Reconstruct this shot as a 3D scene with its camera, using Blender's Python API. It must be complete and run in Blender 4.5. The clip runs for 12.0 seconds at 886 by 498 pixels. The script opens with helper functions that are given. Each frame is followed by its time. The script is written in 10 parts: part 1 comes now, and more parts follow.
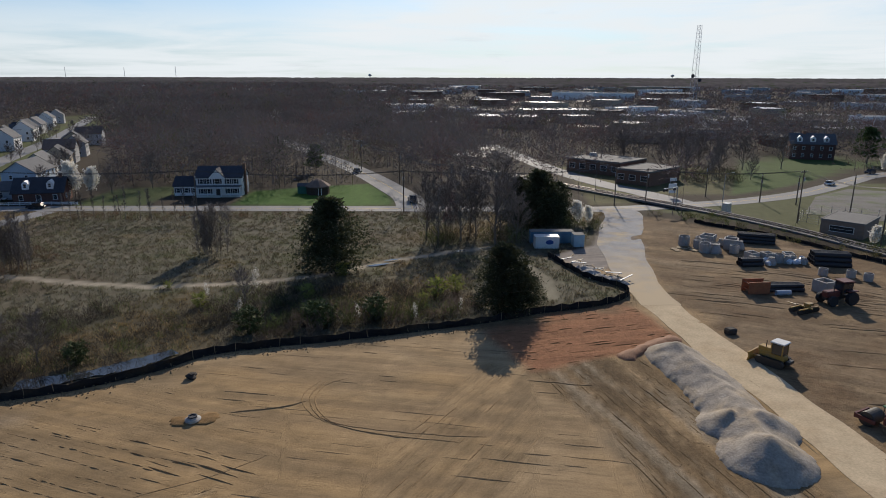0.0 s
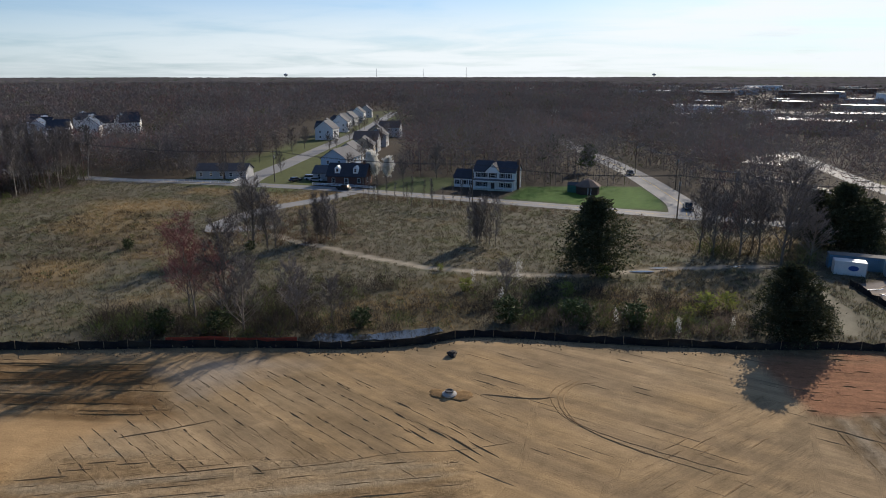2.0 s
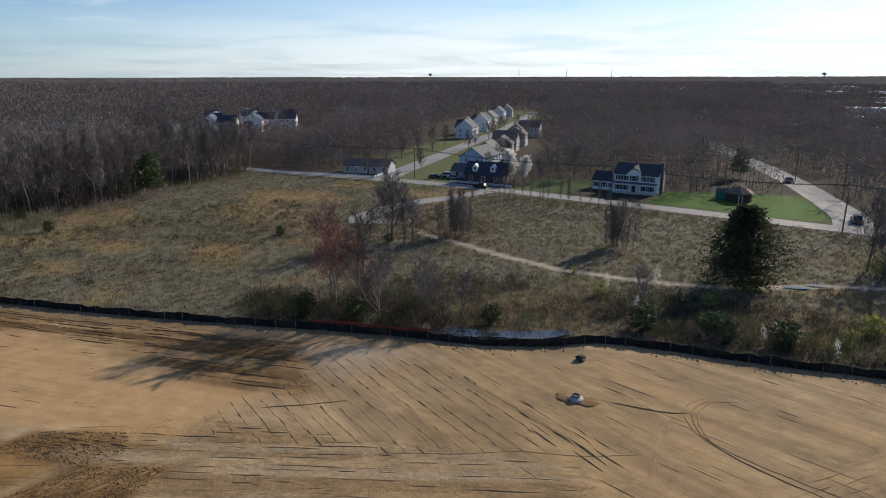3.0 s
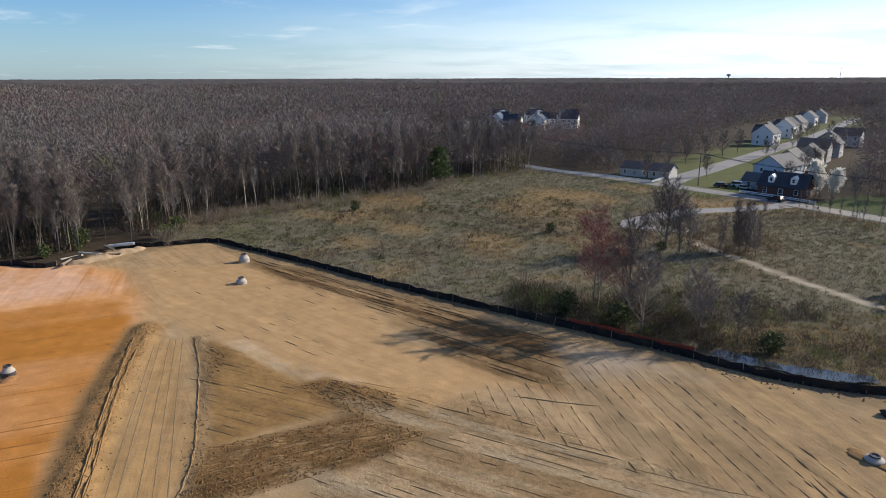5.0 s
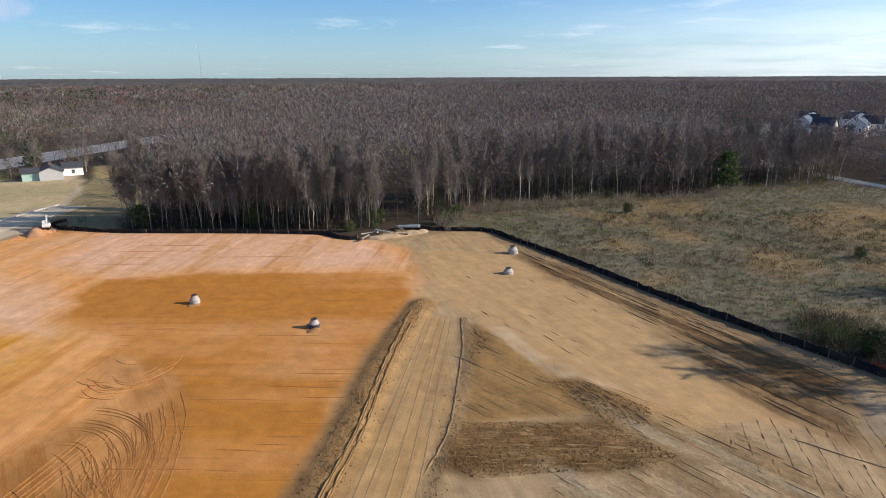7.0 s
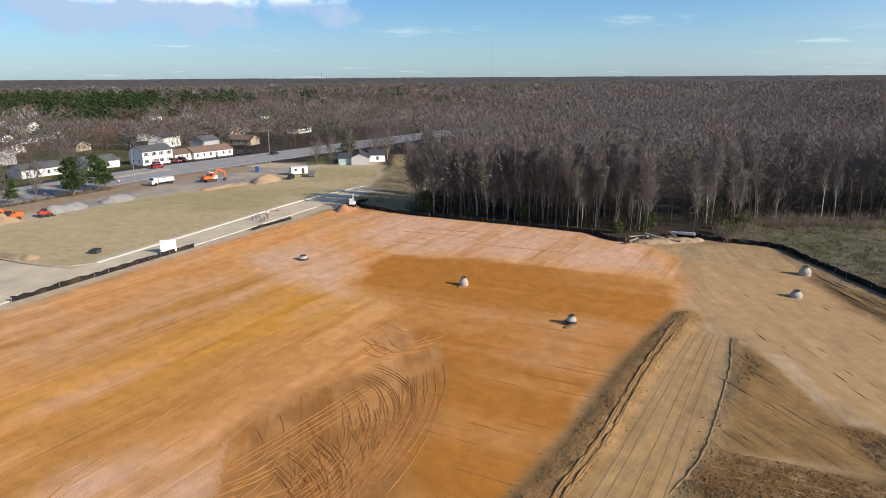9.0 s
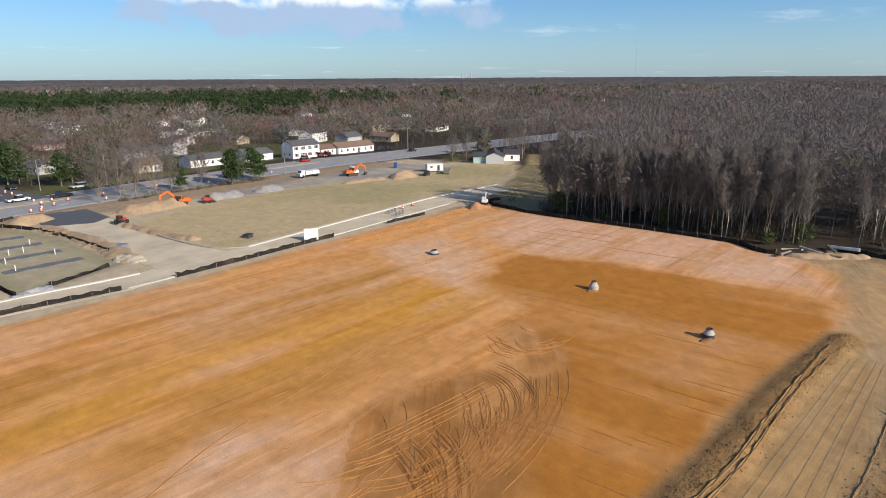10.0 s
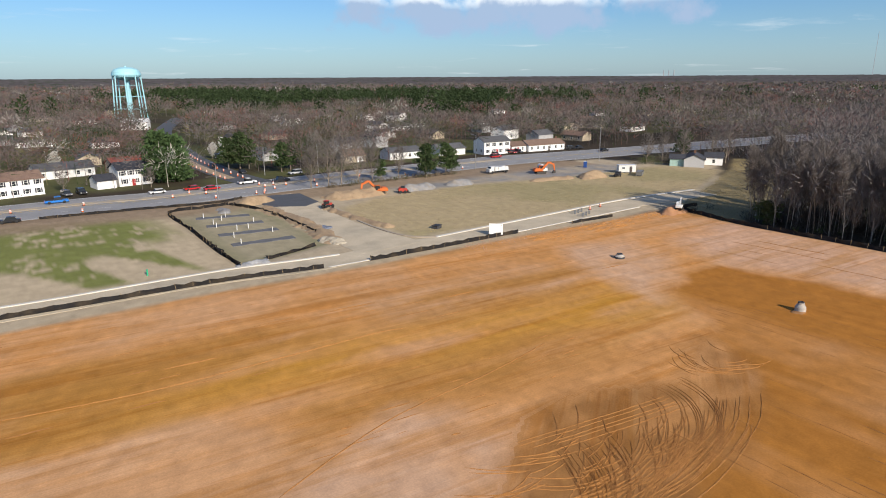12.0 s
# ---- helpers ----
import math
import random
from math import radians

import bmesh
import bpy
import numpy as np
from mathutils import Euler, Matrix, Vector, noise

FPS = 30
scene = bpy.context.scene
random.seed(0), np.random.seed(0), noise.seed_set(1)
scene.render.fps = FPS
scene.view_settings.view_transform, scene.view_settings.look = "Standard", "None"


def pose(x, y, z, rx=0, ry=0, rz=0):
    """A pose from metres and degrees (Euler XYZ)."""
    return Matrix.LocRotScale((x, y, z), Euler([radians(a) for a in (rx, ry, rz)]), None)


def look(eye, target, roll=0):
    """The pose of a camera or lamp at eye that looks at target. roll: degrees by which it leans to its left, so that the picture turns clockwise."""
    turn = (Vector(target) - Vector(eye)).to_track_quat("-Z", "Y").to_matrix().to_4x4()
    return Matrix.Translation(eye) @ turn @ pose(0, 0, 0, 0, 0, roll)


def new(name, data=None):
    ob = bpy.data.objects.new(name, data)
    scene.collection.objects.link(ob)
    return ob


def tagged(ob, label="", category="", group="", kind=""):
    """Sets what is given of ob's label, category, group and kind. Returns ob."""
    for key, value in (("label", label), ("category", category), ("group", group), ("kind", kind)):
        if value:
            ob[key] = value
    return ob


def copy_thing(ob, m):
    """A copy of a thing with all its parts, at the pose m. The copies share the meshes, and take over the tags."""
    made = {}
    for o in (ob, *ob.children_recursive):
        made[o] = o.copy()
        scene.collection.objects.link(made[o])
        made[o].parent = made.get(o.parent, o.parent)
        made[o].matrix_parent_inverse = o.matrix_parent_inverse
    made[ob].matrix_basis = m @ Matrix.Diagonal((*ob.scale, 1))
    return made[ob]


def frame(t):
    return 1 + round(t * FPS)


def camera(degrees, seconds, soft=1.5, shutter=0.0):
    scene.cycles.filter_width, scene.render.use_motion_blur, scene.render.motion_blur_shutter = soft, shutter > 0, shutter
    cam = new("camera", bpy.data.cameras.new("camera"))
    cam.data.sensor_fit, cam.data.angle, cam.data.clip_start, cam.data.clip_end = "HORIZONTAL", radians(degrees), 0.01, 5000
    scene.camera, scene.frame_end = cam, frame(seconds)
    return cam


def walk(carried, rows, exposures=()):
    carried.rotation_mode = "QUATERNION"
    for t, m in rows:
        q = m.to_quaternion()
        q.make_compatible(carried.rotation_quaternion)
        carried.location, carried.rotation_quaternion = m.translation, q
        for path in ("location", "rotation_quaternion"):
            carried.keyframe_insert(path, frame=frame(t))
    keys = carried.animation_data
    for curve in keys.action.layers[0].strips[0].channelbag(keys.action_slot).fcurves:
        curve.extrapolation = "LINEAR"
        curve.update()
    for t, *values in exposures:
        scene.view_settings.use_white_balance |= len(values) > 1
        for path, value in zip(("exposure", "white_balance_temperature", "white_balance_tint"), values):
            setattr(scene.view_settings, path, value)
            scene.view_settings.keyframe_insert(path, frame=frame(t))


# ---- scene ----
# The drone hangs over the building site, 33 m up, and turns to its left.
cam = camera(69.2, 12.0, soft=1.0)
ROWS = [
    (0.0, 0.00, 0.00, 33.46, 0.00, -15.00, 0.12),
    (0.5, -0.03, 0.03, 33.37, 5.94, -14.98, 0.08),
    (1.0, -0.03, 0.08, 33.30, 11.97, -14.98, 0.04),
    (1.5, -0.08, 0.17, 33.29, 17.96, -15.01, -0.02),
    (2.0, -0.18, 0.05, 33.31, 23.92, -15.04, -0.06),
    (2.5, -0.10, -0.10, 33.30, 30.01, -15.06, -0.08),
    (3.0, -0.05, -0.26, 33.23, 36.14, -15.05, -0.10),
    (5.0, -0.26, -0.09, 32.96, 60.48, -14.93, -0.14),
    (5.5, -0.18, -0.08, 32.97, 66.62, -14.91, -0.15),
    (6.0, -0.16, -0.17, 32.98, 72.67, -14.91, -0.14),
    (6.5, -0.26, -0.21, 33.02, 78.66, -14.97, -0.17),
    (7.0, -0.23, -0.24, 33.04, 84.69, -15.01, -0.23),
    (9.0, 0.14, -0.12, 32.88, 108.87, -15.01, -0.35),
    (9.5, 0.03, -0.16, 32.75, 114.85, -14.98, -0.32),
    (10.0, 0.11, -0.15, 32.66, 120.79, -14.96, -0.32),
    (10.5, 0.15, -0.23, 32.62, 126.08, -14.97, -0.31),
    (11.0, 0.27, -0.22, 32.59, 131.24, -15.00, -0.33),
    (11.5, 0.40, -0.11, 32.62, 136.21, -15.02, -0.34),
    (12.0, 0.40, -0.07, 32.63, 137.51, -15.05, -0.32),
]
walk(cam, [(t, pose(x, y, z, 90 + pitch, 0, yaw) @ pose(0, 0, 0, 0, 0, roll)) for t, x, y, z, yaw, pitch, roll in ROWS],
     exposures=[(0.0, -0.2), (3.0, 0.11), (5.5, 0.42), (7.0, 0.46), (9.0, 0.40), (12.0, 0.22)])

# ---- light: low sun ahead of the first view, thin bright cloud round it ----
SUN_AZ, SUN_EL = 8.0, 26.0            # degrees east of +y, degrees up
SKY_HAZE = 0.30
to_sun = Vector((math.sin(radians(SUN_AZ)) * math.cos(radians(SUN_EL)),
                 math.cos(radians(SUN_AZ)) * math.cos(radians(SUN_EL)), math.sin(radians(SUN_EL))))
sun = new("sun", bpy.data.lights.new("sun", "SUN"))
sun.data.energy, sun.data.angle, sun.data.color = 5.0, radians(0.55), (1.0, 0.89, 0.75)
sun.matrix_world = look((0, 0, 60), Vector((0, 0, 60)) - to_sun)

world = bpy.data.worlds.new("sky")
scene.world = world
world.use_nodes = True


def wire(tree, a, b):
    tree.links.new(a, b)


def sky_nodes():
    nt = world.node_tree
    nt.nodes.clear()

    def math_node(op, a, b=None, clamp=False):
        n = nt.nodes.new("ShaderNodeMath"); n.operation, n.use_clamp = op, clamp
        for k, v in enumerate((a, b)):
            if v is None:
                continue
            if isinstance(v, (int, float)):
                n.inputs[k].default_value = v
            else:
                wire(nt, v, n.inputs[k])
        return n.outputs[0]

    def span(v, lo, hi, out0=0.0, out1=1.0):
        n = nt.nodes.new("ShaderNodeMapRange"); n.clamp, n.interpolation_type = True, "SMOOTHSTEP"
        for key, x in (("From Min", lo), ("From Max", hi), ("To Min", out0), ("To Max", out1)):
            n.inputs[key].default_value = x
        wire(nt, v, n.inputs["Value"])
        return n.outputs[0]

    def mix(f, a, b):
        n = nt.nodes.new("ShaderNodeMixRGB")
        wire(nt, f, n.inputs[0])
        for k, v in ((1, a), (2, b)):
            if isinstance(v, tuple):
                n.inputs[k].default_value = (*v, 1)
            else:
                wire(nt, v, n.inputs[k])
        return n.outputs[0]

    sky = nt.nodes.new("ShaderNodeTexSky")
    sky.sky_type, sky.sun_disc = "NISHITA", False
    sky.sun_elevation, sky.sun_rotation = radians(SUN_EL), radians(SUN_AZ)
    sky.air_density, sky.dust_density, sky.ozone_density = 1.0, 0.4, 2.0
    co = nt.nodes.new("ShaderNodeTexCoord")
    sep = nt.nodes.new("ShaderNodeSeparateXYZ")
    wire(nt, co.outputs["Generated"], sep.inputs[0])
    tint = nt.nodes.new("ShaderNodeVectorMath"); tint.operation = "MULTIPLY"; tint.inputs[1].default_value = (0.60, 0.88, 1.25)
    wire(nt, sky.outputs[0], tint.inputs[0])
    dim = nt.nodes.new("ShaderNodeVectorMath"); dim.operation = "SCALE"
    up = math_node("MAXIMUM", sep.outputs[2], 0.0)
    # directions laid on a flat cloud deck, so that clouds thin to streaks near the horizon
    deck = nt.nodes.new("ShaderNodeCombineXYZ")
    for k in (0, 1):
        wire(nt, math_node("DIVIDE", sep.outputs[k], math_node("ADD", up, 0.06)), deck.inputs[k])

    def clouds(scale, detail, lo, hi, seed, rough=0.55):
        n = nt.nodes.new("ShaderNodeTexNoise"); n.noise_dimensions = "4D"
        for key, x in (("Scale", scale), ("Detail", detail), ("W", seed), ("Roughness", rough), ("Distortion", 0.4)):
            n.inputs[key].default_value = x
        wire(nt, deck.outputs[0], n.inputs["Vector"])
        return span(n.outputs["Fac"], lo, hi)

    dot = nt.nodes.new("ShaderNodeVectorMath"); dot.operation = "DOT_PRODUCT"
    dot.inputs[1].default_value = (math.sin(radians(SUN_AZ + 12)), math.cos(radians(SUN_AZ + 12)), 0)
    wire(nt, co.outputs["Generated"], dot.inputs[0])
    side = span(dot.outputs["Value"], -0.38, 0.95)                     # towards the sun
    low = span(up, 0.0, 0.11, 1.0, 0.0)                              # towards the horizon
    veil_low = math_node("ADD", span(up, 0.03, 0.13, 1.0, 0.30), math_node("MULTIPLY", span(dot.outputs["Value"], 0.80, 1.0), 0.6), True)
    wire(nt, tint.outputs[0], dim.inputs[0])
    wire(nt, span(dot.outputs["Value"], -1.0, -0.2, 0.86, 1.0), dim.inputs["Scale"])      # the sky opposite the sun is deeper
    haze = math_node("MULTIPLY", low, math_node("ADD", math_node("MULTIPLY", side, 0.2), SKY_HAZE))
    col = mix(haze, dim.outputs[0], (4.7, 5.8, 7.2))
    veil = math_node("MULTIPLY", math_node("ADD", math_node("MULTIPLY", clouds(0.5, 7, 0.30, 0.60, 3.1), 0.55), 0.45), side)
    col = mix(math_node("MULTIPLY", veil, veil_low, True), col, (10.5, 11.1, 11.5))
    wisps = math_node("MULTIPLY", clouds(0.75, 9, 0.58, 0.76, 21.0, 0.6), 0.5)
    col = mix(wisps, col, (8.2, 8.8, 9.2))
    streaks = math_node("MULTIPLY", clouds(0.42, 9, 0.64, 0.76, 11.7, 0.5), 0.6)
    col = mix(streaks, col, (8.6, 9.2, 9.6))
    # a heaped cloud with a grey foot, low in the south-west
    c_az = radians(131.5)
    across = nt.nodes.new("ShaderNodeVectorMath"); across.operation = "DOT_PRODUCT"
    across.inputs[1].default_value = (-math.cos(c_az), -math.sin(c_az), 0)
    wire(nt, co.outputs["Generated"], across.inputs[0])
    toward = nt.nodes.new("ShaderNodeVectorMath"); toward.operation = "DOT_PRODUCT"
    toward.inputs[1].default_value = (-math.sin(c_az), math.cos(c_az), 0)
    wire(nt, co.outputs["Generated"], toward.inputs[0])
    lump = nt.nodes.new("ShaderNodeTexNoise")
    for key, x in (("Scale", 17.0), ("Detail", 8.0), ("Roughness", 0.55)):
        lump.inputs[key].default_value = x
    wire(nt, co.outputs["Generated"], lump.inputs["Vector"])
    dx = math_node("POWER", math_node("ABSOLUTE", math_node("DIVIDE", across.outputs["Value"], 0.26)), 2.0)
    dz = math_node("POWER", math_node("ABSOLUTE", math_node("DIVIDE", math_node("SUBTRACT", up, 0.095), 0.037)), 2.0)
    body = math_node("ADD", math_node("ADD", dx, dz), math_node("MULTIPLY", math_node("SUBTRACT", lump.outputs["Fac"], 0.5), 5.0))
    heap = math_node("MULTIPLY", span(body, 1.3, 0.1), span(toward.outputs["Value"], 0.0, 0.1))
    foot = span(math_node("ADD", up, math_node("MULTIPLY", lump.outputs["Fac"], 0.05)), 0.121, 0.135)
    col = mix(heap, col, mix(foot, (3.9, 5.2, 7.2), (9.9, 10.4, 10.8)))
    bg = nt.nodes.new("ShaderNodeBackground")
    bg.inputs["Strength"].default_value = 0.09
    wire(nt, col, bg.inputs["Color"])
    out = nt.nodes.new("ShaderNodeOutputWorld")
    wire(nt, bg.outputs[0], out.inputs["Surface"])


sky_nodes()
# ---- materials ----
MATS = {}


def mat(name, col, rough=0.85, var=0.25, scale=1.0, fine=None, bump=0.0, metal=0.0, attr="", rand=0.0, spec=0.3, dirt=None, streak=None, combed=0.0, thin=0.0):
    """Procedural surface: col varied at two scales (cells of about scale and fine metres), with bump; attr: a colour attribute in place of col."""
    if name in MATS:
        return MATS[name]
    m = bpy.data.materials.new(name)
    m.use_nodes = True
    nt = m.node_tree
    b = nt.nodes["Principled BSDF"]
    b.inputs["Roughness"].default_value, b.inputs["Metallic"].default_value = rough, metal
    b.inputs["Specular IOR Level"].default_value = spec
    co = nt.nodes.new("ShaderNodeTexCoord")
    fine = fine or scale / 9
    noises = []
    for s, det in ((1.0 / scale, 4), (1.0 / fine, 5)):
        n = nt.nodes.new("ShaderNodeTexNoise")
        n.inputs["Scale"].default_value, n.inputs["Detail"].default_value = s, det
        if streak:
            mp = nt.nodes.new("ShaderNodeMapping")
            mp.inputs["Rotation"].default_value[2] = radians(streak[0])
            mp.inputs["Scale"].default_value = (1.0 / streak[1], 1, 1)
            wire(nt, co.outputs["Object"], mp.inputs[0]); wire(nt, mp.outputs[0], n.inputs["Vector"])
        else:
            wire(nt, co.outputs["Object"], n.inputs["Vector"])
        noises.append(n)
    # brightness = 1 + var * (coarse + fine - 1)
    s = nt.nodes.new("ShaderNodeMath"); s.operation = "ADD"
    wire(nt, noises[0].outputs["Fac"], s.inputs[0]); wire(nt, noises[1].outputs["Fac"], s.inputs[1])
    k = nt.nodes.new("ShaderNodeMath"); k.operation = "MULTIPLY_ADD"
    k.inputs[1].default_value, k.inputs[2].default_value = 2.2 * var, 1 - 2.2 * var
    wire(nt, s.outputs[0], k.inputs[0])
    val = k.outputs[0]
    if rand:
        oi = nt.nodes.new("ShaderNodeObjectInfo")
        r = nt.nodes.new("ShaderNodeMath"); r.operation = "MULTIPLY_ADD"
        r.inputs[1].default_value, r.inputs[2].default_value = 2 * rand, 1 - rand
        wire(nt, oi.outputs["Random"], r.inputs[0])
        rm = nt.nodes.new("ShaderNodeMath"); rm.operation = "MULTIPLY"
        wire(nt, r.outputs[0], rm.inputs[0]); wire(nt, val, rm.inputs[1])
        val = rm.outputs[0]
    if attr:
        a = nt.nodes.new("ShaderNodeAttribute"); a.attribute_name = attr
        src = a.outputs["Color"]
        if combed:      # drawn-out streaks where the attribute's alpha asks for them
            mp = nt.nodes.new("ShaderNodeMapping")
            mp.inputs["Rotation"].default_value[2] = radians(combed)
            mp.inputs["Scale"].default_value = (0.09, 1.0, 1.0)
            cn = nt.nodes.new("ShaderNodeTexNoise")
            cn.inputs["Scale"].default_value, cn.inputs["Detail"].default_value, cn.inputs["Roughness"].default_value = 2.0, 8, 0.7
            wire(nt, co.outputs["Object"], mp.inputs[0]); wire(nt, mp.outputs[0], cn.inputs["Vector"])
            cr = nt.nodes.new("ShaderNodeMapRange"); cr.clamp = True
            for key, x in (("From Min", 0.32), ("From Max", 0.68), ("To Min", 0.74), ("To Max", 1.18)):
                cr.inputs[key].default_value = x
            wire(nt, cn.outputs["Fac"], cr.inputs["Value"])
            cm = nt.nodes.new("ShaderNodeMix")
            cm.inputs[2].default_value = 1.0
            wire(nt, a.outputs["Alpha"], cm.inputs[0]); wire(nt, cr.outputs[0], cm.inputs[3])
            cs = nt.nodes.new("ShaderNodeMath"); cs.operation = "MULTIPLY"
            wire(nt, cm.outputs[0], cs.inputs[0]); wire(nt, val, cs.inputs[1])
            val = cs.outputs[0]
    else:
        c = nt.nodes.new("ShaderNodeRGB"); c.outputs[0].default_value = (*col, 1)
        src = c.outputs[0]
    if dirt:
        dn = nt.nodes.new("ShaderNodeTexNoise")
        dn.inputs["Scale"].default_value, dn.inputs["Detail"].default_value = 0.6 / scale, 6
        wire(nt, co.outputs["Object"], dn.inputs["Vector"])
        dr = nt.nodes.new("ShaderNodeMapRange"); dr.clamp = True
        dr.inputs["From Min"].default_value, dr.inputs["From Max"].default_value = 0.48, 0.68
        wire(nt, dn.outputs["Fac"], dr.inputs["Value"])
        dm = nt.nodes.new("ShaderNodeMixRGB"); dm.inputs[2].default_value = (*dirt, 1)
        wire(nt, dr.outputs[0], dm.inputs[0]); wire(nt, src, dm.inputs[1])
        src = dm.outputs[0]
    mul = nt.nodes.new("ShaderNodeVectorMath"); mul.operation = "SCALE"
    wire(nt, src, mul.inputs[0]); wire(nt, val, mul.inputs["Scale"])
    wire(nt, mul.outputs[0], b.inputs["Base Color"])
    if bump:
        bp = nt.nodes.new("ShaderNodeBump")
        bp.inputs["Strength"].default_value, bp.inputs["Distance"].default_value = 0.8, bump
        wire(nt, noises[1].outputs["Fac"], bp.inputs["Height"]); wire(nt, bp.outputs[0], b.inputs["Normal"])
    if thin:            # leaves and twigs let some light through
        tr = nt.nodes.new("ShaderNodeBsdfTranslucent")
        ms = nt.nodes.new("ShaderNodeMixShader"); ms.inputs[0].default_value = thin
        wire(nt, mul.outputs[0], tr.inputs["Color"])
        wire(nt, b.outputs[0], ms.inputs[1]); wire(nt, tr.outputs[0], ms.inputs[2])
        wire(nt, ms.outputs[0], nt.nodes["Material Output"].inputs["Surface"])
    MATS[name] = m
    return m


def glass(name, col=(0.03, 0.035, 0.04), rough=0.08):
    if name in MATS:
        return MATS[name]
    m = mat(name, col, rough=rough, var=0.1, scale=0.5, spec=0.6)
    return m


# ---- mesh helpers ----
def mesh_np(name, verts, tris, material=None, colors=None, cname="tint", quads=False, smooth=False):
    """A mesh from arrays of corners and of triangles (or quads)."""
    n = 4 if quads else 3
    verts, tris = np.ascontiguousarray(verts, np.float32), np.ascontiguousarray(tris, np.int32)
    me = bpy.data.meshes.new(name)
    me.vertices.add(len(verts)); me.vertices.foreach_set("co", verts.ravel())
    me.loops.add(tris.size); me.loops.foreach_set("vertex_index", tris.ravel())
    me.polygons.add(len(tris))
    me.polygons.foreach_set("loop_start", np.arange(0, tris.size, n, dtype=np.int32))
    me.polygons.foreach_set("use_smooth", np.full(len(tris), smooth))
    me.update(calc_edges=True)
    if colors is not None:
        a = me.color_attributes.new(cname, "FLOAT_COLOR", "POINT")
        rgba = np.ones((len(verts), 4), np.float32); rgba[:, :colors.shape[1]] = colors
        a.data.foreach_set("color", rgba.ravel())
    if material:
        me.materials.append(material)
    me.validate()
    return me


def part(name, bm, material, parent=None, label="", m=None):
    """One mesh object from a bmesh, under a thing or under a part."""
    me = bpy.data.meshes.new(name)
    bm.to_mesh(me)
    bm.free()
    me.materials.append(material)
    ob = new(name, me)
    ob.parent = parent
    if m is not None:
        ob.matrix_basis = m
    return tagged(ob, label) if label else ob


def again(ob, m, parent=None):
    """The same piece once more, on the same mesh."""
    o = ob.copy()
    scene.collection.objects.link(o)
    o.matrix_basis = m
    if parent is not None:
        o.parent = parent
    return o


def thing(name, x, y, z=0.0, turn=0.0, label="", category="", group="", kind=""):
    e = new(name)
    e.matrix_basis = pose(x, y, z, 0, 0, turn)
    return tagged(e, label, category, group, kind)


def box(bm, c, s, rz=0.0, bevel=0.0, rx=0.0, ry=0.0):
    """A box of size s about c; bevelled edges if asked."""
    r = bmesh.ops.create_cube(bm, size=1.0, matrix=pose(*c, rx, ry, rz) @ Matrix.Diagonal((*s, 1)))
    if bevel:
        es = list({e for v in r["verts"] for e in v.link_edges})
        bmesh.ops.bevel(bm, geom=es, offset=bevel, segments=1, affect="EDGES")
    return bm


def tube(bm, a, b, r0, r1=None, n=8, cap=True):
    """A round bar from a to b."""
    a, b = Vector(a), Vector(b)
    d = b - a
    q = d.to_track_quat("Z", "Y").to_matrix().to_4x4()
    bmesh.ops.create_cone(bm, cap_ends=cap, segments=n, radius1=r0, radius2=r0 if r1 is None else r1, depth=d.length,
                          matrix=Matrix.Translation((a + b) / 2) @ q)
    return bm


def lathe(bm, profile, n=14, m=Matrix()):
    """A turned form: profile of (radius, height) from the bottom up."""
    rings = [[bm.verts.new(m @ Vector((r * math.cos(2 * math.pi * k / n), r * math.sin(2 * math.pi * k / n), z))) for k in range(n)] for r, z in profile]
    for lo, hi in zip(rings, rings[1:]):
        for k in range(n):
            bm.faces.new((lo[k], lo[(k + 1) % n], hi[(k + 1) % n], hi[k]))
    bm.faces.new(rings[-1]); bm.faces.new(rings[0][::-1])
    return bm


def prism(bm, outline, depth, m=Matrix()):
    """A flat outline in x and z, drawn out along y by depth, about y = 0."""
    a = [bm.verts.new(m @ Vector((x, -depth / 2, z))) for x, z in outline]
    b = [bm.verts.new(m @ Vector((x, depth / 2, z))) for x, z in outline]
    bm.faces.new(a); bm.faces.new(b[::-1])
    for k in range(len(a)):
        j = (k + 1) % len(a)
        bm.faces.new((a[j], a[k], b[k], b[j]))
    bmesh.ops.recalc_face_normals(bm, faces=bm.faces)
    return bm


def B():
    return bmesh.new()


# ---- noise and plan arithmetic ----
LATTICE = np.random.RandomState(7).rand(256, 256).astype(np.float32)


def vnoise(x, y, s=0):
    x, y = np.asarray(x, float) + s * 37.31, np.asarray(y, float) + s * 11.7
    i, j = np.floor(x).astype(int), np.floor(y).astype(int)
    u, v = x - i, y - j
    u, v = u * u * (3 - 2 * u), v * v * (3 - 2 * v)
    L = LATTICE
    a, b, c, d = L[i & 255, j & 255], L[(i + 1) & 255, j & 255], L[i & 255, (j + 1) & 255], L[(i + 1) & 255, (j + 1) & 255]
    return (a * (1 - u) + b * u) * (1 - v) + (c * (1 - u) + d * u) * v


def fbm(x, y, s=0, octaves=4):
    t, k, w = 0.0, 1.0, 0.5
    for o in range(octaves):
        t = t + w * vnoise(np.asarray(x) * k, np.asarray(y) * k, s + o * 3)
        k *= 2.03; w *= 0.5
    return t / (1 - 0.5 ** octaves)


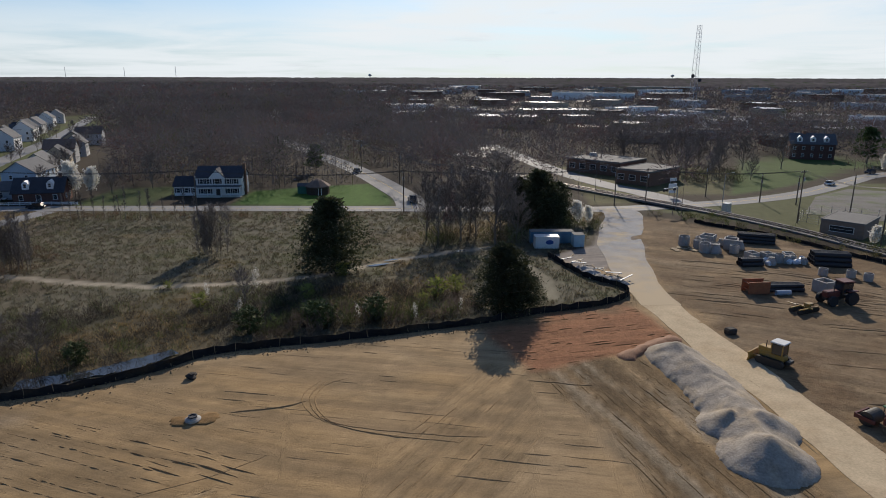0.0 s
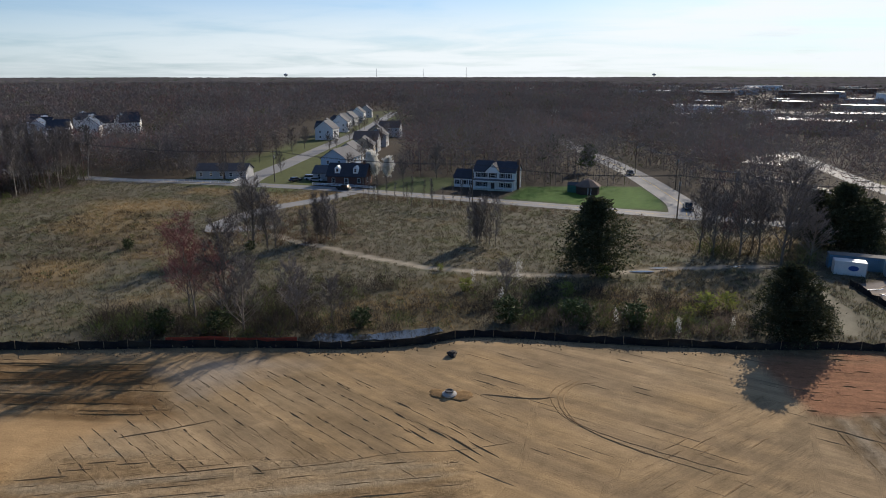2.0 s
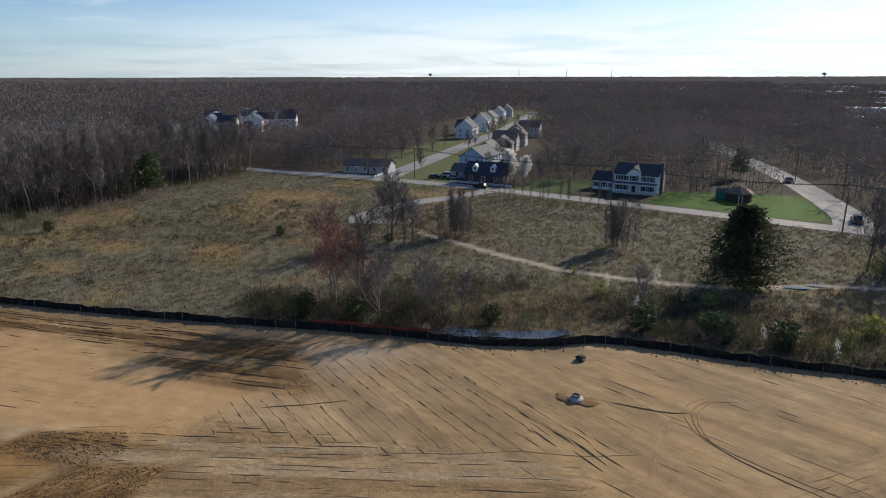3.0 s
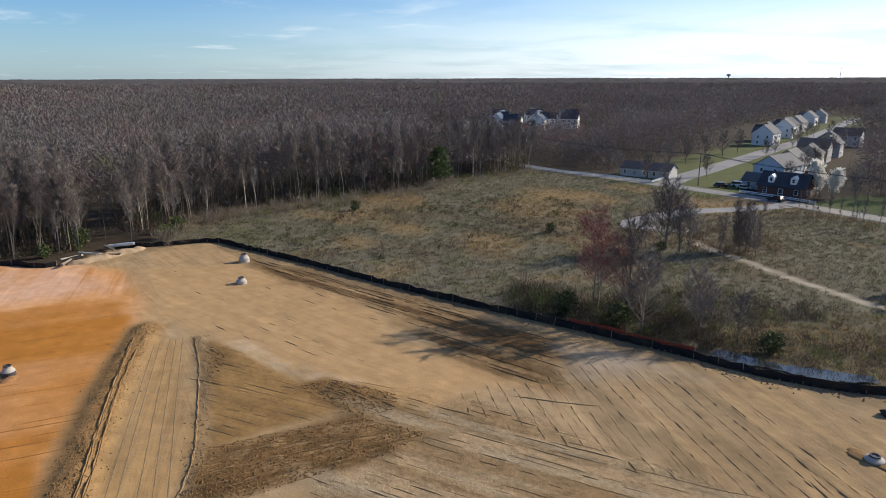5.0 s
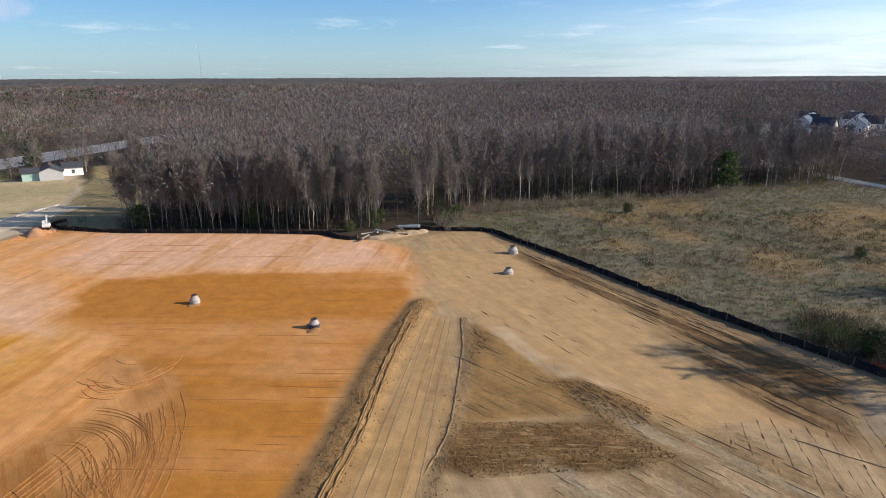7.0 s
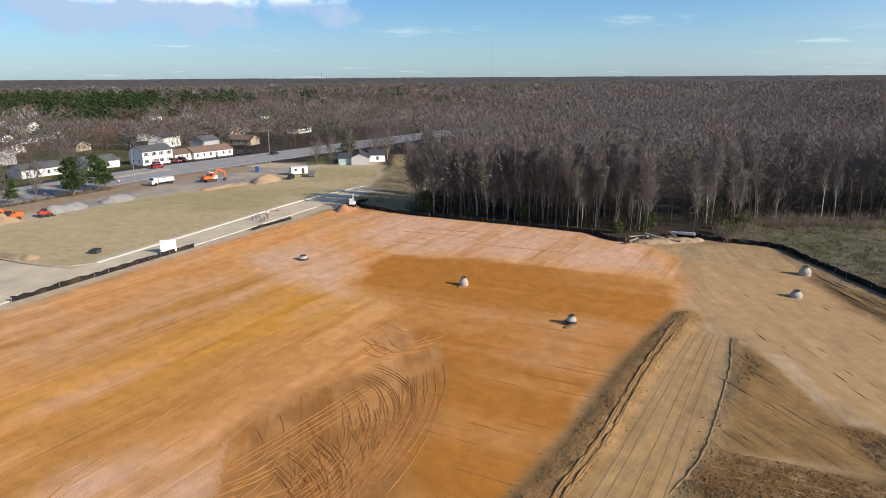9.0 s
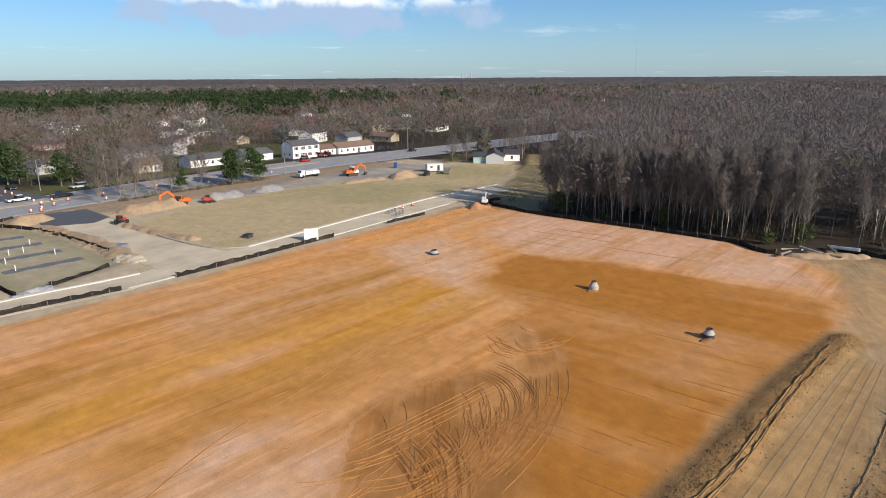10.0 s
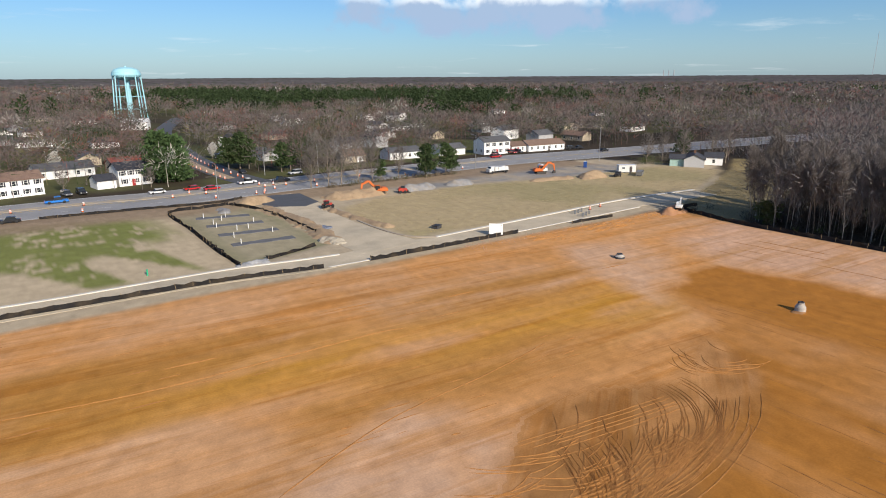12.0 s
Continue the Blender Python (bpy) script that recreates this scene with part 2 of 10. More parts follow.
def line_dist(x, y, line):
    """Distance from points to a polyline, and the way along it."""
    best, along, run = np.full(np.shape(x), 1e9), np.zeros(np.shape(x)), 0.0
    for (ax, ay), (bx, by) in zip(line, line[1:]):
        dx, dy = bx - ax, by - ay
        n2 = dx * dx + dy * dy
        t = np.clip(((x - ax) * dx + (y - ay) * dy) / n2, 0, 1)
        d = np.hypot(x - ax - t * dx, y - ay - t * dy)
        w = d < best
        best = np.where(w, d, best); along = np.where(w, run + t * math.sqrt(n2), along)
        run += math.sqrt(n2)
    return best, along


def inside(x, y, poly):
    r = np.zeros(np.shape(x), bool)
    for (ax, ay), (bx, by) in zip(poly, poly[1:] + poly[:1]):
        if ay == by:
            continue
        c = (ay > y) != (by > y)
        r ^= c & (x < (bx - ax) * (y - ay) / (by - ay) + ax)
    return r


def zone(x, y, poly, soft=1.0):
    """1 well inside a polygon, 0 well outside, over soft metres."""
    d, _ = line_dist(x, y, poly + poly[:1])
    sd = np.where(inside(x, y, poly), d, -d)
    return np.clip(sd / soft + 0.5, 0, 1)


def strip(x, y, line, half, soft=0.5):
    d, _ = line_dist(x, y, line)
    return np.clip((half - d) / soft + 0.5, 0, 1)


def mixc(c, col, w):
    return c * (1 - w[..., None]) + np.array(col) * w[..., None]


def smooth_line(pts, step=2.0):
    """A polyline resampled along a rounded course."""
    P = [Vector((*p, 0)) if len(p) == 2 else Vector(p) for p in pts]
    out = []
    for k in range(len(P) - 1):
        a, b, c, d = P[max(k - 1, 0)], P[k], P[k + 1], P[min(k + 2, len(P) - 1)]
        n = max(1, int((c - b).length / step))
        for i in range(n):
            t = i / n
            out.append(0.5 * ((2 * b) + (c - a) * t + (2 * a - 5 * b + 4 * c - d) * t * t + (3 * b - a - 3 * c + d) * t ** 3))
    out.append(P[-1])
    return out


def ribbon(bm, line, width, z=0.0, thick=0.0, offset=0.0):
    """A band along a line (Vectors); with thick, a slab with sides. width: a number or a function of the index."""
    rows = []
    for k, p in enumerate(line):
        d = (line[min(k + 1, len(line) - 1)] - line[max(k - 1, 0)]); d.z = 0; d.normalize()
        nrm = Vector((-d.y, d.x, 0))
        w = width(k) if callable(width) else width
        c = p + nrm * offset
        rows.append([c + nrm * w / 2, c - nrm * w / 2])
    top = [[bm.verts.new((v.x, v.y, v.z + z)) for v in r] for r in rows]
    for a, b in zip(top, top[1:]):
        bm.faces.new((a[0], a[1], b[1], b[0]))
    if thick:
        bot = [[bm.verts.new((v.x, v.y, v.z + z - thick)) for v in r] for r in rows]
        for (a, b), (c, d) in zip(zip(top, top[1:]), zip(bot, bot[1:])):
            bm.faces.new((a[1], c[1], d[1], b[1]))
            bm.faces.new((c[0], a[0], b[0], d[0]))
        bm.faces.new((top[0][1], top[0][0], bot[0][0], bot[0][1]))
        bm.faces.new((top[-1][0], top[-1][1], bot[-1][1], bot[-1][0]))
    return bm
# ---- the plan: lines and areas in metres, camera over the origin, +y the first view ----
FENCE = [(20.3, 119.2), (21.7, 114.9), (25.0, 105.9), (29.4, 100.4), (29.0, 96.2), (23.7, 92.0), (13.8, 88.5), (5.3, 84.6), (-12.3, 78.9),
         (-23.2, 76.0), (-29.5, 73.5), (-33.7, 69.3), (-41.2, 64.3), (-49.3, 61.2), (-59.0, 57.0), (-73.0, 50.3), (-90.6, 42.2),
         (-109.6, 34.6), (-127.0, 27.0), (-136.5, 22.3), (-138.3, 13.5), (-141.0, 4.0)]
FENCE_W = [(-136.7, -1.6), (-132.6, -6.0), (-133.5, -9.5), (-138.1, -15.1), (-141.2, -33.0), (-142.9, -47.0), (-145.0, -61.0), (-149.5, -74.0)]
SITE_S = [(-152.0, -78.4), (-132.0, -81.5), (-100.4, -86.0), (-70.0, -89.4), (-39.4, -94.5), (-9.8, -98.2), (60.0, -109.0)]
SITE = FENCE + FENCE_W + SITE_S + [(140.0, -110.0), (140.0, 90.0), (88.0, 112.0), (70.0, 138.0), (52.0, 156.0), (41.0, 158.0), (31.0, 128.0)]
SITE = [(float(a), float(b)) for a, b in SITE]
ROAD_A = [(-420, 146), (-300, 148), (-196, 150), (-160, 157), (-115, 164.0), (-60, 165.4), (0, 165.3), (40, 165.4), (60, 169.5), (84, 177.3), (108, 190.2), (134.5, 212), (153, 226.5), (185, 240), (260, 262)]
ROAD_B = [(-8, 166), (-10, 180), (-15.5, 196), (-27, 226), (-40, 255), (-62, 300), (-110, 400)]
ROAD_C = [(66, 174.5), (59, 191.5), (51, 208), (41, 240), (34, 275), (24, 330)]
STREET = [(-139, 158), (-147, 172), (-156.5, 199), (-184, 274), (-225, 384), (-300, 560)]
HAUL = [(44, 166), (45.3, 158), (38.5, 136), (35.5, 122), (33.2, 104), (33.2, 92), (34.6, 79), (36.4, 65), (37.8, 52.6), (38.5, 42), (39, 20)]
RAIL = [(10, 240), (36.1, 202.3), (48.7, 184.4), (58.0, 172.5), (69.5, 155.8), (77.9, 139.7), (85.8, 119.7), (100, 80)]
PATH = [(-90, 110), (-81.7, 106.6), (-71, 104.4), (-59.5, 101.8), (-48, 100.4), (-38, 101.6), (-30, 103.4), (-21.9, 106.4), (-14.9, 111.6), (-8, 117.4), (0, 121.8), (9.8, 125.4), (14, 126.2)]
PATH_2 = [(13.3, 126), (15.2, 113.4), (17.5, 104.8), (17.3, 95.5)]
CUL = [(-101, 161), (-104, 146), (-108, 134), (-108, 118), (-104, 108), (-94, 116)]
HIGHWAY = [(160, -205), (40, -199), (-24, -190.5), (-43, -188), (-63, -183.5), (-90, -182.5), (-126, -180), (-166, -177), (-195, -173), (-221, -165.5), (-252, -157.5), (-330, -138), (-460, -104)]
SIDE_ROAD = [(-94, -190), (-94, -205), (-97, -232), (-102, -262), (-112.5, -305), (-124, -350), (-150, -430), (-210, -560)]
SITE_ROAD = [(60, -119), (-10.8, -106.6), (-24, -104.8), (-41, -102.2), (-58, -97.3), (-72, -96.4), (-88, -94.2), (-103, -92.5), (-130, -90.2), (-152.8, -88.6), (-178, -83)]
ENTRY = [(-75, -97), (-76, -112), (-78.5, -128), (-82, -141), (-85, -152), (-86, -166)]
BERM = [(-91.5, 5.0), (-87, 3.6), (-80, 1.4), (-72.8, -0.6), (-64.3, -2.5), (-55.8, -4.2), (-44.5, -7.2), (-30, -11.2), (-16, -16)]
BERM_2 = [(-84.6, 10.4), (-72.5, 9.5), (-61.6, 7.0), (-50, 4.2), (-38, 1.0)]
ORANGE = [(-97, -48.5), (-109.6, -47), (-110.8, -37), (-110, -15), (-107.5, 4), (-91, 4.2), (-77, 0.2), (-64, -4), (-44, -9), (-28, -14), (-30, -22), (-50, -21.5), (-61, -22), (-70, -24.5), (-79, -34), (-90, -45)]
PINKISH = FENCE_W[3:] + [(-152.0, -78.4), (-132.0, -81.5), (-100.4, -86.0), (-70.0, -89.4), (-39.4, -94.5), (-9.8, -98.2), (60.0, -109.0), (60, -50), (0, -26), (-28, -14), (-44, -8.6), (-64, -3.6), (-77, 0.3), (-91, 4), (-108, 6), (-124, 5), (-134, -6)]
OCHRE = [(0, -66), (-8, -77), (-43.8, -66), (-54.4, -61), (-71.4, -58), (-85.5, -56), (-87, -46), (-76.4, -42), (-64, -47.6), (-45.7, -52.1), (-20, -60)]
FAN = [(-43.6, -36.8), (-52.5, -36.4), (-62.4, -29.5), (-76, -34), (-75.5, -27.6), (-64.6, -22.2), (-57.0, -20.2), (-43.7, -18.6), (-30, -18), (-28, -27)]
PALE = [(-35.6, -45.5), (-42.5, -38.5), (-35.3, -29.7), (-24, -27), (-10, -34), (-20, -42)]
PALE_2 = [(-114, -68), (-100, -74), (-90, -63), (-85, -46), (-93, -48), (-106, -54)]
PALE_3 = [(-113, 4), (-132, -4), (-139, -18), (-143, -47), (-147, -64), (-120, -62), (-113, -46)]
DEEP = [(-50, -76), (-70, -71), (-92.7, -63.5), (-82, -57), (-66, -60), (-50, -65)]
DEEP_2 = [(-4, -80), (-30, -79), (-50, -70), (-40, -65), (-24, -65), (-2, -62)]
DEEP_3 = [(-30, -54), (-56, -52), (-70, -42), (-60, -40), (-44, -44), (-26, -48)]
TRI = [(-83, 11.8), (-80.4, 13.3), (-65, 18.1), (-64.7, 20.6), (-56.3, 30.6), (-52, 27), (-56.8, 22), (-57.3, 12.3), (-56.2, 6.6), (-66, 8.6)]
CLODS = [(-50.0, 4.4), (-56.4, 6.2), (-56.4, 11.5), (-54.7, 21.3), (-49.0, 25.6), (-47.4, 21.2), (-47.6, 14.2), (-47.4, 7.0)]
CLODS_2 = [(-64.2, 17.4), (-64.2, 21.6), (-57.0, 26.4), (-54.4, 24.6), (-54.9, 21.0)]
CLODS_3 = [(-82.4, 11.2), (-76.6, 12.9), (-68.6, 9.4)]
WET = [(-122, 25.0), (-108, 32.5), (-90, 40), (-73, 47), (-62, 50), (-56, 46.5), (-49.5, 43.2), (-55.1, 39.2), (-65.9, 36.6), (-74, 37.5), (-90, 33.5), (-107, 26.2)]
SMOOTH = [(-122, 8), (-118, 24), (-95, 31), (-66, 35), (-50, 43), (-55.5, 27.8), (-63.1, 22), (-80, 14), (-96, 8)]
REDDISH = [(5.2, 84), (14.5, 88), (28.6, 94), (30.2, 83.1), (31.7, 80.5), (21.5, 73.4), (19.2, 72.5), (13.1, 69.7), (10.0, 69.7), (5.7, 79)]
CHURN = [(10, 70), (19, 72.5), (26, 74), (26, 64), (28, 52), (34, 44), (34, 30), (18, 40), (16, 56)]
YARD = [(41, 158), (52, 156), (70, 138), (88, 112), (120, 100), (120, 20), (41, 40), (39, 64), (36, 95), (39, 120)]
SMEAR_W = [(-118, 10), (-120, 28), (-95, 38), (-62, 50), (-52, 44), (-60, 30), (-82, 14)]
SMEAR_N = [(-60, 56), (-34, 66), (-16, 60), (-14, 48), (-34, 36), (-54, 36)]
SMEAR_E = [(-30, 70), (8, 84), (14, 66), (16, 36), (-12, 30), (-16, 50), (-22, 62)]
SMEAR_D = [(-58, 20), (-52, 34), (-38, 39), (-20, 47), (-10, 38), (4, 28), (-24, 14), (-44, 12)]
DIAG = [(10, 70), (5, 71), (-6, 52), (-8, 38), (6, 38), (10, 58)]
HAUL_STRIP = [(-88, 6.5), (-85, 9), (-61.6, 6), (-40, 1), (-40, -6), (-62, -1)]
SOUTH_LOT = [(60, -104), (-10, -94), (-100, -82), (-182, -78), (-236, -108), (-222, -150), (-160, -162), (-100, -168), (-70, -168), (60, -186)]
STONE_LOT = [(-150, -140), (-172, -126), (-206, -116), (-214, -136), (-190, -150), (-160, -158), (-116, -152), (-118, -144)]
DORMANT = [(-84, -101), (-103, -98), (-152, -96), (-182, -88), (-226, -100), (-222, -122), (-180, -128), (-130, -142), (-104, -142), (-90, -137), (-85, -120)]
GREENS = [(30, -125), (-11, -112), (-46, -107), (-54, -160), (-20, -172), (40, -178)]
POND_PAD = [(-55.3, -161.5), (-71.3, -162.5), (-73.7, -144), (-67.5, -108.5), (-47.6, -106), (-49, -119)]
ASPH_PAD = [(-79.7, -168.4), (-93.5, -164), (-90.5, -149), (-84.5, -146), (-77, -152)]
LAWN_1 = [(-57, 170), (-13, 170), (-17, 189), (-24, 206), (-40, 200), (-57, 192)]
LAWN_2 = [(-100, 169), (-80, 169), (-80, 184), (-57, 196), (-80, 202), (-100, 196)]
LAWN_3 = [(-135, 166), (-121, 168), (-124, 186), (-134, 186), (-146, 178)]
LAWN_4 = [(-144, -60), (-150, -78), (-182, -86), (-232, -100), (-262, -112), (-262, -84), (-226, -72), (-178, -64)]
LAWN_5 = [(84, 186), (102, 197), (132, 222), (150, 240), (200, 262), (150, 285), (122, 262), (108, 235)]
VERGE = [(48, 170), (60, 172), (84, 180), (110, 195), (134, 214), (160, 196), (130, 140), (96, 104), (72, 148)]
VERGE_2 = [(40, 171), (66, 177), (62, 188), (84, 188), (108, 235), (96, 250), (70, 250), (40, 250), (44, 215)]
FIELD = FENCE + [(-142, 11), (-152, 16), (-163, 25), (-168, 40), (-173, 66), (-172, 82), (-183, 105), (-189, 142), (-196, 146), (-160, 153), (-115, 160), (41, 161)]
FIELD = FIELD + [(30, 130)]


def axis(bands):
    """Coordinates with a spacing for each band (from, to, step), and wide steps out to the horizon."""
    c = []
    for a, b, s in bands:
        c += list(np.arange(a, b, s))
    c.append(bands[-1][1])
    lo, hi, s = [c[0]], [c[-1]], 4.0
    while lo[-1] > -4900:
        s *= 1.32
        lo.append(max(lo[-1] - s, -4900.0)); hi.append(min(hi[-1] + s, 4900.0))
    return np.array(sorted(set(lo[1:] + c + hi[1:])))


def far_rise(r):
    t = np.clip((r - 800) / 4000, 0, 1)
    return 16 * t * t * (3 - 2 * t)


def lift(x, y):
    """Height of the ground: graded site, berms, a rough meadow, a gentle rise far off."""
    site = zone(x, y, SITE, 2.0)
    h = (1 - site) * (0.35 * (fbm(x * 0.12, y * 0.12, 2) - 0.5) + 0.25 * (fbm(x * 0.6, y * 0.6, 4, 2) - 0.5)) * zone(x, y, FIELD, 6)
    h = h + site * 0.10 * (fbm(x * 0.3, y * 0.3, 5, 3) - 0.5)
    d, s = line_dist(x, y, BERM)
    h = h + np.exp(-(d / 1.7) ** 4) * (0.25 + 0.5 * (fbm(x * 0.8, y * 0.8, 6, 3) - 0.35))
    d, s = line_dist(x, y, BERM_2)
    h = h + 0.10 * np.exp(-(d / 0.6) ** 2) * (0.4 + 1.2 * fbm(x * 0.9, y * 0.9, 8, 2))
    cl = np.maximum(zone(x, y, CLODS, 2.0), zone(x, y, CLODS_2, 1.5))
    h = h + cl * (0.55 * (fbm(x * 1.1, y * 0.4, 9, 3) - 0.45) + 0.12)
    h = h + zone(x, y, WET, 3) * 0.30 * (fbm(x * 0.35 + y * 0.6, x * -0.75 + y * 1.5, 10, 3) - 0.5)
    h = h + zone(x, y, CHURN, 3) * 0.30 * (fbm(x * 0.9 + y * 0.3, x * -0.2 + y * 0.25, 12, 3) - 0.5)
    h = h + zone(x, y, TRI, 2) * 0.10
    h = h + zone(x, y, YARD, 4) * (0.22 * (fbm(x * 0.35, y * 0.35, 13, 4) - 0.5) + 0.30 * (fbm((x * 0.91 - y * 0.41) * 0.1, (y * 0.91 + x * 0.41) * 0.6, 14, 3) - 0.5))
    d, _ = line_dist(x, y, RAIL)
    h = h + 0.7 * np.clip((4.5 - d) / 2.5, 0, 1)
    for line, half in ((ROAD_A, 6), (ROAD_B, 8), (ROAD_C, 7), (STREET, 7), (HIGHWAY, 16), (SIDE_ROAD, 9), (SITE_ROAD, 8), (ENTRY, 12), (CUL, 6)):
        d, _ = line_dist(x, y, line)
        h = h * np.clip((d - half) / 3, 0, 1)
    h = np.where(zone(x, y, POND_PAD, 4) > 0, h - 0.3 * zone(x, y, POND_PAD, 5), h)
    return h + far_rise(np.hypot(x, y))


SOIL_TONE = 0.66


def ground_colours(x, y):
    wx, wy = x + 5 * (fbm(x * 0.12, y * 0.12, 21) - 0.5), y + 5 * (fbm(x * 0.12, y * 0.12, 22) - 0.5)
    n1, n2, n3 = fbm(x * 0.05, y * 0.05, 23), fbm(x * 0.22, y * 0.22, 24), fbm(x * 0.9, y * 0.9, 25, 3)
    c = np.zeros(x.shape + (3,)) + np.array((0.075, 0.058, 0.04))          # leaf litter and rough land
    f = zone(wx, wy, FIELD, 4)
    field = np.zeros_like(c) + np.array((0.205, 0.185, 0.128))
    field = mixc(field, (0.14, 0.145, 0.07), np.clip((n2 - 0.50) * 5, 0, 1) * 0.6)
    field = mixc(field, (0.31, 0.23, 0.12), np.clip((n1 - 0.56) * 7, 0, 1) * 0.8)
    field = mixc(field, (0.16, 0.115, 0.075), np.clip((fbm(x * 0.09, y * 0.09, 27) - 0.60) * 8, 0, 1) * 0.6)
    field = mixc(field, (0.13, 0.10, 0.06), np.clip((n3 - 0.5) * 4, 0, 1) * 0.5)
    for cx, cy, r in ((-108, 72, 9), (-128, 62, 8), (-142, 120, 16), (-122, 48, 7), (-112, 145, 14)):     # straw-coloured grass
        field = mixc(field, (0.36, 0.26, 0.13), np.clip(1.3 - np.hypot((wx - cx), (wy - cy) * 1.5) / r, 0, 1) * 0.8 * np.clip(n2 * 2, 0, 1))
    c = c * (1 - f[..., None]) + field * f[..., None]
    lawn = (0.10, 0.20, 0.035)
    c = mixc(c, (0.64, 0.52, 0.355), zone(wx, wy, SOUTH_LOT, 4))
    c = mixc(c, (0.36, 0.35, 0.34), zone(wx, wy, STONE_LOT, 4) * np.clip(n2 * 2 - 0.3, 0, 1))
    # the ground is coloured darker under the meadow thicket
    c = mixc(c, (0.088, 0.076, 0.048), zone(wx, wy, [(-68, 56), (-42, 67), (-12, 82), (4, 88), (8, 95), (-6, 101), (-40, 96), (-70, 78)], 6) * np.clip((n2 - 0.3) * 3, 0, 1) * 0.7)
    for P, col in ((LAWN_1, lawn), (LAWN_2, (0.10, 0.13, 0.045)), (LAWN_3, lawn), (LAWN_5, (0.10, 0.15, 0.045)), (LAWN_4, (0.42, 0.33, 0.17)),
                   (VERGE, (0.15, 0.155, 0.07)), (VERGE_2, (0.17, 0.16, 0.075)), (DORMANT, (0.61, 0.48, 0.275)), (GREENS, (0.70, 0.56, 0.37)), (POND_PAD, (0.50, 0.43, 0.28))):
        c = mixc(c, col, zone(wx * 0.4 + x * 0.6, wy * 0.4 + y * 0.6, P, 2.5))
    c = mixc(c, (0.14, 0.155, 0.06), np.clip((24 - line_dist(x, y, STREET)[0]) / 6, 0, 1) * (y > 150))
    g = zone(x, y, GREENS, 3)
    c = mixc(c, (0.27, 0.29, 0.085), g * np.clip((-y - 128 + 34 * np.exp(-((x + 22 + 0.25 * (y + 130)) / 4) ** 2) + 26 * np.exp(-((x + 36 + 0.25 * (y + 130)) / 3) ** 2) + 14 * (n1 - 0.5) + 8 * (n2 - 0.5)) / 8, 0, 1) * np.clip((x + 52) / 8, 0, 1) * np.clip((n2 + n3 - 0.62) * 4, 0, 1))
    c = mixc(c, (0.42, 0.37, 0.18), zone(x, y, DORMANT, 4) * np.clip((n1 - 0.45) * 5, 0, 1) * 0.6)
    c = mixc(c, (0.17, 0.20, 0.07), zone(x, y, POND_PAD, 1) * (1 - zone(x, y, POND_PAD, 9)) * np.clip(n2 * 1.6, 0, 1))
    # rough verge between the highway and the site
    verge = np.clip((12 - np.abs(line_dist(x, y, HIGHWAY)[0] - 19)) / 6, 0, 1) * (y > -185) * (x > -210) * (y < -120)
    c = mixc(c, (0.40, 0.29, 0.19), verge * 0.85)
    south = (y < -195) & (np.hypot(x, y) < 900)
    c = mixc(c, (0.15, 0.155, 0.06), south * np.clip((fbm(x * 0.03, y * 0.03, 31) - 0.42) * 6, 0, 1) * 0.9)

    # bare soil of the site
    s = zone(x, y, SITE, 1.2)
    soil = np.zeros_like(c) + np.array((0.53, 0.355, 0.178))
    streak = fbm((x * 0.985 - y * 0.174) * 0.03, (y * 0.985 + x * 0.174) * 0.22, 33, 6)
    streak2 = fbm((x * 0.94 - y * 0.34) * 0.05, (y * 0.94 + x * 0.34) * 0.5, 34)
    soil = mixc(soil, (0.33, 0.235, 0.13), np.clip((streak2 - 0.48) * 5, 0, 1) * 0.55)
    soil = mixc(soil, (0.56, 0.42, 0.26), np.clip((n1 - 0.52) * 6, 0, 1) * 0.4)
    soil = mixc(soil, (0.88, 0.435, 0.160), zone(wx, wy, PINKISH, 5))
    pk = zone(wx, wy, PINKISH, 5)
    soil = mixc(soil, (0.82, 0.50, 0.29), pk * np.clip((fbm(x * 0.05, y * 0.05, 35) - 0.5) * 6, 0, 1) * 0.45)
    soil = mixc(soil, (0.64, 0.29, 0.075), pk * np.clip((streak - 0.50) * 6, 0, 1) * 0.4)
    soil = mixc(soil, (0.84, 0.56, 0.36), pk * np.clip((0.44 - streak) * 6, 0, 1) * 0.25)
    cross = fbm((x * 0.10 + y * 0.995) * 0.03, (x * 0.995 - y * 0.10) * 0.16, 36, 5)
    og = zone(x + (wx - x) * 1.3, y + (wy - y) * 1.3, ORANGE, 2.5) * np.clip(0.90 + 1.2 * (cross - 0.5), 0.6, 1.0)
    soil = mixc(soil, (0.57, 0.235, 0.044), og)
    soil = mixc(soil, (0.76, 0.37, 0.055), zone(wx, wy, OCHRE, 11) * np.clip((streak - 0.30) * 4, 0, 1) * 0.95)
    for P in (DEEP, DEEP_2, DEEP_3):
        soil = mixc(soil, (0.60, 0.28, 0.062), zone(wx, wy, P, 6) * np.clip((streak - 0.30) * 5, 0, 1) * 0.8)
    for P in (PALE, PALE_2):
        soil = mixc(soil, (0.86, 0.56, 0.37), zone(wx, wy, P, 5) * np.clip(0.4 + n2, 0, 1) * 0.75)
    soil = mixc(soil, (0.84, 0.555, 0.40), zone(wx, wy, PALE_3, 8) * np.clip(0.55 + n2, 0, 1) * 0.7)
    soil = mixc(soil, (0.41, 0.19, 0.058), zone(wx, wy, FAN, 4) * np.clip(n2 * 1.7, 0, 1) * 0.85)
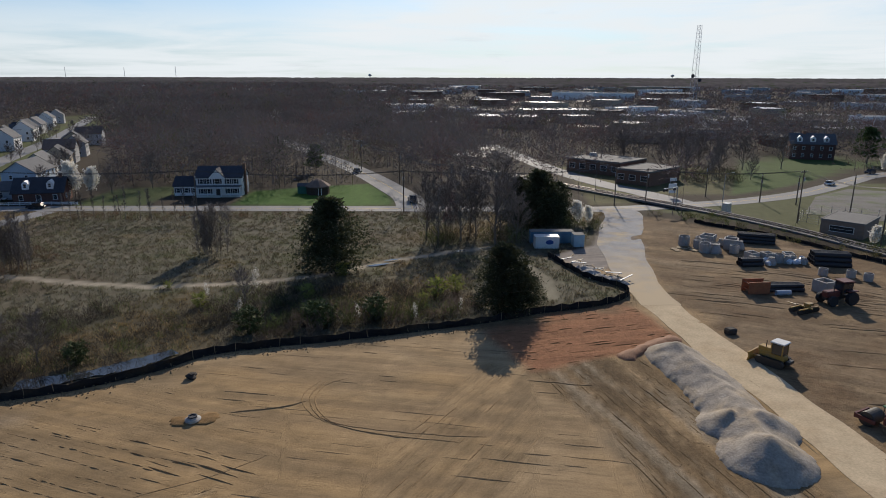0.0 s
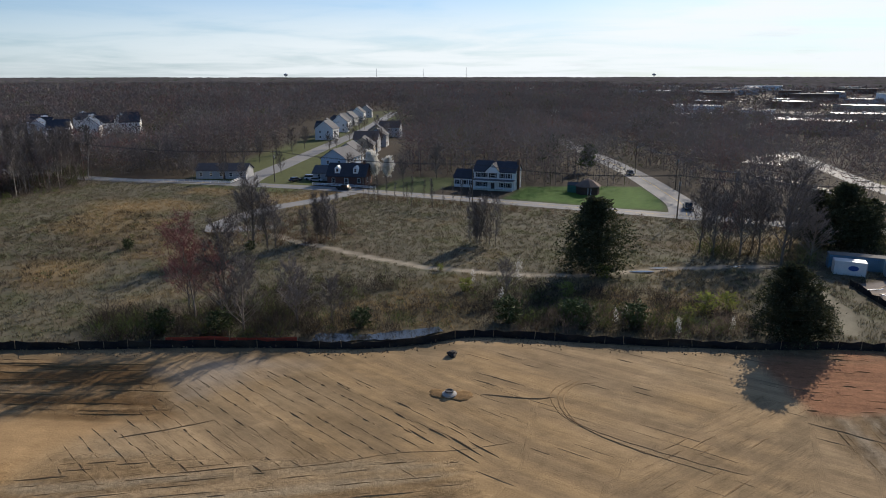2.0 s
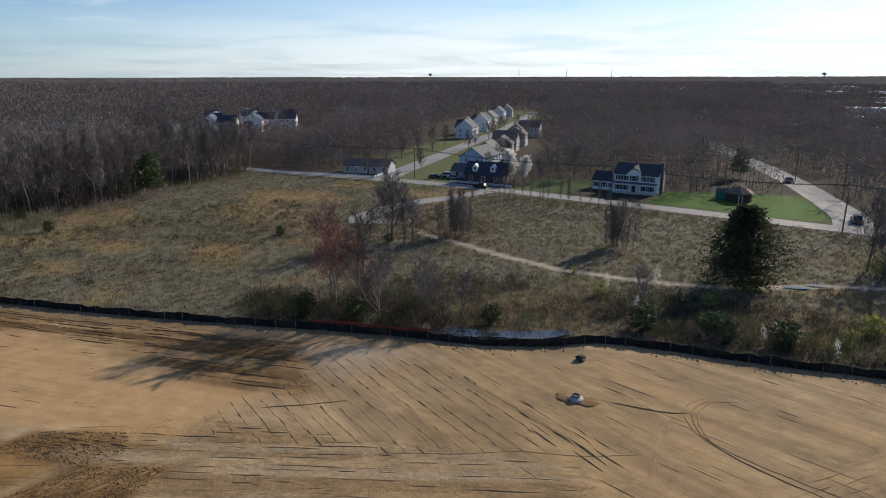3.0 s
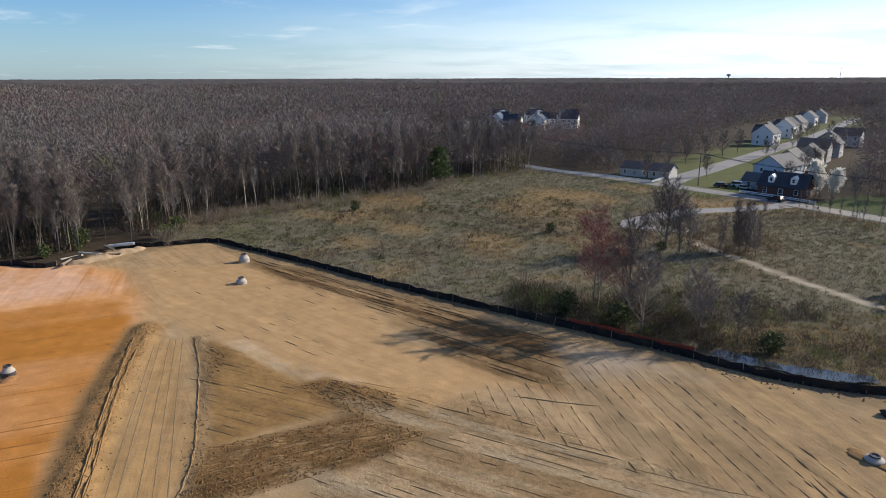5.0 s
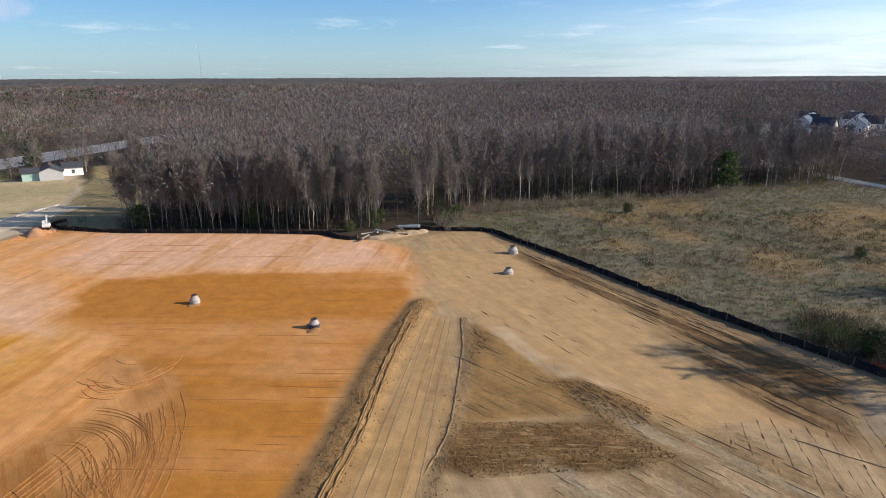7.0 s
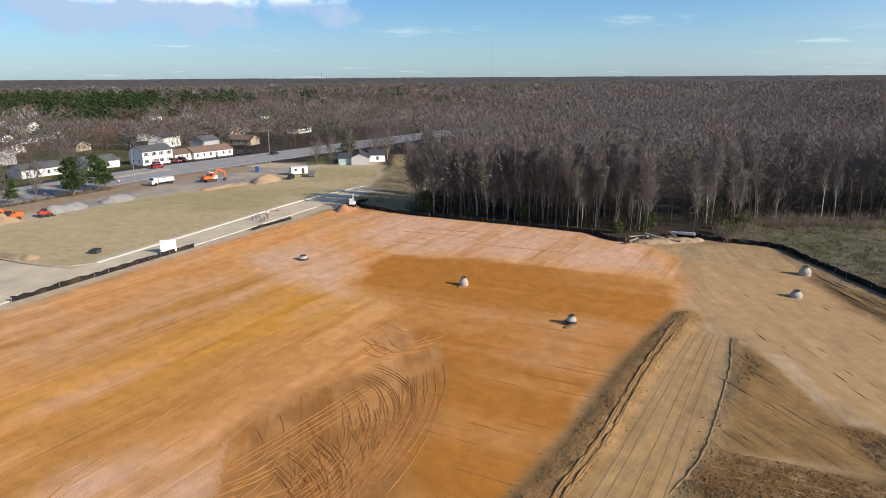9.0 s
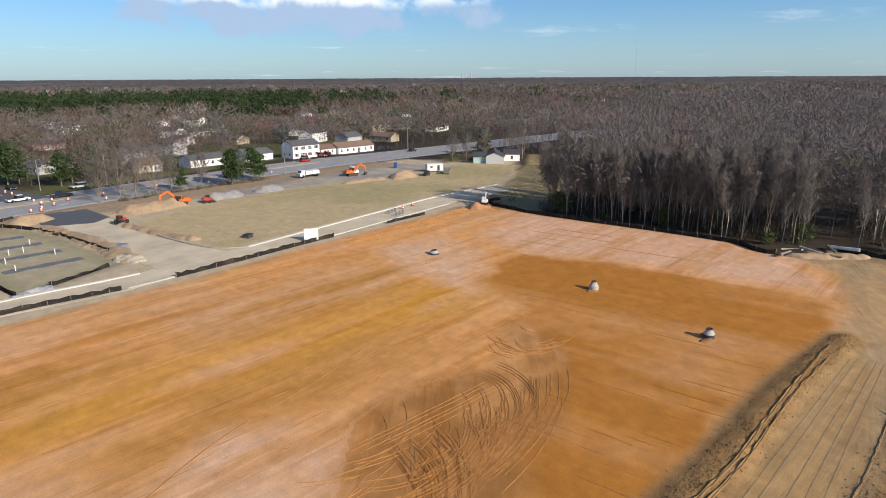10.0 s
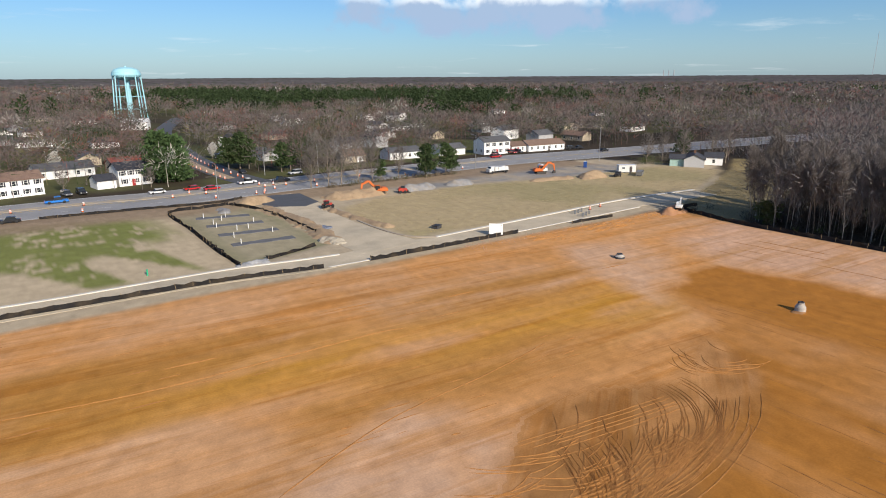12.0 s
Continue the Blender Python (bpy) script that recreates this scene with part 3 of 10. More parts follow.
    soil = mixc(soil, (0.285, 0.163, 0.063), strip(wx * 0.3 + x * 0.7, wy * 0.3 + y * 0.7, BERM, 2.0, 0.5) * np.clip(0.55 + 1.4 * (n3 - 0.25), 0.3, 1))
    soil = mixc(soil, (0.41, 0.245, 0.105), strip(wx * 0.15 + x * 0.85, wy * 0.15 + y * 0.85, BERM, 2.9, 0.5) * 0.8)
    soil = mixc(soil, (0.36, 0.215, 0.083), zone(x + (wx - x) * 0.3, y + (wy - y) * 0.3, TRI, 1.0))
    soil = mixc(soil, (0.25, 0.165, 0.085), strip(x, y, BERM_2, 0.55, 0.5) * 0.7)
    soil = mixc(soil, (0.61, 0.388, 0.185), zone(wx, wy, SMOOTH, 3) * 0.8)
    soil = mixc(soil, (0.58, 0.355, 0.148), zone(wx, wy, HAUL_STRIP, 2) * 0.85)
    soil = mixc(soil, (0.66, 0.52, 0.36), strip(wx * 0.3 + x * 0.7, wy * 0.3 + y * 0.7, [(-80, 14.6), (-72, 17.4), (-65.2, 20.6), (-62, 23.6)], 1.3, 0.8) * np.clip((n3 - 0.3) * 3, 0, 1) * 0.5)
    for P in (CLODS, CLODS_2, CLODS_3):
        soil = mixc(soil, (0.255, 0.147, 0.058), zone(x + (wx - x) * 0.6, y + (wy - y) * 0.6, P, 1.4) * np.clip((n3 - 0.1) * 3, 0.35, 1))
    for P, way, freq, col, lo, amount in (
            (WET, 22, 0.4, (0.30, 0.185, 0.085), 0.25, 0.75), (WET, 22, 0.95, (0.155, 0.09, 0.038), 0.36, 0.95), (CLODS, 82, 0.9, (0.15, 0.086, 0.036), 0.44, 0.9), (SMEAR_N, -19, 0.55, (0.32, 0.225, 0.125), 0.48, 0.65),
            (SMEAR_E, -10, 0.5, (0.33, 0.23, 0.13), 0.48, 0.6), (SMEAR_D, 33, 0.9, (0.33, 0.215, 0.105), 0.42, 0.8), (SMEAR_D, 33, 0.6, (0.50, 0.40, 0.26), 0.54, 0.6), (CHURN, -74, 0.35, (0.27, 0.18, 0.095), 0.25, 0.85), (CHURN, -74, 0.9, (0.19, 0.13, 0.07), 0.42, 0.9),
            (CHURN, -74, 0.6, (0.50, 0.41, 0.29), 0.55, 0.6), (DIAG, 60, 0.8, (0.29, 0.205, 0.115), 0.46, 0.7), (YARD, -24, 0.5, (0.19, 0.125, 0.066), 0.42, 0.9), (YARD, -30, 0.35, (0.44, 0.33, 0.21), 0.55, 0.7),
            (HAUL_STRIP, -15, 0.7, (0.45, 0.30, 0.155), 0.47, 0.5)):
        c1, s1 = math.cos(radians(way)), math.sin(radians(way))
        u, v = x * c1 + y * s1, -x * s1 + y * c1
        w = fbm(u * 0.06, v * freq, int(abs(way)) + int(freq * 10), 5)
        soil = mixc(soil, col, zone(wx, wy, P, 4) * np.clip((w - lo) * 7, 0, 1) * amount)
    soil = mixc(soil, (0.40, 0.185, 0.095), zone(wx * 0.5 + x * 0.5, wy * 0.5 + y * 0.5, REDDISH, 1.5) * 0.95)
    soil = mixc(soil, (0.27, 0.19, 0.115), zone(wx, wy, YARD, 4) * np.clip(n1 + n2 - 0.2, 0, 1))
    soil = mixc(soil, (0.24, 0.155, 0.085), zone(wx, wy, YARD, 4) * np.clip((n2 - 0.52) * 6, 0, 1) * 0.8)
    soil = mixc(soil, (0.33, 0.33, 0.34), strip(wx, wy, [(28, 118), (33, 122), (36, 140)], 6, 3) * 0.7)
    soil = mixc(soil, (0.42, 0.35, 0.27), zone(wx, wy, [(-59, 49), (-52, 57), (-43, 58), (-46, 51), (-52, 46)], 3) * np.clip(n2 * 1.6, 0, 1) * 0.8)
    fr = strip(x, y, FENCE, 3.5, 3)
    soil = mixc(soil, (0.26, 0.19, 0.11), fr * np.clip((n2 - 0.35) * 4, 0, 1) * 0.8)
    c = c * (1 - s[..., None]) + soil * s[..., None]
    c = mixc(c, (0.52, 0.45, 0.34), strip(wx * 0.15 + x * 0.85, wy * 0.15 + y * 0.85, PATH, 1.0, 0.8) * np.clip(n3 * 1.9, 0, 1))
    c = mixc(c, (0.40, 0.36, 0.26), strip(x, y, PATH_2, 1.1, 0.8) * np.clip(n2 * 1.3, 0, 1))
    comb = s * (1 - 0.7 * zone(x, y, CLODS, 3)) * (1 - 0.45 * zone(x, y, SMOOTH, 4)) * (1 - 0.7 * pk)
    c = c * SOIL_TONE * (0.86 + 0.28 * fbm(x * 1.3, y * 1.3, 40, 2))[..., None]
    return np.concatenate([c, comb[..., None]], -1)


gx = axis([(-260, -152, 2.5), (-152, -100, 0.9), (-100, 45, 0.62), (45, 130, 1.2)])
gy = axis([(-230, -112, 2.5), (-112, -60, 1.0), (-60, 85, 0.62), (85, 130, 1.0), (130, 240, 2.5)])
GX, GY = np.meshgrid(gx, gy, indexing="ij")
gz = lift(GX, GY)
NX, NY = GX.shape
idx = np.arange(NX * NY).reshape(NX, NY)
quads = np.stack([idx[:-1, :-1], idx[1:, :-1], idx[1:, 1:], idx[:-1, 1:]], -1).reshape(-1, 4)
def ground_ways(x, y):
    """Which way wheels and blades ran over each part of the site (cosine, sine), and how deep their marks are."""
    way, deep = np.full(x.shape, 10.0), np.full(x.shape, 0.15)
    for P, w, d in ((PINKISH, -11, 0.03), (SMEAR_E, -10, 0.5), (SMEAR_N, -17, 0.6), (SMEAR_W, 20, 0.3), (SMOOTH, 20, 0.2), (SMEAR_D, 33, 1.0), (WET, 22, 1.0), (CHURN, -74, 0.9), (DIAG, 58, 0.7),
                    (YARD, -26, 0.9), (TRI, 36, 0.8), (HAUL_STRIP, -15, 0.35), (CLODS, 82, 1.0), (CLODS_2, 20, 0.9), (ORANGE, 84, 0.12), (FAN, 30, 0.25), (REDDISH, 15, 0.9)):
        k = inside(x.ravel(), y.ravel(), P).reshape(x.shape)
        way[k], deep[k] = w, d
    k = line_dist(x, y, BERM)[0] < 1.8
    way[k], deep[k] = -14, 0.9
    deep = deep * zone(x, y, SITE, 1.0)
    way = np.radians(way)
    clay = zone(x, y, PINKISH, 4) * (1 - 0.75 * zone(x, y, ORANGE, 3)) * 0.75
    return np.stack([np.cos(way), np.sin(way), deep, clay], -1)


def soil_material():
    """Soil: colour by area, drawn out into streaks and broken grooves along the ways of the machines, with grain and clods."""
    m = mat("ground_soil", (0.4, 0.3, 0.2), rough=0.95, var=0.20, scale=2.4, fine=0.22, bump=0.03, attr="soil", spec=0.1)
    nt = m.node_tree
    b = nt.nodes["Principled BSDF"]
    base = b.inputs["Base Color"].links[0].from_socket
    bump = b.inputs["Normal"].links[0].from_node

    def op(kind, a, c=None, e=None, clamp=False):
        n = nt.nodes.new("ShaderNodeMath"); n.operation, n.use_clamp = kind, clamp
        for k, v in enumerate((a, c, e)):
            if v is None:
                continue
            if isinstance(v, (int, float)):
                n.inputs[k].default_value = v
            else:
                wire(nt, v, n.inputs[k])
        return n.outputs[0]

    co = nt.nodes.new("ShaderNodeTexCoord")
    p = nt.nodes.new("ShaderNodeSeparateXYZ"); wire(nt, co.outputs["Object"], p.inputs[0])
    at = nt.nodes.new("ShaderNodeAttribute"); at.attribute_name = "way"
    w = nt.nodes.new("ShaderNodeSeparateXYZ"); wire(nt, at.outputs["Vector"], w.inputs[0])
    x, y, c, s, deep = p.outputs[0], p.outputs[1], w.outputs[0], w.outputs[1], w.outputs[2]
    u = op("ADD", op("MULTIPLY", x, c), op("MULTIPLY", y, s))
    v = op("SUBTRACT", op("MULTIPLY", y, c), op("MULTIPLY", x, s))

    def drawn(along, across, detail, rough, seed):
        vec = nt.nodes.new("ShaderNodeCombineXYZ")
        wire(nt, op("MULTIPLY", u, along), vec.inputs[0]); wire(nt, op("MULTIPLY", v, across), vec.inputs[1])
        vec.inputs[2].default_value = seed
        n = nt.nodes.new("ShaderNodeTexNoise")
        n.inputs["Scale"].default_value, n.inputs["Detail"].default_value, n.inputs["Roughness"].default_value = 1.0, detail, rough
        wire(nt, vec.outputs[0], n.inputs["Vector"])
        return n.outputs["Fac"]

    soft = drawn(0.10, 1.5, 7, 0.68, 3.0)
    band = drawn(0.035, 0.55, 3, 0.5, 41.0)
    tone = op("ADD", op("MULTIPLY_ADD", op("SUBTRACT", soft, 0.5), 0.85, 1.0), op("MULTIPLY", op("SUBTRACT", band, 0.5), 0.7))
    at2 = nt.nodes.new("ShaderNodeAttribute"); at2.attribute_name = "soil"
    tone = op("ADD", 1.0, op("MULTIPLY", op("SUBTRACT", tone, 1.0), at2.outputs["Alpha"]))
    speck = nt.nodes.new("ShaderNodeTexNoise")
    speck.inputs["Scale"].default_value, speck.inputs["Detail"].default_value, speck.inputs["Roughness"].default_value = 1.7, 6, 0.78
    wire(nt, co.outputs["Object"], speck.inputs["Vector"])
    clods = op("MULTIPLY", op("SUBTRACT", speck.outputs["Fac"], 0.5), op("MULTIPLY_ADD", deep, 2.4, -1.4, clamp=True))
    tone = op("MULTIPLY", tone, op("MULTIPLY_ADD", clods, 1.5, 1.0))
    cut = op("SUBTRACT", 1.0, op("DIVIDE", op("ABSOLUTE", op("SUBTRACT", drawn(0.16, 1.7, 2, 0.5, 8.0), 0.5)), 0.034), clamp=True)
    gate = op("MULTIPLY_ADD", op("SUBTRACT", drawn(0.35, 0.5, 3, 0.6, 15.0), 0.47), 9.0, 0.0, clamp=True)
    cut = op("MULTIPLY", op("MULTIPLY", cut, gate), deep)
    tone = op("MULTIPLY", tone, op("SUBTRACT", 1.0, op("MULTIPLY", cut, 0.30)))
    # bands of ochre and of pale clay, drawn out by the graders
    for seed, across, lo, tint in ((21.0, 0.26, 0.50, (0.82, 0.70, 0.45)), (33.0, 0.26, 0.54, (1.08, 1.13, 1.22)), (47.0, 0.55, 0.56, (0.78, 0.66, 0.48)), (53.0, 0.8, 0.57, (1.10, 1.18, 1.30)), (59.0, 1.3, 0.60, (0.74, 0.62, 0.50))):
        band = op("MULTIPLY", op("MULTIPLY_ADD", op("SUBTRACT", drawn(0.022, across, 10, 0.7, seed), lo), 9.0, 0.0, clamp=True), at.outputs["Alpha"])
        mx = nt.nodes.new("ShaderNodeMixRGB"); mx.inputs[1].default_value, mx.inputs[2].default_value = (1, 1, 1, 1), (*tint, 1)
        wire(nt, band, mx.inputs[0])
        tm = nt.nodes.new("ShaderNodeVectorMath"); tm.operation = "MULTIPLY"
        wire(nt, base, tm.inputs[0]); wire(nt, mx.outputs[0], tm.inputs[1])
        base = tm.outputs[0]
    mul = nt.nodes.new("ShaderNodeVectorMath"); mul.operation = "SCALE"
    wire(nt, base, mul.inputs[0]); wire(nt, tone, mul.inputs["Scale"])
    wire(nt, mul.outputs[0], b.inputs["Base Color"])
    grain = bump.inputs["Height"].links[0].from_socket
    wire(nt, op("SUBTRACT", op("ADD", op("ADD", grain, op("MULTIPLY", soft, deep)), op("MULTIPLY", clods, 5.0)), op("MULTIPLY", cut, 0.9)), bump.inputs["Height"])
    return m


soil_mat = soil_material()
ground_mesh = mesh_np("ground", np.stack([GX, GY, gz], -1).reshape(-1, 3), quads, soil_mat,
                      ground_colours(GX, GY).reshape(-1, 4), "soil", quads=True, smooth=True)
way_layer = ground_mesh.color_attributes.new("way", "FLOAT_COLOR", "POINT")
rgba = ground_ways(GX, GY).reshape(-1, 4).astype(np.float32)
way_layer.data.foreach_set("color", rgba.ravel())
ground = new("ground", ground_mesh)
tagged(ground, "bare graded soil, rough meadow and woodland ground", "ground", kind="structure")


def ground_z(x, y):
    """Height of the ground's own mesh at one place."""
    i = int(np.clip(np.searchsorted(gx, x) - 1, 0, NX - 2)); j = int(np.clip(np.searchsorted(gy, y) - 1, 0, NY - 2))
    u, v = (x - gx[i]) / (gx[i + 1] - gx[i]), (y - gy[j]) / (gy[j + 1] - gy[j])
    return float((gz[i, j] * (1 - u) + gz[i + 1, j] * u) * (1 - v) + (gz[i, j + 1] * (1 - u) + gz[i + 1, j + 1] * u) * v)


# ---- roads ----
asphalt = mat("asphalt_worn", (0.27, 0.267, 0.265), rough=0.8, var=0.22, scale=6, fine=0.5, bump=0.004, spec=0.35, dirt=(0.28, 0.265, 0.245))
asphalt_dark = mat("asphalt_dark", (0.085, 0.088, 0.095), rough=0.75, var=0.25, scale=3, fine=0.3, bump=0.004, spec=0.35)
asphalt_pale = mat("asphalt_pale", (0.20, 0.197, 0.195), rough=0.8, var=0.2, scale=8, fine=0.5, bump=0.004, dirt=(0.26, 0.245, 0.22))
stone_base = mat("crushed_stone_base", (0.51, 0.43, 0.31), rough=0.9, var=0.25, scale=5, fine=0.25, bump=0.02, dirt=(0.42, 0.36, 0.265), spec=0.15)
haul_mat = mat("haul_road_dust", (0.53, 0.42, 0.275), rough=0.95, var=0.25, scale=2.2, fine=0.25, bump=0.03, dirt=(0.47, 0.36, 0.23), spec=0.1)
haul_stone = mat("haul_road_stone", (0.31, 0.305, 0.30), rough=0.9, var=0.3, scale=3, fine=0.25, bump=0.03, dirt=(0.42, 0.345, 0.24), spec=0.1)
def dusted(m, lo, hi, dust):
    """Dust carried along y over a surface: none at hi, all of it at lo, with a broken edge."""
    nt = m.node_tree
    b = nt.nodes["Principled BSDF"]
    co, sep = nt.nodes.new("ShaderNodeTexCoord"), nt.nodes.new("ShaderNodeSeparateXYZ")
    n = nt.nodes.new("ShaderNodeTexNoise"); n.inputs["Scale"].default_value, n.inputs["Detail"].default_value = 0.25, 6
    add = nt.nodes.new("ShaderNodeMath"); add.operation = "MULTIPLY_ADD"; add.inputs[1].default_value = 30.0
    rg = nt.nodes.new("ShaderNodeMapRange"); rg.clamp = True
    rg.inputs["From Min"].default_value, rg.inputs["From Max"].default_value = hi + 15, lo + 15
    mx = nt.nodes.new("ShaderNodeMixRGB"); mx.inputs[2].default_value = (*dust, 1)
    wire(nt, co.outputs["Object"], sep.inputs[0]); wire(nt, co.outputs["Object"], n.inputs["Vector"])
    wire(nt, n.outputs["Fac"], add.inputs[0]); wire(nt, sep.outputs[1], add.inputs[2]); wire(nt, add.outputs[0], rg.inputs["Value"])
    wire(nt, rg.outputs[0], mx.inputs[0]); wire(nt, b.inputs["Base Color"].links[0].from_socket, mx.inputs[1]); wire(nt, mx.outputs[0], b.inputs["Base Color"])


dusted(haul_stone, 98, 128, (0.50, 0.395, 0.26))
concrete = mat("concrete_pale", (0.56, 0.53, 0.47), rough=0.85, var=0.18, scale=2.0, fine=0.2, bump=0.004)
paint_white = mat("road_paint_white", (0.72, 0.72, 0.70), rough=0.7, var=0.25, scale=1.5, fine=0.2)
paint_yellow = mat("road_paint_yellow", (0.62, 0.42, 0.06), rough=0.7, var=0.25, scale=1.5, fine=0.2)


def road(name, line, width, material, label, z=0.06, step=4.0):
    ob = part(name, ribbon(B(), smooth_line(line, step), width, z, 0.25), material)
    return tagged(ob, label, "road", kind="structure")


road("road", ROAD_A, 6.6, asphalt_pale, "pale worn two-lane asphalt road past the meadow")
road("road", ROAD_B, 8.5, asphalt_pale, "pale sunlit asphalt road climbing into the woods", z=0.075)
road("road", ROAD_C, 8.0, asphalt_pale, "pale asphalt road past the brick school", z=0.07)
road("road", STREET, 8.0, asphalt_pale, "grey residential street between rows of houses", z=0.07)
road("road", CUL, 5.5, asphalt_pale, "unfinished pale asphalt spur ending in the meadow", z=0.055)
road("highway", HIGHWAY, 25.0, asphalt, "wide grey divided highway with worn lanes")
road("road", SIDE_ROAD, 11.0, asphalt_dark, "dark side road under repair with cones", z=0.085)
road("site_road", SITE_ROAD, 7.4, stone_base, "new site road of compacted stone between kerbs", z=0.05)
tagged(part("site_road", ribbon(B(), smooth_line(ENTRY, 3), lambda k: 15.0 - min(k, 9) * 0.45, 0.065, 0.2), stone_base),
       "wide stone-based entrance road into the site", "road", kind="structure")
rhl = np.random.RandomState(4)
tagged(part("haul_road", ribbon(B(), smooth_line(HAUL[4:], 1.1), lambda k: 5.6 + 0.12 * rhl.rand() + 0.35 * math.sin(k * 0.31) + 0.2 * math.sin(k * 0.83), 0.05, 0.2), haul_mat), "dusty pale haul road of packed soil and stone", "road", kind="structure")
tagged(part("haul_road", ribbon(B(), smooth_line(HAUL[:6], 1.1), lambda k: 9.2 - 3.4 * min(max((k - 32) / 30, 0), 1) + 0.15 * rhl.rand() + 0.4 * math.sin(k * 0.4), 0.065, 0.2), haul_stone),
       "grey stone construction entrance beside the road", "road", kind="structure")


def slab_poly(name, poly, z, material, label, category):
    bm = B()
    f = bm.faces.new([bm.verts.new((x, y, z)) for x, y in poly])
    r = bmesh.ops.extrude_face_region(bm, geom=[f])
    bmesh.ops.translate(bm, vec=(0, 0, -0.2), verts=[v for v in r["geom"] if isinstance(v, bmesh.types.BMVert)])
    bmesh.ops.recalc_face_normals(bm, faces=bm.faces)
    return tagged(part(name, bm, material), label, category, kind="structure")


slab_poly("asphalt_apron", ASPH_PAD, 0.09, asphalt_dark, "dark fresh asphalt apron at the site entrance", "road")


def dashes(line, offset, length, gap, width, z, material, name, label, lo=0.0, hi=1.0):
    """Painted lines along a road, as one marking."""
    P = smooth_line(line, 1.0)
    P = P[int(lo * len(P)):int(hi * len(P))]
    bm, k = B(), 0
    while k < len(P) - length - 1:
        ribbon(bm, P[k:k + length + 1], width, z, 0.0, offset)
        k += length + gap
    return tagged(part(name, bm, material), label, "road marking", kind="structure")


for off in (-11.6, 11.6):
    dashes(HIGHWAY, off, 40, 0, 0.18, 0.085, paint_white, "edge_line", "long white edge line on the highway", 0.1, 0.9)
for off in (-6.4, 6.4):
    dashes(HIGHWAY, off, 3, 9, 0.18, 0.085, paint_white, "lane_line", "broken white lane line on the highway", 0.1, 0.9)
for off in (-0.9, 0.9):
    dashes(HIGHWAY, off, 40, 0, 0.16, 0.085, paint_yellow, "centre_line", "yellow centre line on the highway", 0.1, 0.9)
dashes(ROAD_A, 0.12, 40, 0, 0.14, 0.085, paint_yellow, "centre_line", "yellow centre line on the two-lane road", 0.2, 1.0)
dashes(ROAD_B, 0.0, 40, 0, 0.16, 0.1, paint_yellow, "centre_line", "yellow centre line on the side road")
tagged(part("median", ribbon(B(), smooth_line(HIGHWAY[2:9], 3), 3.2, 0.16, 0.2, 2.5), mat("median_soil", (0.40, 0.33, 0.24), var=0.3, scale=3, bump=0.02, dirt=(0.28, 0.27, 0.26))),
       "stripped sandy median of the highway", "median", kind="structure")


def kerb(line, offset, label):
    P = smooth_line(line, 3.0)
    bm = ribbon(B(), P, 0.65, 0.20, 0.3, offset)
    return tagged(part("kerb", bm, concrete), label, "kerb", kind="structure")


kerb([(60, -122.6), (-11.6, -109.9), (-21.7, -108.3), (-35.1, -106.7), (-47.2, -104.7), (-58, -101.6), (-64.5, -100)], 0, "pale new concrete kerb along the site road")
KERB_N = [(-87, -97.6), (-103, -96.7), (-129, -95.2), (-152.8, -93.6), (-180, -88)]
tagged(part("kerb", ribbon(B(), smooth_line(KERB_N, 3), 0.8, 0.2, 0.3), concrete), "pale new concrete kerb beside dormant grass", "kerb", kind="structure")
KERB_E = [(-87, -97.6), (-84.2, -100.2), (-82.6, -106), (-84, -120), (-88.5, -137)]
tagged(part("kerb", ribbon(B(), smooth_line(KERB_E, 2), 0.5, 0.2, 0.3), mat("kerb_dusty", (0.36, 0.30, 0.23), var=0.2, scale=1)), "dusty kerb rounding the entrance corner", "kerb", kind="structure")
KERB_S = [(-58.5, -94.3), (-64, -93.4), (-72, -92.6), (-88, -90.6), (-103, -88.9), (-130, -86.6), (-146, -85.2)]
tagged(part("kerb", ribbon(B(), smooth_line(KERB_S, 3), 0.4, 0.12, 0.3), concrete), "low concrete kerb half buried in soil", "kerb", kind="structure")

# ---- railway ----
ballast = mat("rail_ballast", (0.16, 0.15, 0.145), var=0.35, scale=1.0, fine=0.12, bump=0.04)
rail_steel = mat("rail_steel", (0.28, 0.24, 0.21), rough=0.45, metal=0.8, var=0.2)
track = thing("railway_track", 0, 0, 0, label="single railway track on dark stone ballast", category="railway", kind="structure")
RL = smooth_line(RAIL, 3.0)
bm = B()
part("ballast", ribbon(bm, RL, 4.4, 0.95, 0.6), ballast, track)
for off in (-0.72, 0.72):
    part("rail", ribbon(B(), RL, 0.09, 1.20, 0.17, off), rail_steel, track)
bm = B()
for k in range(len(RL) - 1):
    d = RL[k + 1] - RL[k]
    a = math.degrees(math.atan2(d.y, d.x))
    for j in range(4):
        p = RL[k] + d * (j / 4)
        box(bm, (p.x, p.y, 0.97), (0.26, 2.6, 0.14), a)
part("sleepers", bm, mat("sleeper_timber", (0.10, 0.08, 0.065), var=0.3, scale=0.6), track)


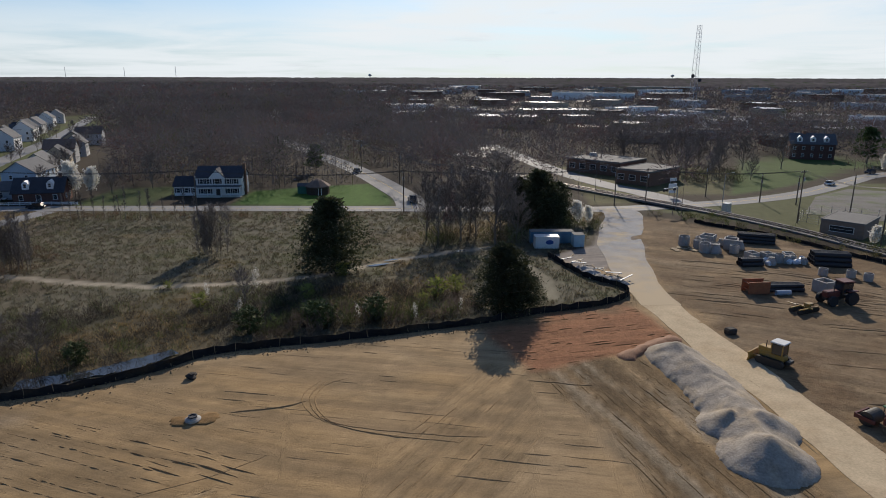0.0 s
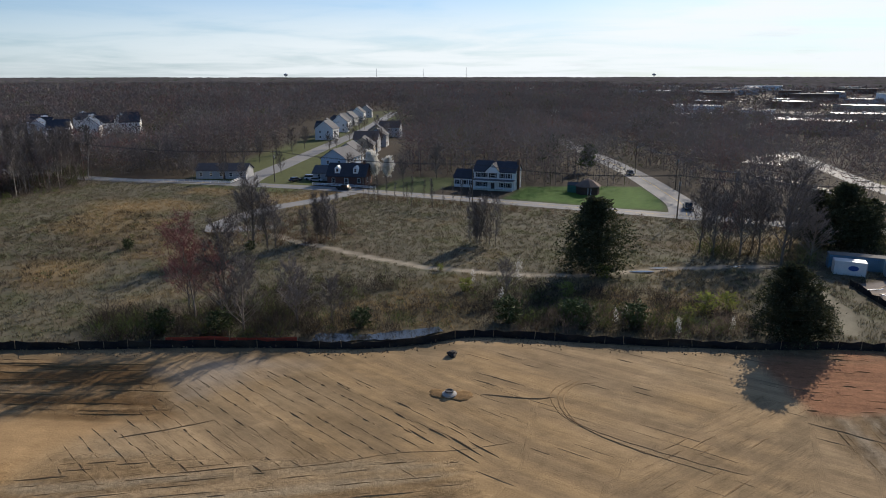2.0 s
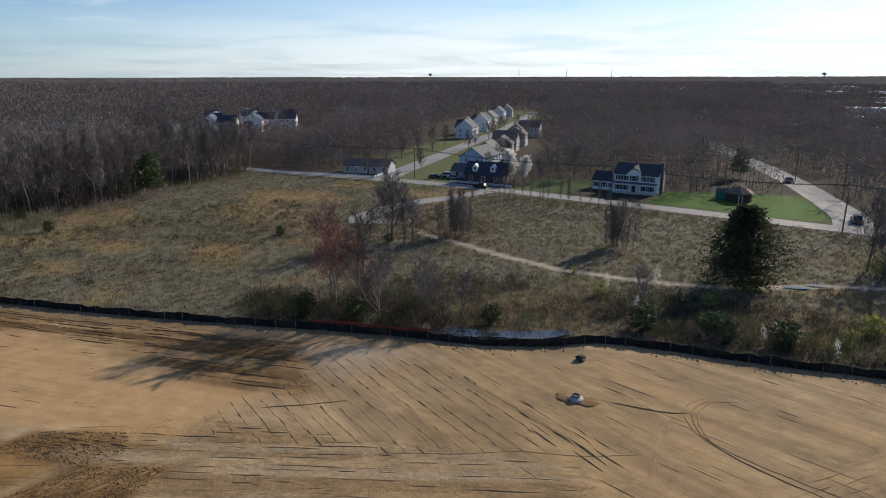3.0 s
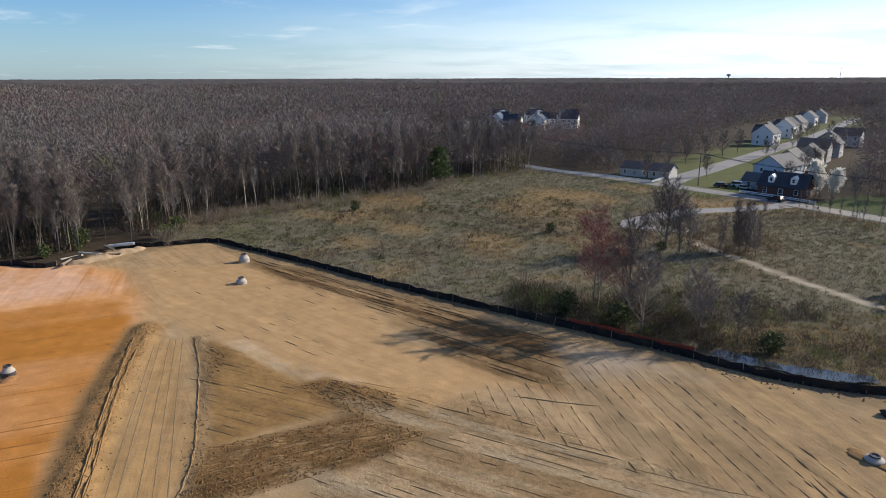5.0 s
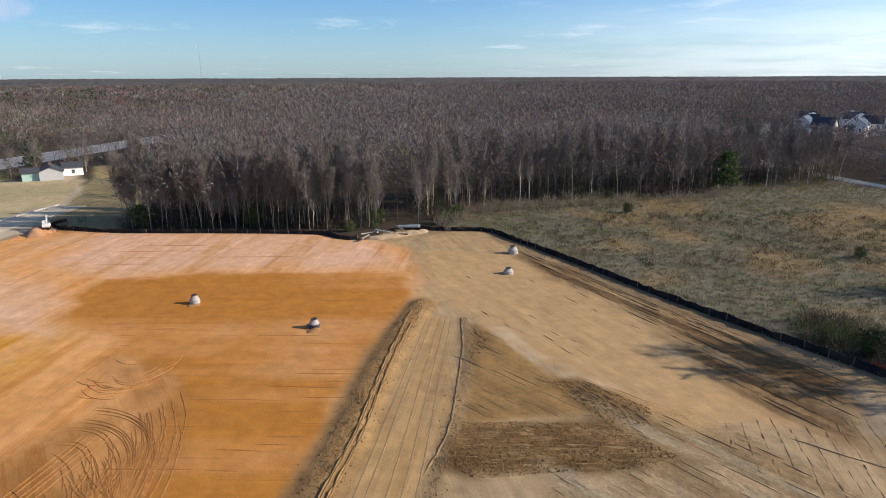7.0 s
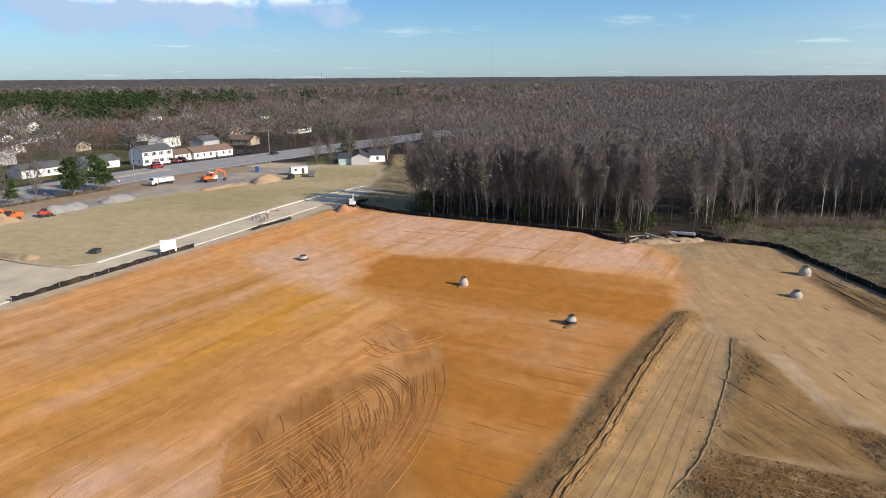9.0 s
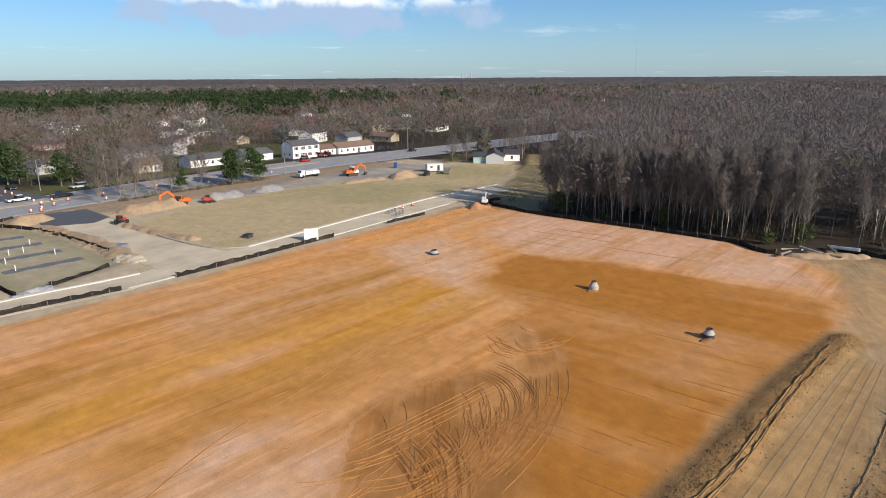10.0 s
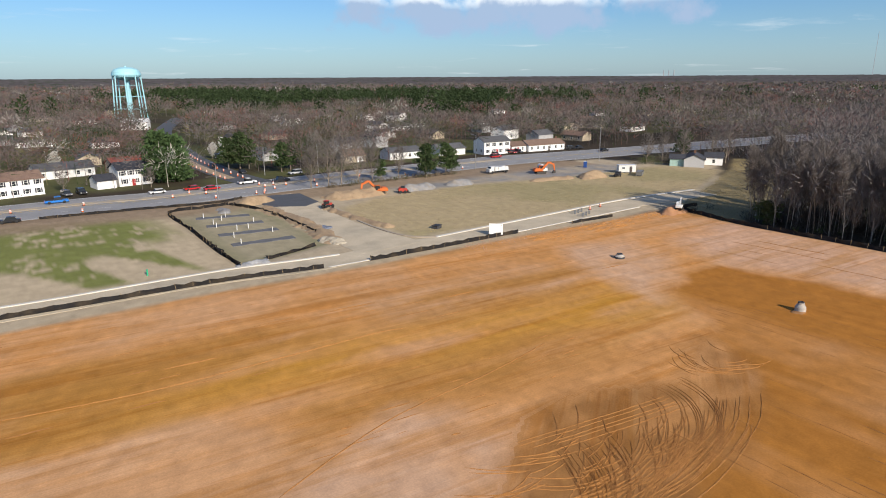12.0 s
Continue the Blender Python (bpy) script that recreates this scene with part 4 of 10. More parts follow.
# ---- sites of the suburban houses south of the highway ----
rs = np.random.RandomState(61)
FIXED = [(-206, -194), (-218, -191), (-232, -187), (-167, -209), (-190, -205), (-146, -214), (-33, -219), (-64, -217), (-52, -251), (-73, -249), (-140, -450)]
SUBURB = []
for tries in range(1200):
    a, r = radians(112 + 66 * rs.rand()), 235 + 420 * rs.rand() ** 1.2
    hx, hy = -r * math.sin(a), r * math.cos(a)
    if len(SUBURB) > 55 or hy > -195 or math.hypot(hx + 176, hy + 573) < 25 or any(math.hypot(hx - p, hy - q) < 22 for p, q in SUBURB) or any(math.hypot(hx - p, hy - q) < 17 for p, q in FIXED):
        continue
    if min(float(line_dist(np.array([hx]), np.array([hy]), L)[0][0]) for L in (HIGHWAY, SIDE_ROAD)) < 22:
        continue
    SUBURB.append((hx, hy))
ESTATE = [(-336 - 15 * (k % 5) + 3 * rs.normal(), 236 + 26 * (k // 5) + 9 * (k % 5) + 3 * rs.normal()) for k in range(13)]
# ---- trees ----
bark = mat("bark_grey", (0.20, 0.165, 0.13), var=0.3, scale=0.8, fine=0.1, rand=0.2)
bark_pale = mat("bark_pale", (0.42, 0.38, 0.32), var=0.3, scale=1.2, fine=0.12, rand=0.2)
twig = mat("twig_brown", (0.165, 0.144, 0.131), var=0.2, scale=2.0, rand=0.28, thin=0.03)
twig_red = mat("twig_red_buds", (0.23, 0.095, 0.085), var=0.25, scale=1.5, rand=0.15)
blossom = mat("white_blossom", (0.72, 0.70, 0.65), var=0.2, scale=0.8, rand=0.1, thin=0.5)
needle = mat("evergreen_needles", (0.062, 0.07, 0.034), var=0.4, scale=0.9, fine=0.15, rand=0.3, thin=0.25)
needle_pine = mat("pine_needles", (0.055, 0.085, 0.03), var=0.4, scale=0.9, fine=0.15, rand=0.3, thin=0.25)
TINT = mat("woods_canopy", (0.2, 0.15, 0.12), var=0.25, scale=4.0, fine=0.5, attr="tint", spec=0.03, thin=0.15)
FAR_TINT = mat("woods_far", (0.1, 0.08, 0.07), var=0.25, scale=9.0, fine=1.5, attr="tint", spec=0.0)


def limb_mesh(segs, n=4):
    """Tapered bars from rows of (start, end, radius, radius)."""
    V, F = [], []
    ang = [2 * math.pi * k / n for k in range(n)]
    for a, b, r0, r1 in segs:
        d = (b - a).normalized()
        u = d.orthogonal().normalized(); v = d.cross(u)
        base = len(V)
        for c, r in ((a, r0), (b, r1)):
            V += [c + (u * math.cos(t) + v * math.sin(t)) * r for t in ang]
        F += [(base + k, base + (k + 1) % n, base + n + (k + 1) % n, base + n + k) for k in range(n)]
    me = bpy.data.meshes.new("trunk")
    me.from_pydata([tuple(p) for p in V], [], F)
    return me


def blades(pts, dirs, lens, width, rng, face=None):
    """Thin three-cornered twigs, flat towards face if it is given."""
    n = len(pts)
    side = np.cross(dirs, rng.normal(size=(n, 3)) if face is None else face)
    side /= np.linalg.norm(side, axis=1)[:, None] + 1e-9
    V = np.stack([pts - side * width / 2, pts + side * width / 2, pts + dirs * lens[:, None]], 1).reshape(-1, 3)
    return V, np.arange(3 * n).reshape(-1, 3)


def grow(rng, h, bole, spread, lean=0.03, limbs=16, thick=0.018, up=0.75):
    """Trunk and limbs of a leafless tree: bars, and the places and ways of the twigs."""
    segs, ends = [], []
    p, d, top = Vector((0, 0, 0)), Vector((rng.normal() * lean, rng.normal() * lean, 1)).normalized(), 7
    spine = [p]
    for k in range(top):
        q = p + d * h * 0.93 / top
        segs.append((p, q, h * thick * (1 - 0.8 * k / top), h * thick * (1 - 0.8 * (k + 1) / top)))
        d = (d + Vector((rng.normal() * 0.05, rng.normal() * 0.05, 0))).normalized()
        p = q; spine.append(p)
    for k in range(limbs):
        t = bole + (1 - bole) * (k + rng.rand()) / limbs
        i = min(int(t * top), top - 1)
        a = spine[i].lerp(spine[i + 1], t * top - i)
        az = k * 2.4 + rng.rand()
        L = h * spread * (1.15 - 0.75 * (t - bole) / (1 - bole)) * (0.7 + 0.5 * rng.rand())
        out = Vector((math.cos(az), math.sin(az), up + 0.5 * rng.rand())).normalized()
        mid = a + out * L * 0.5
        end = mid + (out + Vector((0, 0, 0.35))).normalized() * L * 0.5
        r = h * thick * 0.42 * (1.2 - t)
        segs += [(a, mid, r, r * 0.6), (mid, end, r * 0.6, r * 0.2)]
        for j in range(4):
            s = a.lerp(mid, 0.5) if j == 0 else mid.lerp(end, (j - 1) / 2.5)
            o2 = (out + Vector((rng.normal() * 0.6, rng.normal() * 0.6, 0.25 + 0.4 * rng.rand()))).normalized()
            e2 = s + o2 * L * (0.30 + 0.25 * rng.rand())
            segs.append((s, e2, r * 0.4, r * 0.12))
            ends += [(s, e2), (s.lerp(e2, 0.5), e2)]
        ends.append((mid, end))
    ends.append((spine[-2], spine[-1]))
    return segs, ends


def tree_kind(name, seed, h, bole, spread, tw=7, tw_len=1.3, tw_w=0.05, crown_mat=None, trunk_mat=None, limbs=16, thick=0.012, up=0.75, n=4, leaf=0.0):
    """One leafless tree: trunk with limbs, and a crown of twigs (leaf: small buds or petals instead)."""
    rng = np.random.RandomState(seed)
    segs, ends = grow(rng, h, bole, spread, limbs=limbs, thick=thick, up=up)
    root = thing(name, 0, 0)
    me = limb_mesh(segs, n); me.materials.append(trunk_mat or bark)
    o = new("trunk", me); o.parent = root
    P, D, L = [], [], []
    for a, b in ends:
        for k in range(tw):
            t = rng.rand()
            q = a.lerp(b, 0.25 + 0.75 * t)
            d = ((b - a).normalized() + Vector(rng.normal(size=3) * 0.75) + Vector((0, 0, 0.25))).normalized()
            if leaf:
                q = q + Vector(rng.normal(size=3) * leaf)
            P.append(q); D.append(d); L.append(tw_len * (0.5 + rng.rand()))
    P, D = np.array(P), np.array(D)
    out = (P - P.mean(0)) * np.array((1, 1, 0.3)) + rng.normal(size=P.shape) * 0.045 * h
    V, F = blades(P, D, np.array(L), tw_w, rng, None if leaf else out)
    o = new("crown", mesh_np("crown", V, F, crown_mat or twig)); o.parent = root
    return root


def conifer(name, seed, h, r, low=0.05, n=1500, size=0.55, material=None, pointed=1.0, lumps=0.35, count=26):
    """An evergreen: trunk, and a crown of many small sprays on whorled boughs."""
    rng = np.random.RandomState(seed)
    root = thing(name, 0, 0)
    segs = [(Vector((0, 0, 0)), Vector((0, 0, h * 0.95)), h * 0.018, h * 0.004)]
    boughs = []
    for k in range(count):
        t = low + (0.97 - low) * (k + rng.rand()) / count
        az = k * 2.4 + rng.rand() * 0.8
        reach = r * ((1 - t) ** (0.75 * pointed) if pointed else math.sqrt(max(0.05, 1 - (2 * t - 1) ** 2))) * (1 - lumps + 2 * lumps * rng.rand())
        a = Vector((0, 0, h * t)); b = a + Vector((math.cos(az) * reach, math.sin(az) * reach, reach * (0.15 + 0.3 * rng.rand())))
        segs.append((a, b, h * 0.004, h * 0.001)); boughs.append((a, b))
    me = limb_mesh(segs); me.materials.append(bark)
    o = new("trunk", me); o.parent = root
    k = rng.randint(0, len(boughs), n)
    A, Bv = np.array([b[0] for b in boughs])[k], np.array([b[1] for b in boughs])[k]
    t = rng.rand(n)[:, None] ** 0.6
    reach = np.linalg.norm(Bv - A, axis=1)[:, None]
    P = A + (Bv - A) * t + rng.normal(size=(n, 3)) * (0.16 * reach + 0.12) * np.array((1, 1, 0.55))
    D = (Bv - A) / (reach + 1e-6) + rng.normal(size=(n, 3)) * 0.7
    D /= np.linalg.norm(D, axis=1)[:, None]
    side = np.cross(D, rng.normal(size=(n, 3))); side /= np.linalg.norm(side, axis=1)[:, None]
    s = size * (0.5 + rng.rand(n))[:, None]
    V = np.stack([P - side * s * 0.35, P + D * s * 0.55 - side * s * 0.1, P + D * s, P + side * s * 0.35], 1).reshape(-1, 3)
    o = new("crown", mesh_np("crown", V, np.arange(4 * n).reshape(-1, 4), material or needle, quads=True)); o.parent = root
    return root


def plant(src, spots, label, category, group="", rng=None, size=(0.85, 1.15)):
    """Copies of a tree at (x, y) or (x, y, size), each turned and sized its own way; the pattern takes the first spot."""
    rng = rng or np.random.RandomState(len(spots))
    for k, sp in enumerate(spots):
        s = sp[2] if len(sp) > 2 else size[0] + (size[1] - size[0]) * rng.rand()
        m = pose(sp[0], sp[1], ground_z(sp[0], sp[1]) - 0.08, 0, 0, rng.rand() * 360)
        o = src if k == 0 else copy_thing(src, m)
        o.matrix_basis = m @ Matrix.Diagonal((s, s, s * (0.95 + 0.1 * rng.rand()), 1))
        tagged(o, label, category, group)


# the edge of the woods behind the silt fence
rngw = np.random.RandomState(5)
EDGE_1 = [(-143, -2), (-141.5, -12), (-144.5, -34), (-146.5, -48), (-149, -60)]
EDGE_2 = [(-145, 9), (-153, 15), (-163, 24), (-168, 40), (-173, 66), (-172, 82), (-183, 105), (-190, 140), (-200, 150)]


def along(line, step, depth, rng):
    """Spots beside a line, on its left and right by a random depth."""
    out = []
    for p in smooth_line(line, step):
        out.append((p.x + rng.normal() * step * 0.3 - depth[0] - (depth[1] - depth[0]) * rng.rand(), p.y + rng.normal() * step * 0.35))
    return out


KINDS = [tree_kind("woodland_tree", 11 + k, h, bole, sp, tw=8, tw_len=1.3, tw_w=0.062, limbs=22, thick=0.0058, trunk_mat=bark_pale if k % 2 else bark, up=1.9, n=3)
         for k, (h, bole, sp) in enumerate([(21, 0.40, 0.17), (19, 0.34, 0.18), (22, 0.44, 0.15), (17, 0.26, 0.19), (20, 0.36, 0.17), (15, 0.18, 0.20)])]
spots = []
for dep in ((0.3, 2), (2, 6), (5, 10), (9, 16), (14, 24)):
    spots += along(EDGE_1, 1.9, dep, rngw)
for dep in ((0.5, 4), (4, 9), (8, 16), (14, 26)):
    spots += along(EDGE_2, 3.6, dep, rngw)
groups = [[] for _ in KINDS]
for s in spots:
    groups[rngw.randint(len(KINDS))].append(s)
for k, (src, g) in enumerate(zip(KINDS, groups)):
    plant(src, g, "tall leafless woodland tree with a bare pale trunk" if k % 2 else "tall leafless grey woodland tree with upright limbs", "tree", "trees along the edge of the woods", rngw, (0.7, 0.98))

# ---- far woods ----
CLEAR = [[(x * 1.02, y * 1.02) for x, y in SITE], FIELD, LAWN_1, LAWN_2, LAWN_3, LAWN_4, LAWN_5, DORMANT, GREENS, POND_PAD,
         [(-57, 168), (-80, 168), (-82, 196), (-55, 196)], [(-135, 160), (-95, 160), (-98, 186), (-112, 205), (-150, 340), (-175, 330), (-150, 225), (-134, 200)],
         [(-152, 168), (-170, 160), (-178, 172), (-156, 182)], [(-184, 290), (-240, 440), (-320, 560), (-300, 430), (-236, 300), (-204, 276)],
         [(38, 250), (42, 205), (62, 180), (105, 196), (150, 240), (165, 290), (60, 262)],
         [(-100, -130), (-182, -126), (-230, -112), (-252, -128), (-250, -152), (-160, -165), (-100, -166)],
         [(-100, -78), (-150, -70), (-240, -66), (-262, -140), (-100, -178)], [(40, -98), (-102, -84), (-102, -182), (40, -190)],
         [(60, 150), (90, 100), (200, 100), (230, 236), (160, 240), (108, 186), (72, 172)],
         [(100, 572), (186, 572), (190, 664), (104, 664)], [(248, 408), (360, 408), (360, 472), (248, 472)], [(-45, 950), (290, 930), (290, 1000), (200, 1050), (90, 1100), (-50, 1100)],
         [(-345, -290), (-300, -350), (-330, -380), (-390, -320)]]
COURSES = [(ROAD_A, 9), (ROAD_B, 8), (ROAD_C, 9), (STREET, 22), (HIGHWAY, 17), (SIDE_ROAD, 11), (RAIL, 6)]


def open_land(x, y):
    r = np.zeros(x.shape, bool)
    for P in CLEAR:
        r |= inside(x, y, P)
    for line, half in COURSES:
        r |= line_dist(x, y, line)[0] < half
    for hx, hy in SUBURB + FIXED + ESTATE + [(-234, -113)]:
        r |= np.hypot(x - hx, y - hy) < 10.5
    return r


def crowns(x, y, h, col, per, tw_w, tw_len, rng, wide=0.33, clusters=10):
    """Many leafless trees in one mesh: a trunk blade pair, and a rounded crown of per twigs gathered on a few limbs."""
    n = len(x)
    base = np.stack([x, y, far_rise(np.hypot(x, y))], -1)
    wide = np.where((y < -150) | ((x > 20) & (y > 200)), wide * 1.75, wide) * (0.8 + 0.4 * rng.rand(n))
    axes = np.stack([h * wide, h * wide, 0.30 * h], -1)
    limb = rng.normal(size=(n, clusters, 3))
    limb[..., 2] = np.where(rng.rand(n, clusters) < 0.75, np.abs(limb[..., 2]), limb[..., 2])
    limb /= np.linalg.norm(limb, axis=2)[..., None]
    limb *= 0.55 + 0.3 * rng.rand(n, clusters, 1)
    k = rng.randint(0, clusters, (n, per))
    unit = np.take_along_axis(limb, k[..., None], 1) + rng.normal(size=(n, per, 3)) * 0.32
    off = unit * axes[:, None] + np.stack([0 * h, 0 * h, 0.66 * h], -1)[:, None]
    low = rng.rand(n, per) < np.where((np.hypot(x, y) > 190) & (y > 60), 0.24, 0.04)[:, None]                                   # saplings and low limbs under the crown
    off[..., 2] = np.where(low, h[:, None] * (0.03 + 0.4 * rng.rand(n, per)), np.maximum(off[..., 2], 0.8))
    P = (base[:, None] + off).reshape(-1, 3)
    D = (unit * np.array((1.2, 1.2, 0.8)) + np.array((0, 0, 0.2))).reshape(-1, 3) + rng.normal(size=(n * per, 3)) * 0.45
    D /= np.linalg.norm(D, axis=1)[:, None]
    out = (unit + np.array((0, 0, 0.25))).reshape(-1, 3) + rng.normal(size=(n * per, 3)) * 0.25
    V, F = blades(P, D, tw_len * (0.5 + rng.rand(n * per)), tw_w, rng, out)
    C = np.repeat(np.repeat(col, per, 0) * (0.9 + 0.2 * rng.rand(n * per, 1)), 3, 0)
    # trunks
    a = rng.rand(n) * np.pi
    s = np.stack([np.cos(a), np.sin(a), 0 * a], -1) * 0.10
    TV, TC = [], []
    for q in (s, np.stack([-s[:, 1], s[:, 0], s[:, 2]], -1)):
        top = base + np.stack([0 * h, 0 * h, h * 0.8], -1)
        TV.append(np.stack([base - q, base + q, top], 1).reshape(-1, 3)); TC.append(np.repeat(col * 1.15, 3, 0))
    TV, TC = np.concatenate(TV), np.concatenate(TC)
    return np.concatenate([V, TV]), np.concatenate([F, len(V) + np.arange(len(TV)).reshape(-1, 3)]), np.concatenate([C, TC])


def scatter(lo, hi, step, rng):
    """Jittered spots between two distances, over the part of the land that comes into view."""
    g = np.arange(-hi, hi, step)
    x, y = np.meshgrid(g, g)
    x = x.ravel() + (rng.rand(x.size) - 0.5) * step * 0.95; y = y.ravel() + (rng.rand(y.size) - 0.5) * step * 0.95
    r, az = np.hypot(x, y), np.degrees(np.arctan2(-x, y))
    k = (r > lo) & (r < hi) & (((az > -38) & (az < 180)) | (az < -176))
    x, y = x[k], y[k]
    k = ~open_land(x, y)
    return x[k], y[k]


def thin(x, y, rng):
    """How thick the trees stand: closed woods in the west, gaps among houses and shops."""
    d = np.ones(x.shape)
    south = (y < -150)
    d = np.where(south, 0.62 + 0.5 * (fbm(x * 0.012, y * 0.012, 51) - 0.5), d)
    shops = (x > 20) & (y > 200)
    d = np.where(shops, 0.72, d)
    d = np.where((x > -40) & (y > 430) & (x > -40 - (y - 430) * 0.2), 0.42, d)
    d = np.where((x < -250) & (y > 180) & (y < 420) & (x > -420), 0.55, d)
    return rng.rand(x.size) < d


def wood_colours(x, y, rng):
    n = len(x)
    base = np.array((0.154, 0.140, 0.133)) * (0.88 + 0.24 * rng.rand(n, 1)) * (1.0 + 0.7 * (fbm(x * 0.012, y * 0.012, 61)[:, None] - 0.5))
    base = base * np.where((rng.rand(n) < 0.3)[:, None], np.array((1.12, 0.93, 0.93)), 1.0)
    k = rng.rand(n)
    patch = fbm(x * 0.02, y * 0.02, 62)
    base[(k < 0.07) & (patch > 0.45)] = (0.185, 0.105, 0.092)
    base[(k > 0.975)] = (0.14, 0.138, 0.07)
    base[(k > 0.945) & (k < 0.955)] = (0.05, 0.062, 0.032)
    s = y < -150
    base[s] *= np.array((0.96, 0.92, 0.88))
    base[s & (k > 0.28) & (k < 0.39)] = (0.045, 0.065, 0.03)
    base[s & (k > 0.40) & (k < 0.42)] = (0.22, 0.085, 0.075)
    base[s & (k > 0.46) & (k < 0.47)] = (0.40, 0.38, 0.34)
    base[(k > 0.5) & (k < 0.503)] = (0.38, 0.36, 0.32)
    return base


def woods(name, lo, hi, step, per, tw_w, tw_len, seed, label):
    rng = np.random.RandomState(seed)
    x, y = scatter(lo, hi, step, rng)
    k = thin(x, y, rng); x, y = x[k], y[k]
    h = 11.5 + 4.5 * rng.rand(len(x)) + 9 * (fbm(x * 0.02, y * 0.02, 55) - 0.35)
    h = np.where((y < -150) | ((x > 20) & (y > 200)), h * 0.76, h)
    h = np.where((x > -40 - (y - 430) * 0.2) & (y > 430), h * 0.75, h)
    az, r = np.degrees(np.arctan2(-x, y)), np.hypot(x, y)
    h = np.where((az > 46) & (az < 62) & (r > 215) & (r < 400), h * 0.6, h)          # low scrub before the estate
    V, F, C = crowns(x, y, h, wood_colours(x, y, rng), per, tw_w, tw_len, rng)
    o = new(name, mesh_np(name, V, F, TINT, C))
    tagged(o, label, "woods", kind="stuff")


woods("leafless_woods", 150, 330, 6.3, 140, 0.20, 1.7, 71, "leafless brown woods with grey trunks and fine twigs")
woods("leafless_woods", 330, 560, 7.3, 84, 0.38, 1.8, 72, "leafless brown woods farther off")
woods("leafless_woods", 560, 1010, 10.0, 42, 0.66, 2.1, 73, "distant leafless brown woods")
woods("leafless_woods", 1010, 2000, 16.0, 20, 1.8, 3.2, 74, "leafless brown woods a mile away")


def far_canopy():
    """The roof of the woods from about a kilometre to the horizon, as a rough sheet of crowns."""
    rng = np.random.RandomState(81)
    rad = [985.0]
    while rad[-1] < 4880:
        rad.append(rad[-1] * 1.016 + 1)
    rad = np.array(rad)
    az = np.radians(np.arange(-39, 181, 0.28))
    R, A = np.meshgrid(rad, az, indexing="ij")
    R = R + (rng.rand(*R.shape) - 0.5) * R * 0.008
    x, y = -R * np.sin(A), R * np.cos(A)
    town = np.clip((np.degrees(A) + 40) / 4, 0, 1) * np.clip((10 - np.degrees(A)) / 4, 0, 1) * np.clip((1900 - R) / 200, 0, 1)
    z = far_rise(R) + (9.5 + 3.6 * rng.rand(*R.shape) + 6 * (fbm(x * 0.004, y * 0.004, 83) - 0.5)) * (1 - 0.62 * town)
    z -= np.clip((1900 - R) / 200, 0, 1) * 4.5
    col = np.array((0.105, 0.096, 0.094)) * (0.8 + 0.35 * rng.rand(*R.shape, 1)) * (0.8 + 0.5 * fbm(x * 0.004, y * 0.004, 85)[..., None])
    g = (rng.rand(*R.shape) < 0.06); col[g] = (0.05, 0.07, 0.035)
    n, m = R.shape
    i = np.arange(n * m).reshape(n, m)
    q = np.stack([i[:-1, :-1], i[1:, :-1], i[1:, 1:], i[:-1, 1:]], -1).reshape(-1, 4)
    o = new("distant_woods", mesh_np("distant_woods", np.stack([x, y, z], -1).reshape(-1, 3), q, FAR_TINT, col.reshape(-1, 3), quads=True))
    tagged(o, "brown leafless woods reaching to the horizon", "woods", kind="stuff")


far_canopy()
# ---- silt fences ----
fabric = mat("black_silt_fabric", (0.022, 0.021, 0.022), rough=0.95, var=0.35, scale=1.5, fine=0.2, bump=0.02, dirt=(0.05, 0.04, 0.03), spec=0.05)
stake_wood = mat("stake_wood", (0.30, 0.22, 0.13), var=0.25, scale=0.5)


def silt_fence(line, h, label, seed, lean=0.12, step=2.6):
    """Black fabric sagging between stakes, its foot dug in."""
    rng = np.random.RandomState(seed)
    root = thing("silt_fence", 0, 0, label=label, category="fence")
    P = smooth_line(line, step / 2)
    rows = []
    for k, p in enumerate(P):
        d = P[min(k + 1, len(P) - 1)] - P[max(k - 1, 0)]; d.normalize()
        n = Vector((-d.y, d.x, 0))
        g = ground_z(p.x, p.y)
        top = h * (1 - (0.05 + 0.22 * rng.rand()) * (k % 2)) * (0.92 + 0.16 * rng.rand())
        sway = n * (lean * rng.normal())
        b, t, foot = p + Vector((0, 0, g - 0.1)), p + sway + Vector((0, 0, g + top)), p + n * 0.35 + Vector((0, 0, g + 0.03))
        mid = b.lerp(t, 0.5) + n * rng.normal() * 0.06
        rows.append((foot, b + Vector((0, 0, 0.1)), mid, t, t - n * 0.04, mid - n * 0.04, b - n * 0.04))
    bm = B()
    V = [[bm.verts.new(v) for v in r] for r in rows]
    for a, b in zip(V, V[1:]):
        for k in range(6):
            bm.faces.new((a[k], a[k + 1], b[k + 1], b[k]))
    part("fabric", bm, fabric, root)
    post = None
    for k in range(0, len(P), 2):
        p = P[k]
        m = pose(p.x, p.y, ground_z(p.x, p.y) + h * 0.45, rng.normal() * 3, rng.normal() * 3, rng.rand() * 90)
        if post is None:
            post = part("stake", box(B(), (0, 0, 0), (0.05, 0.05, h * 1.35)), stake_wood, root, m=m)
        else:
            again(post, m, root)
    return root


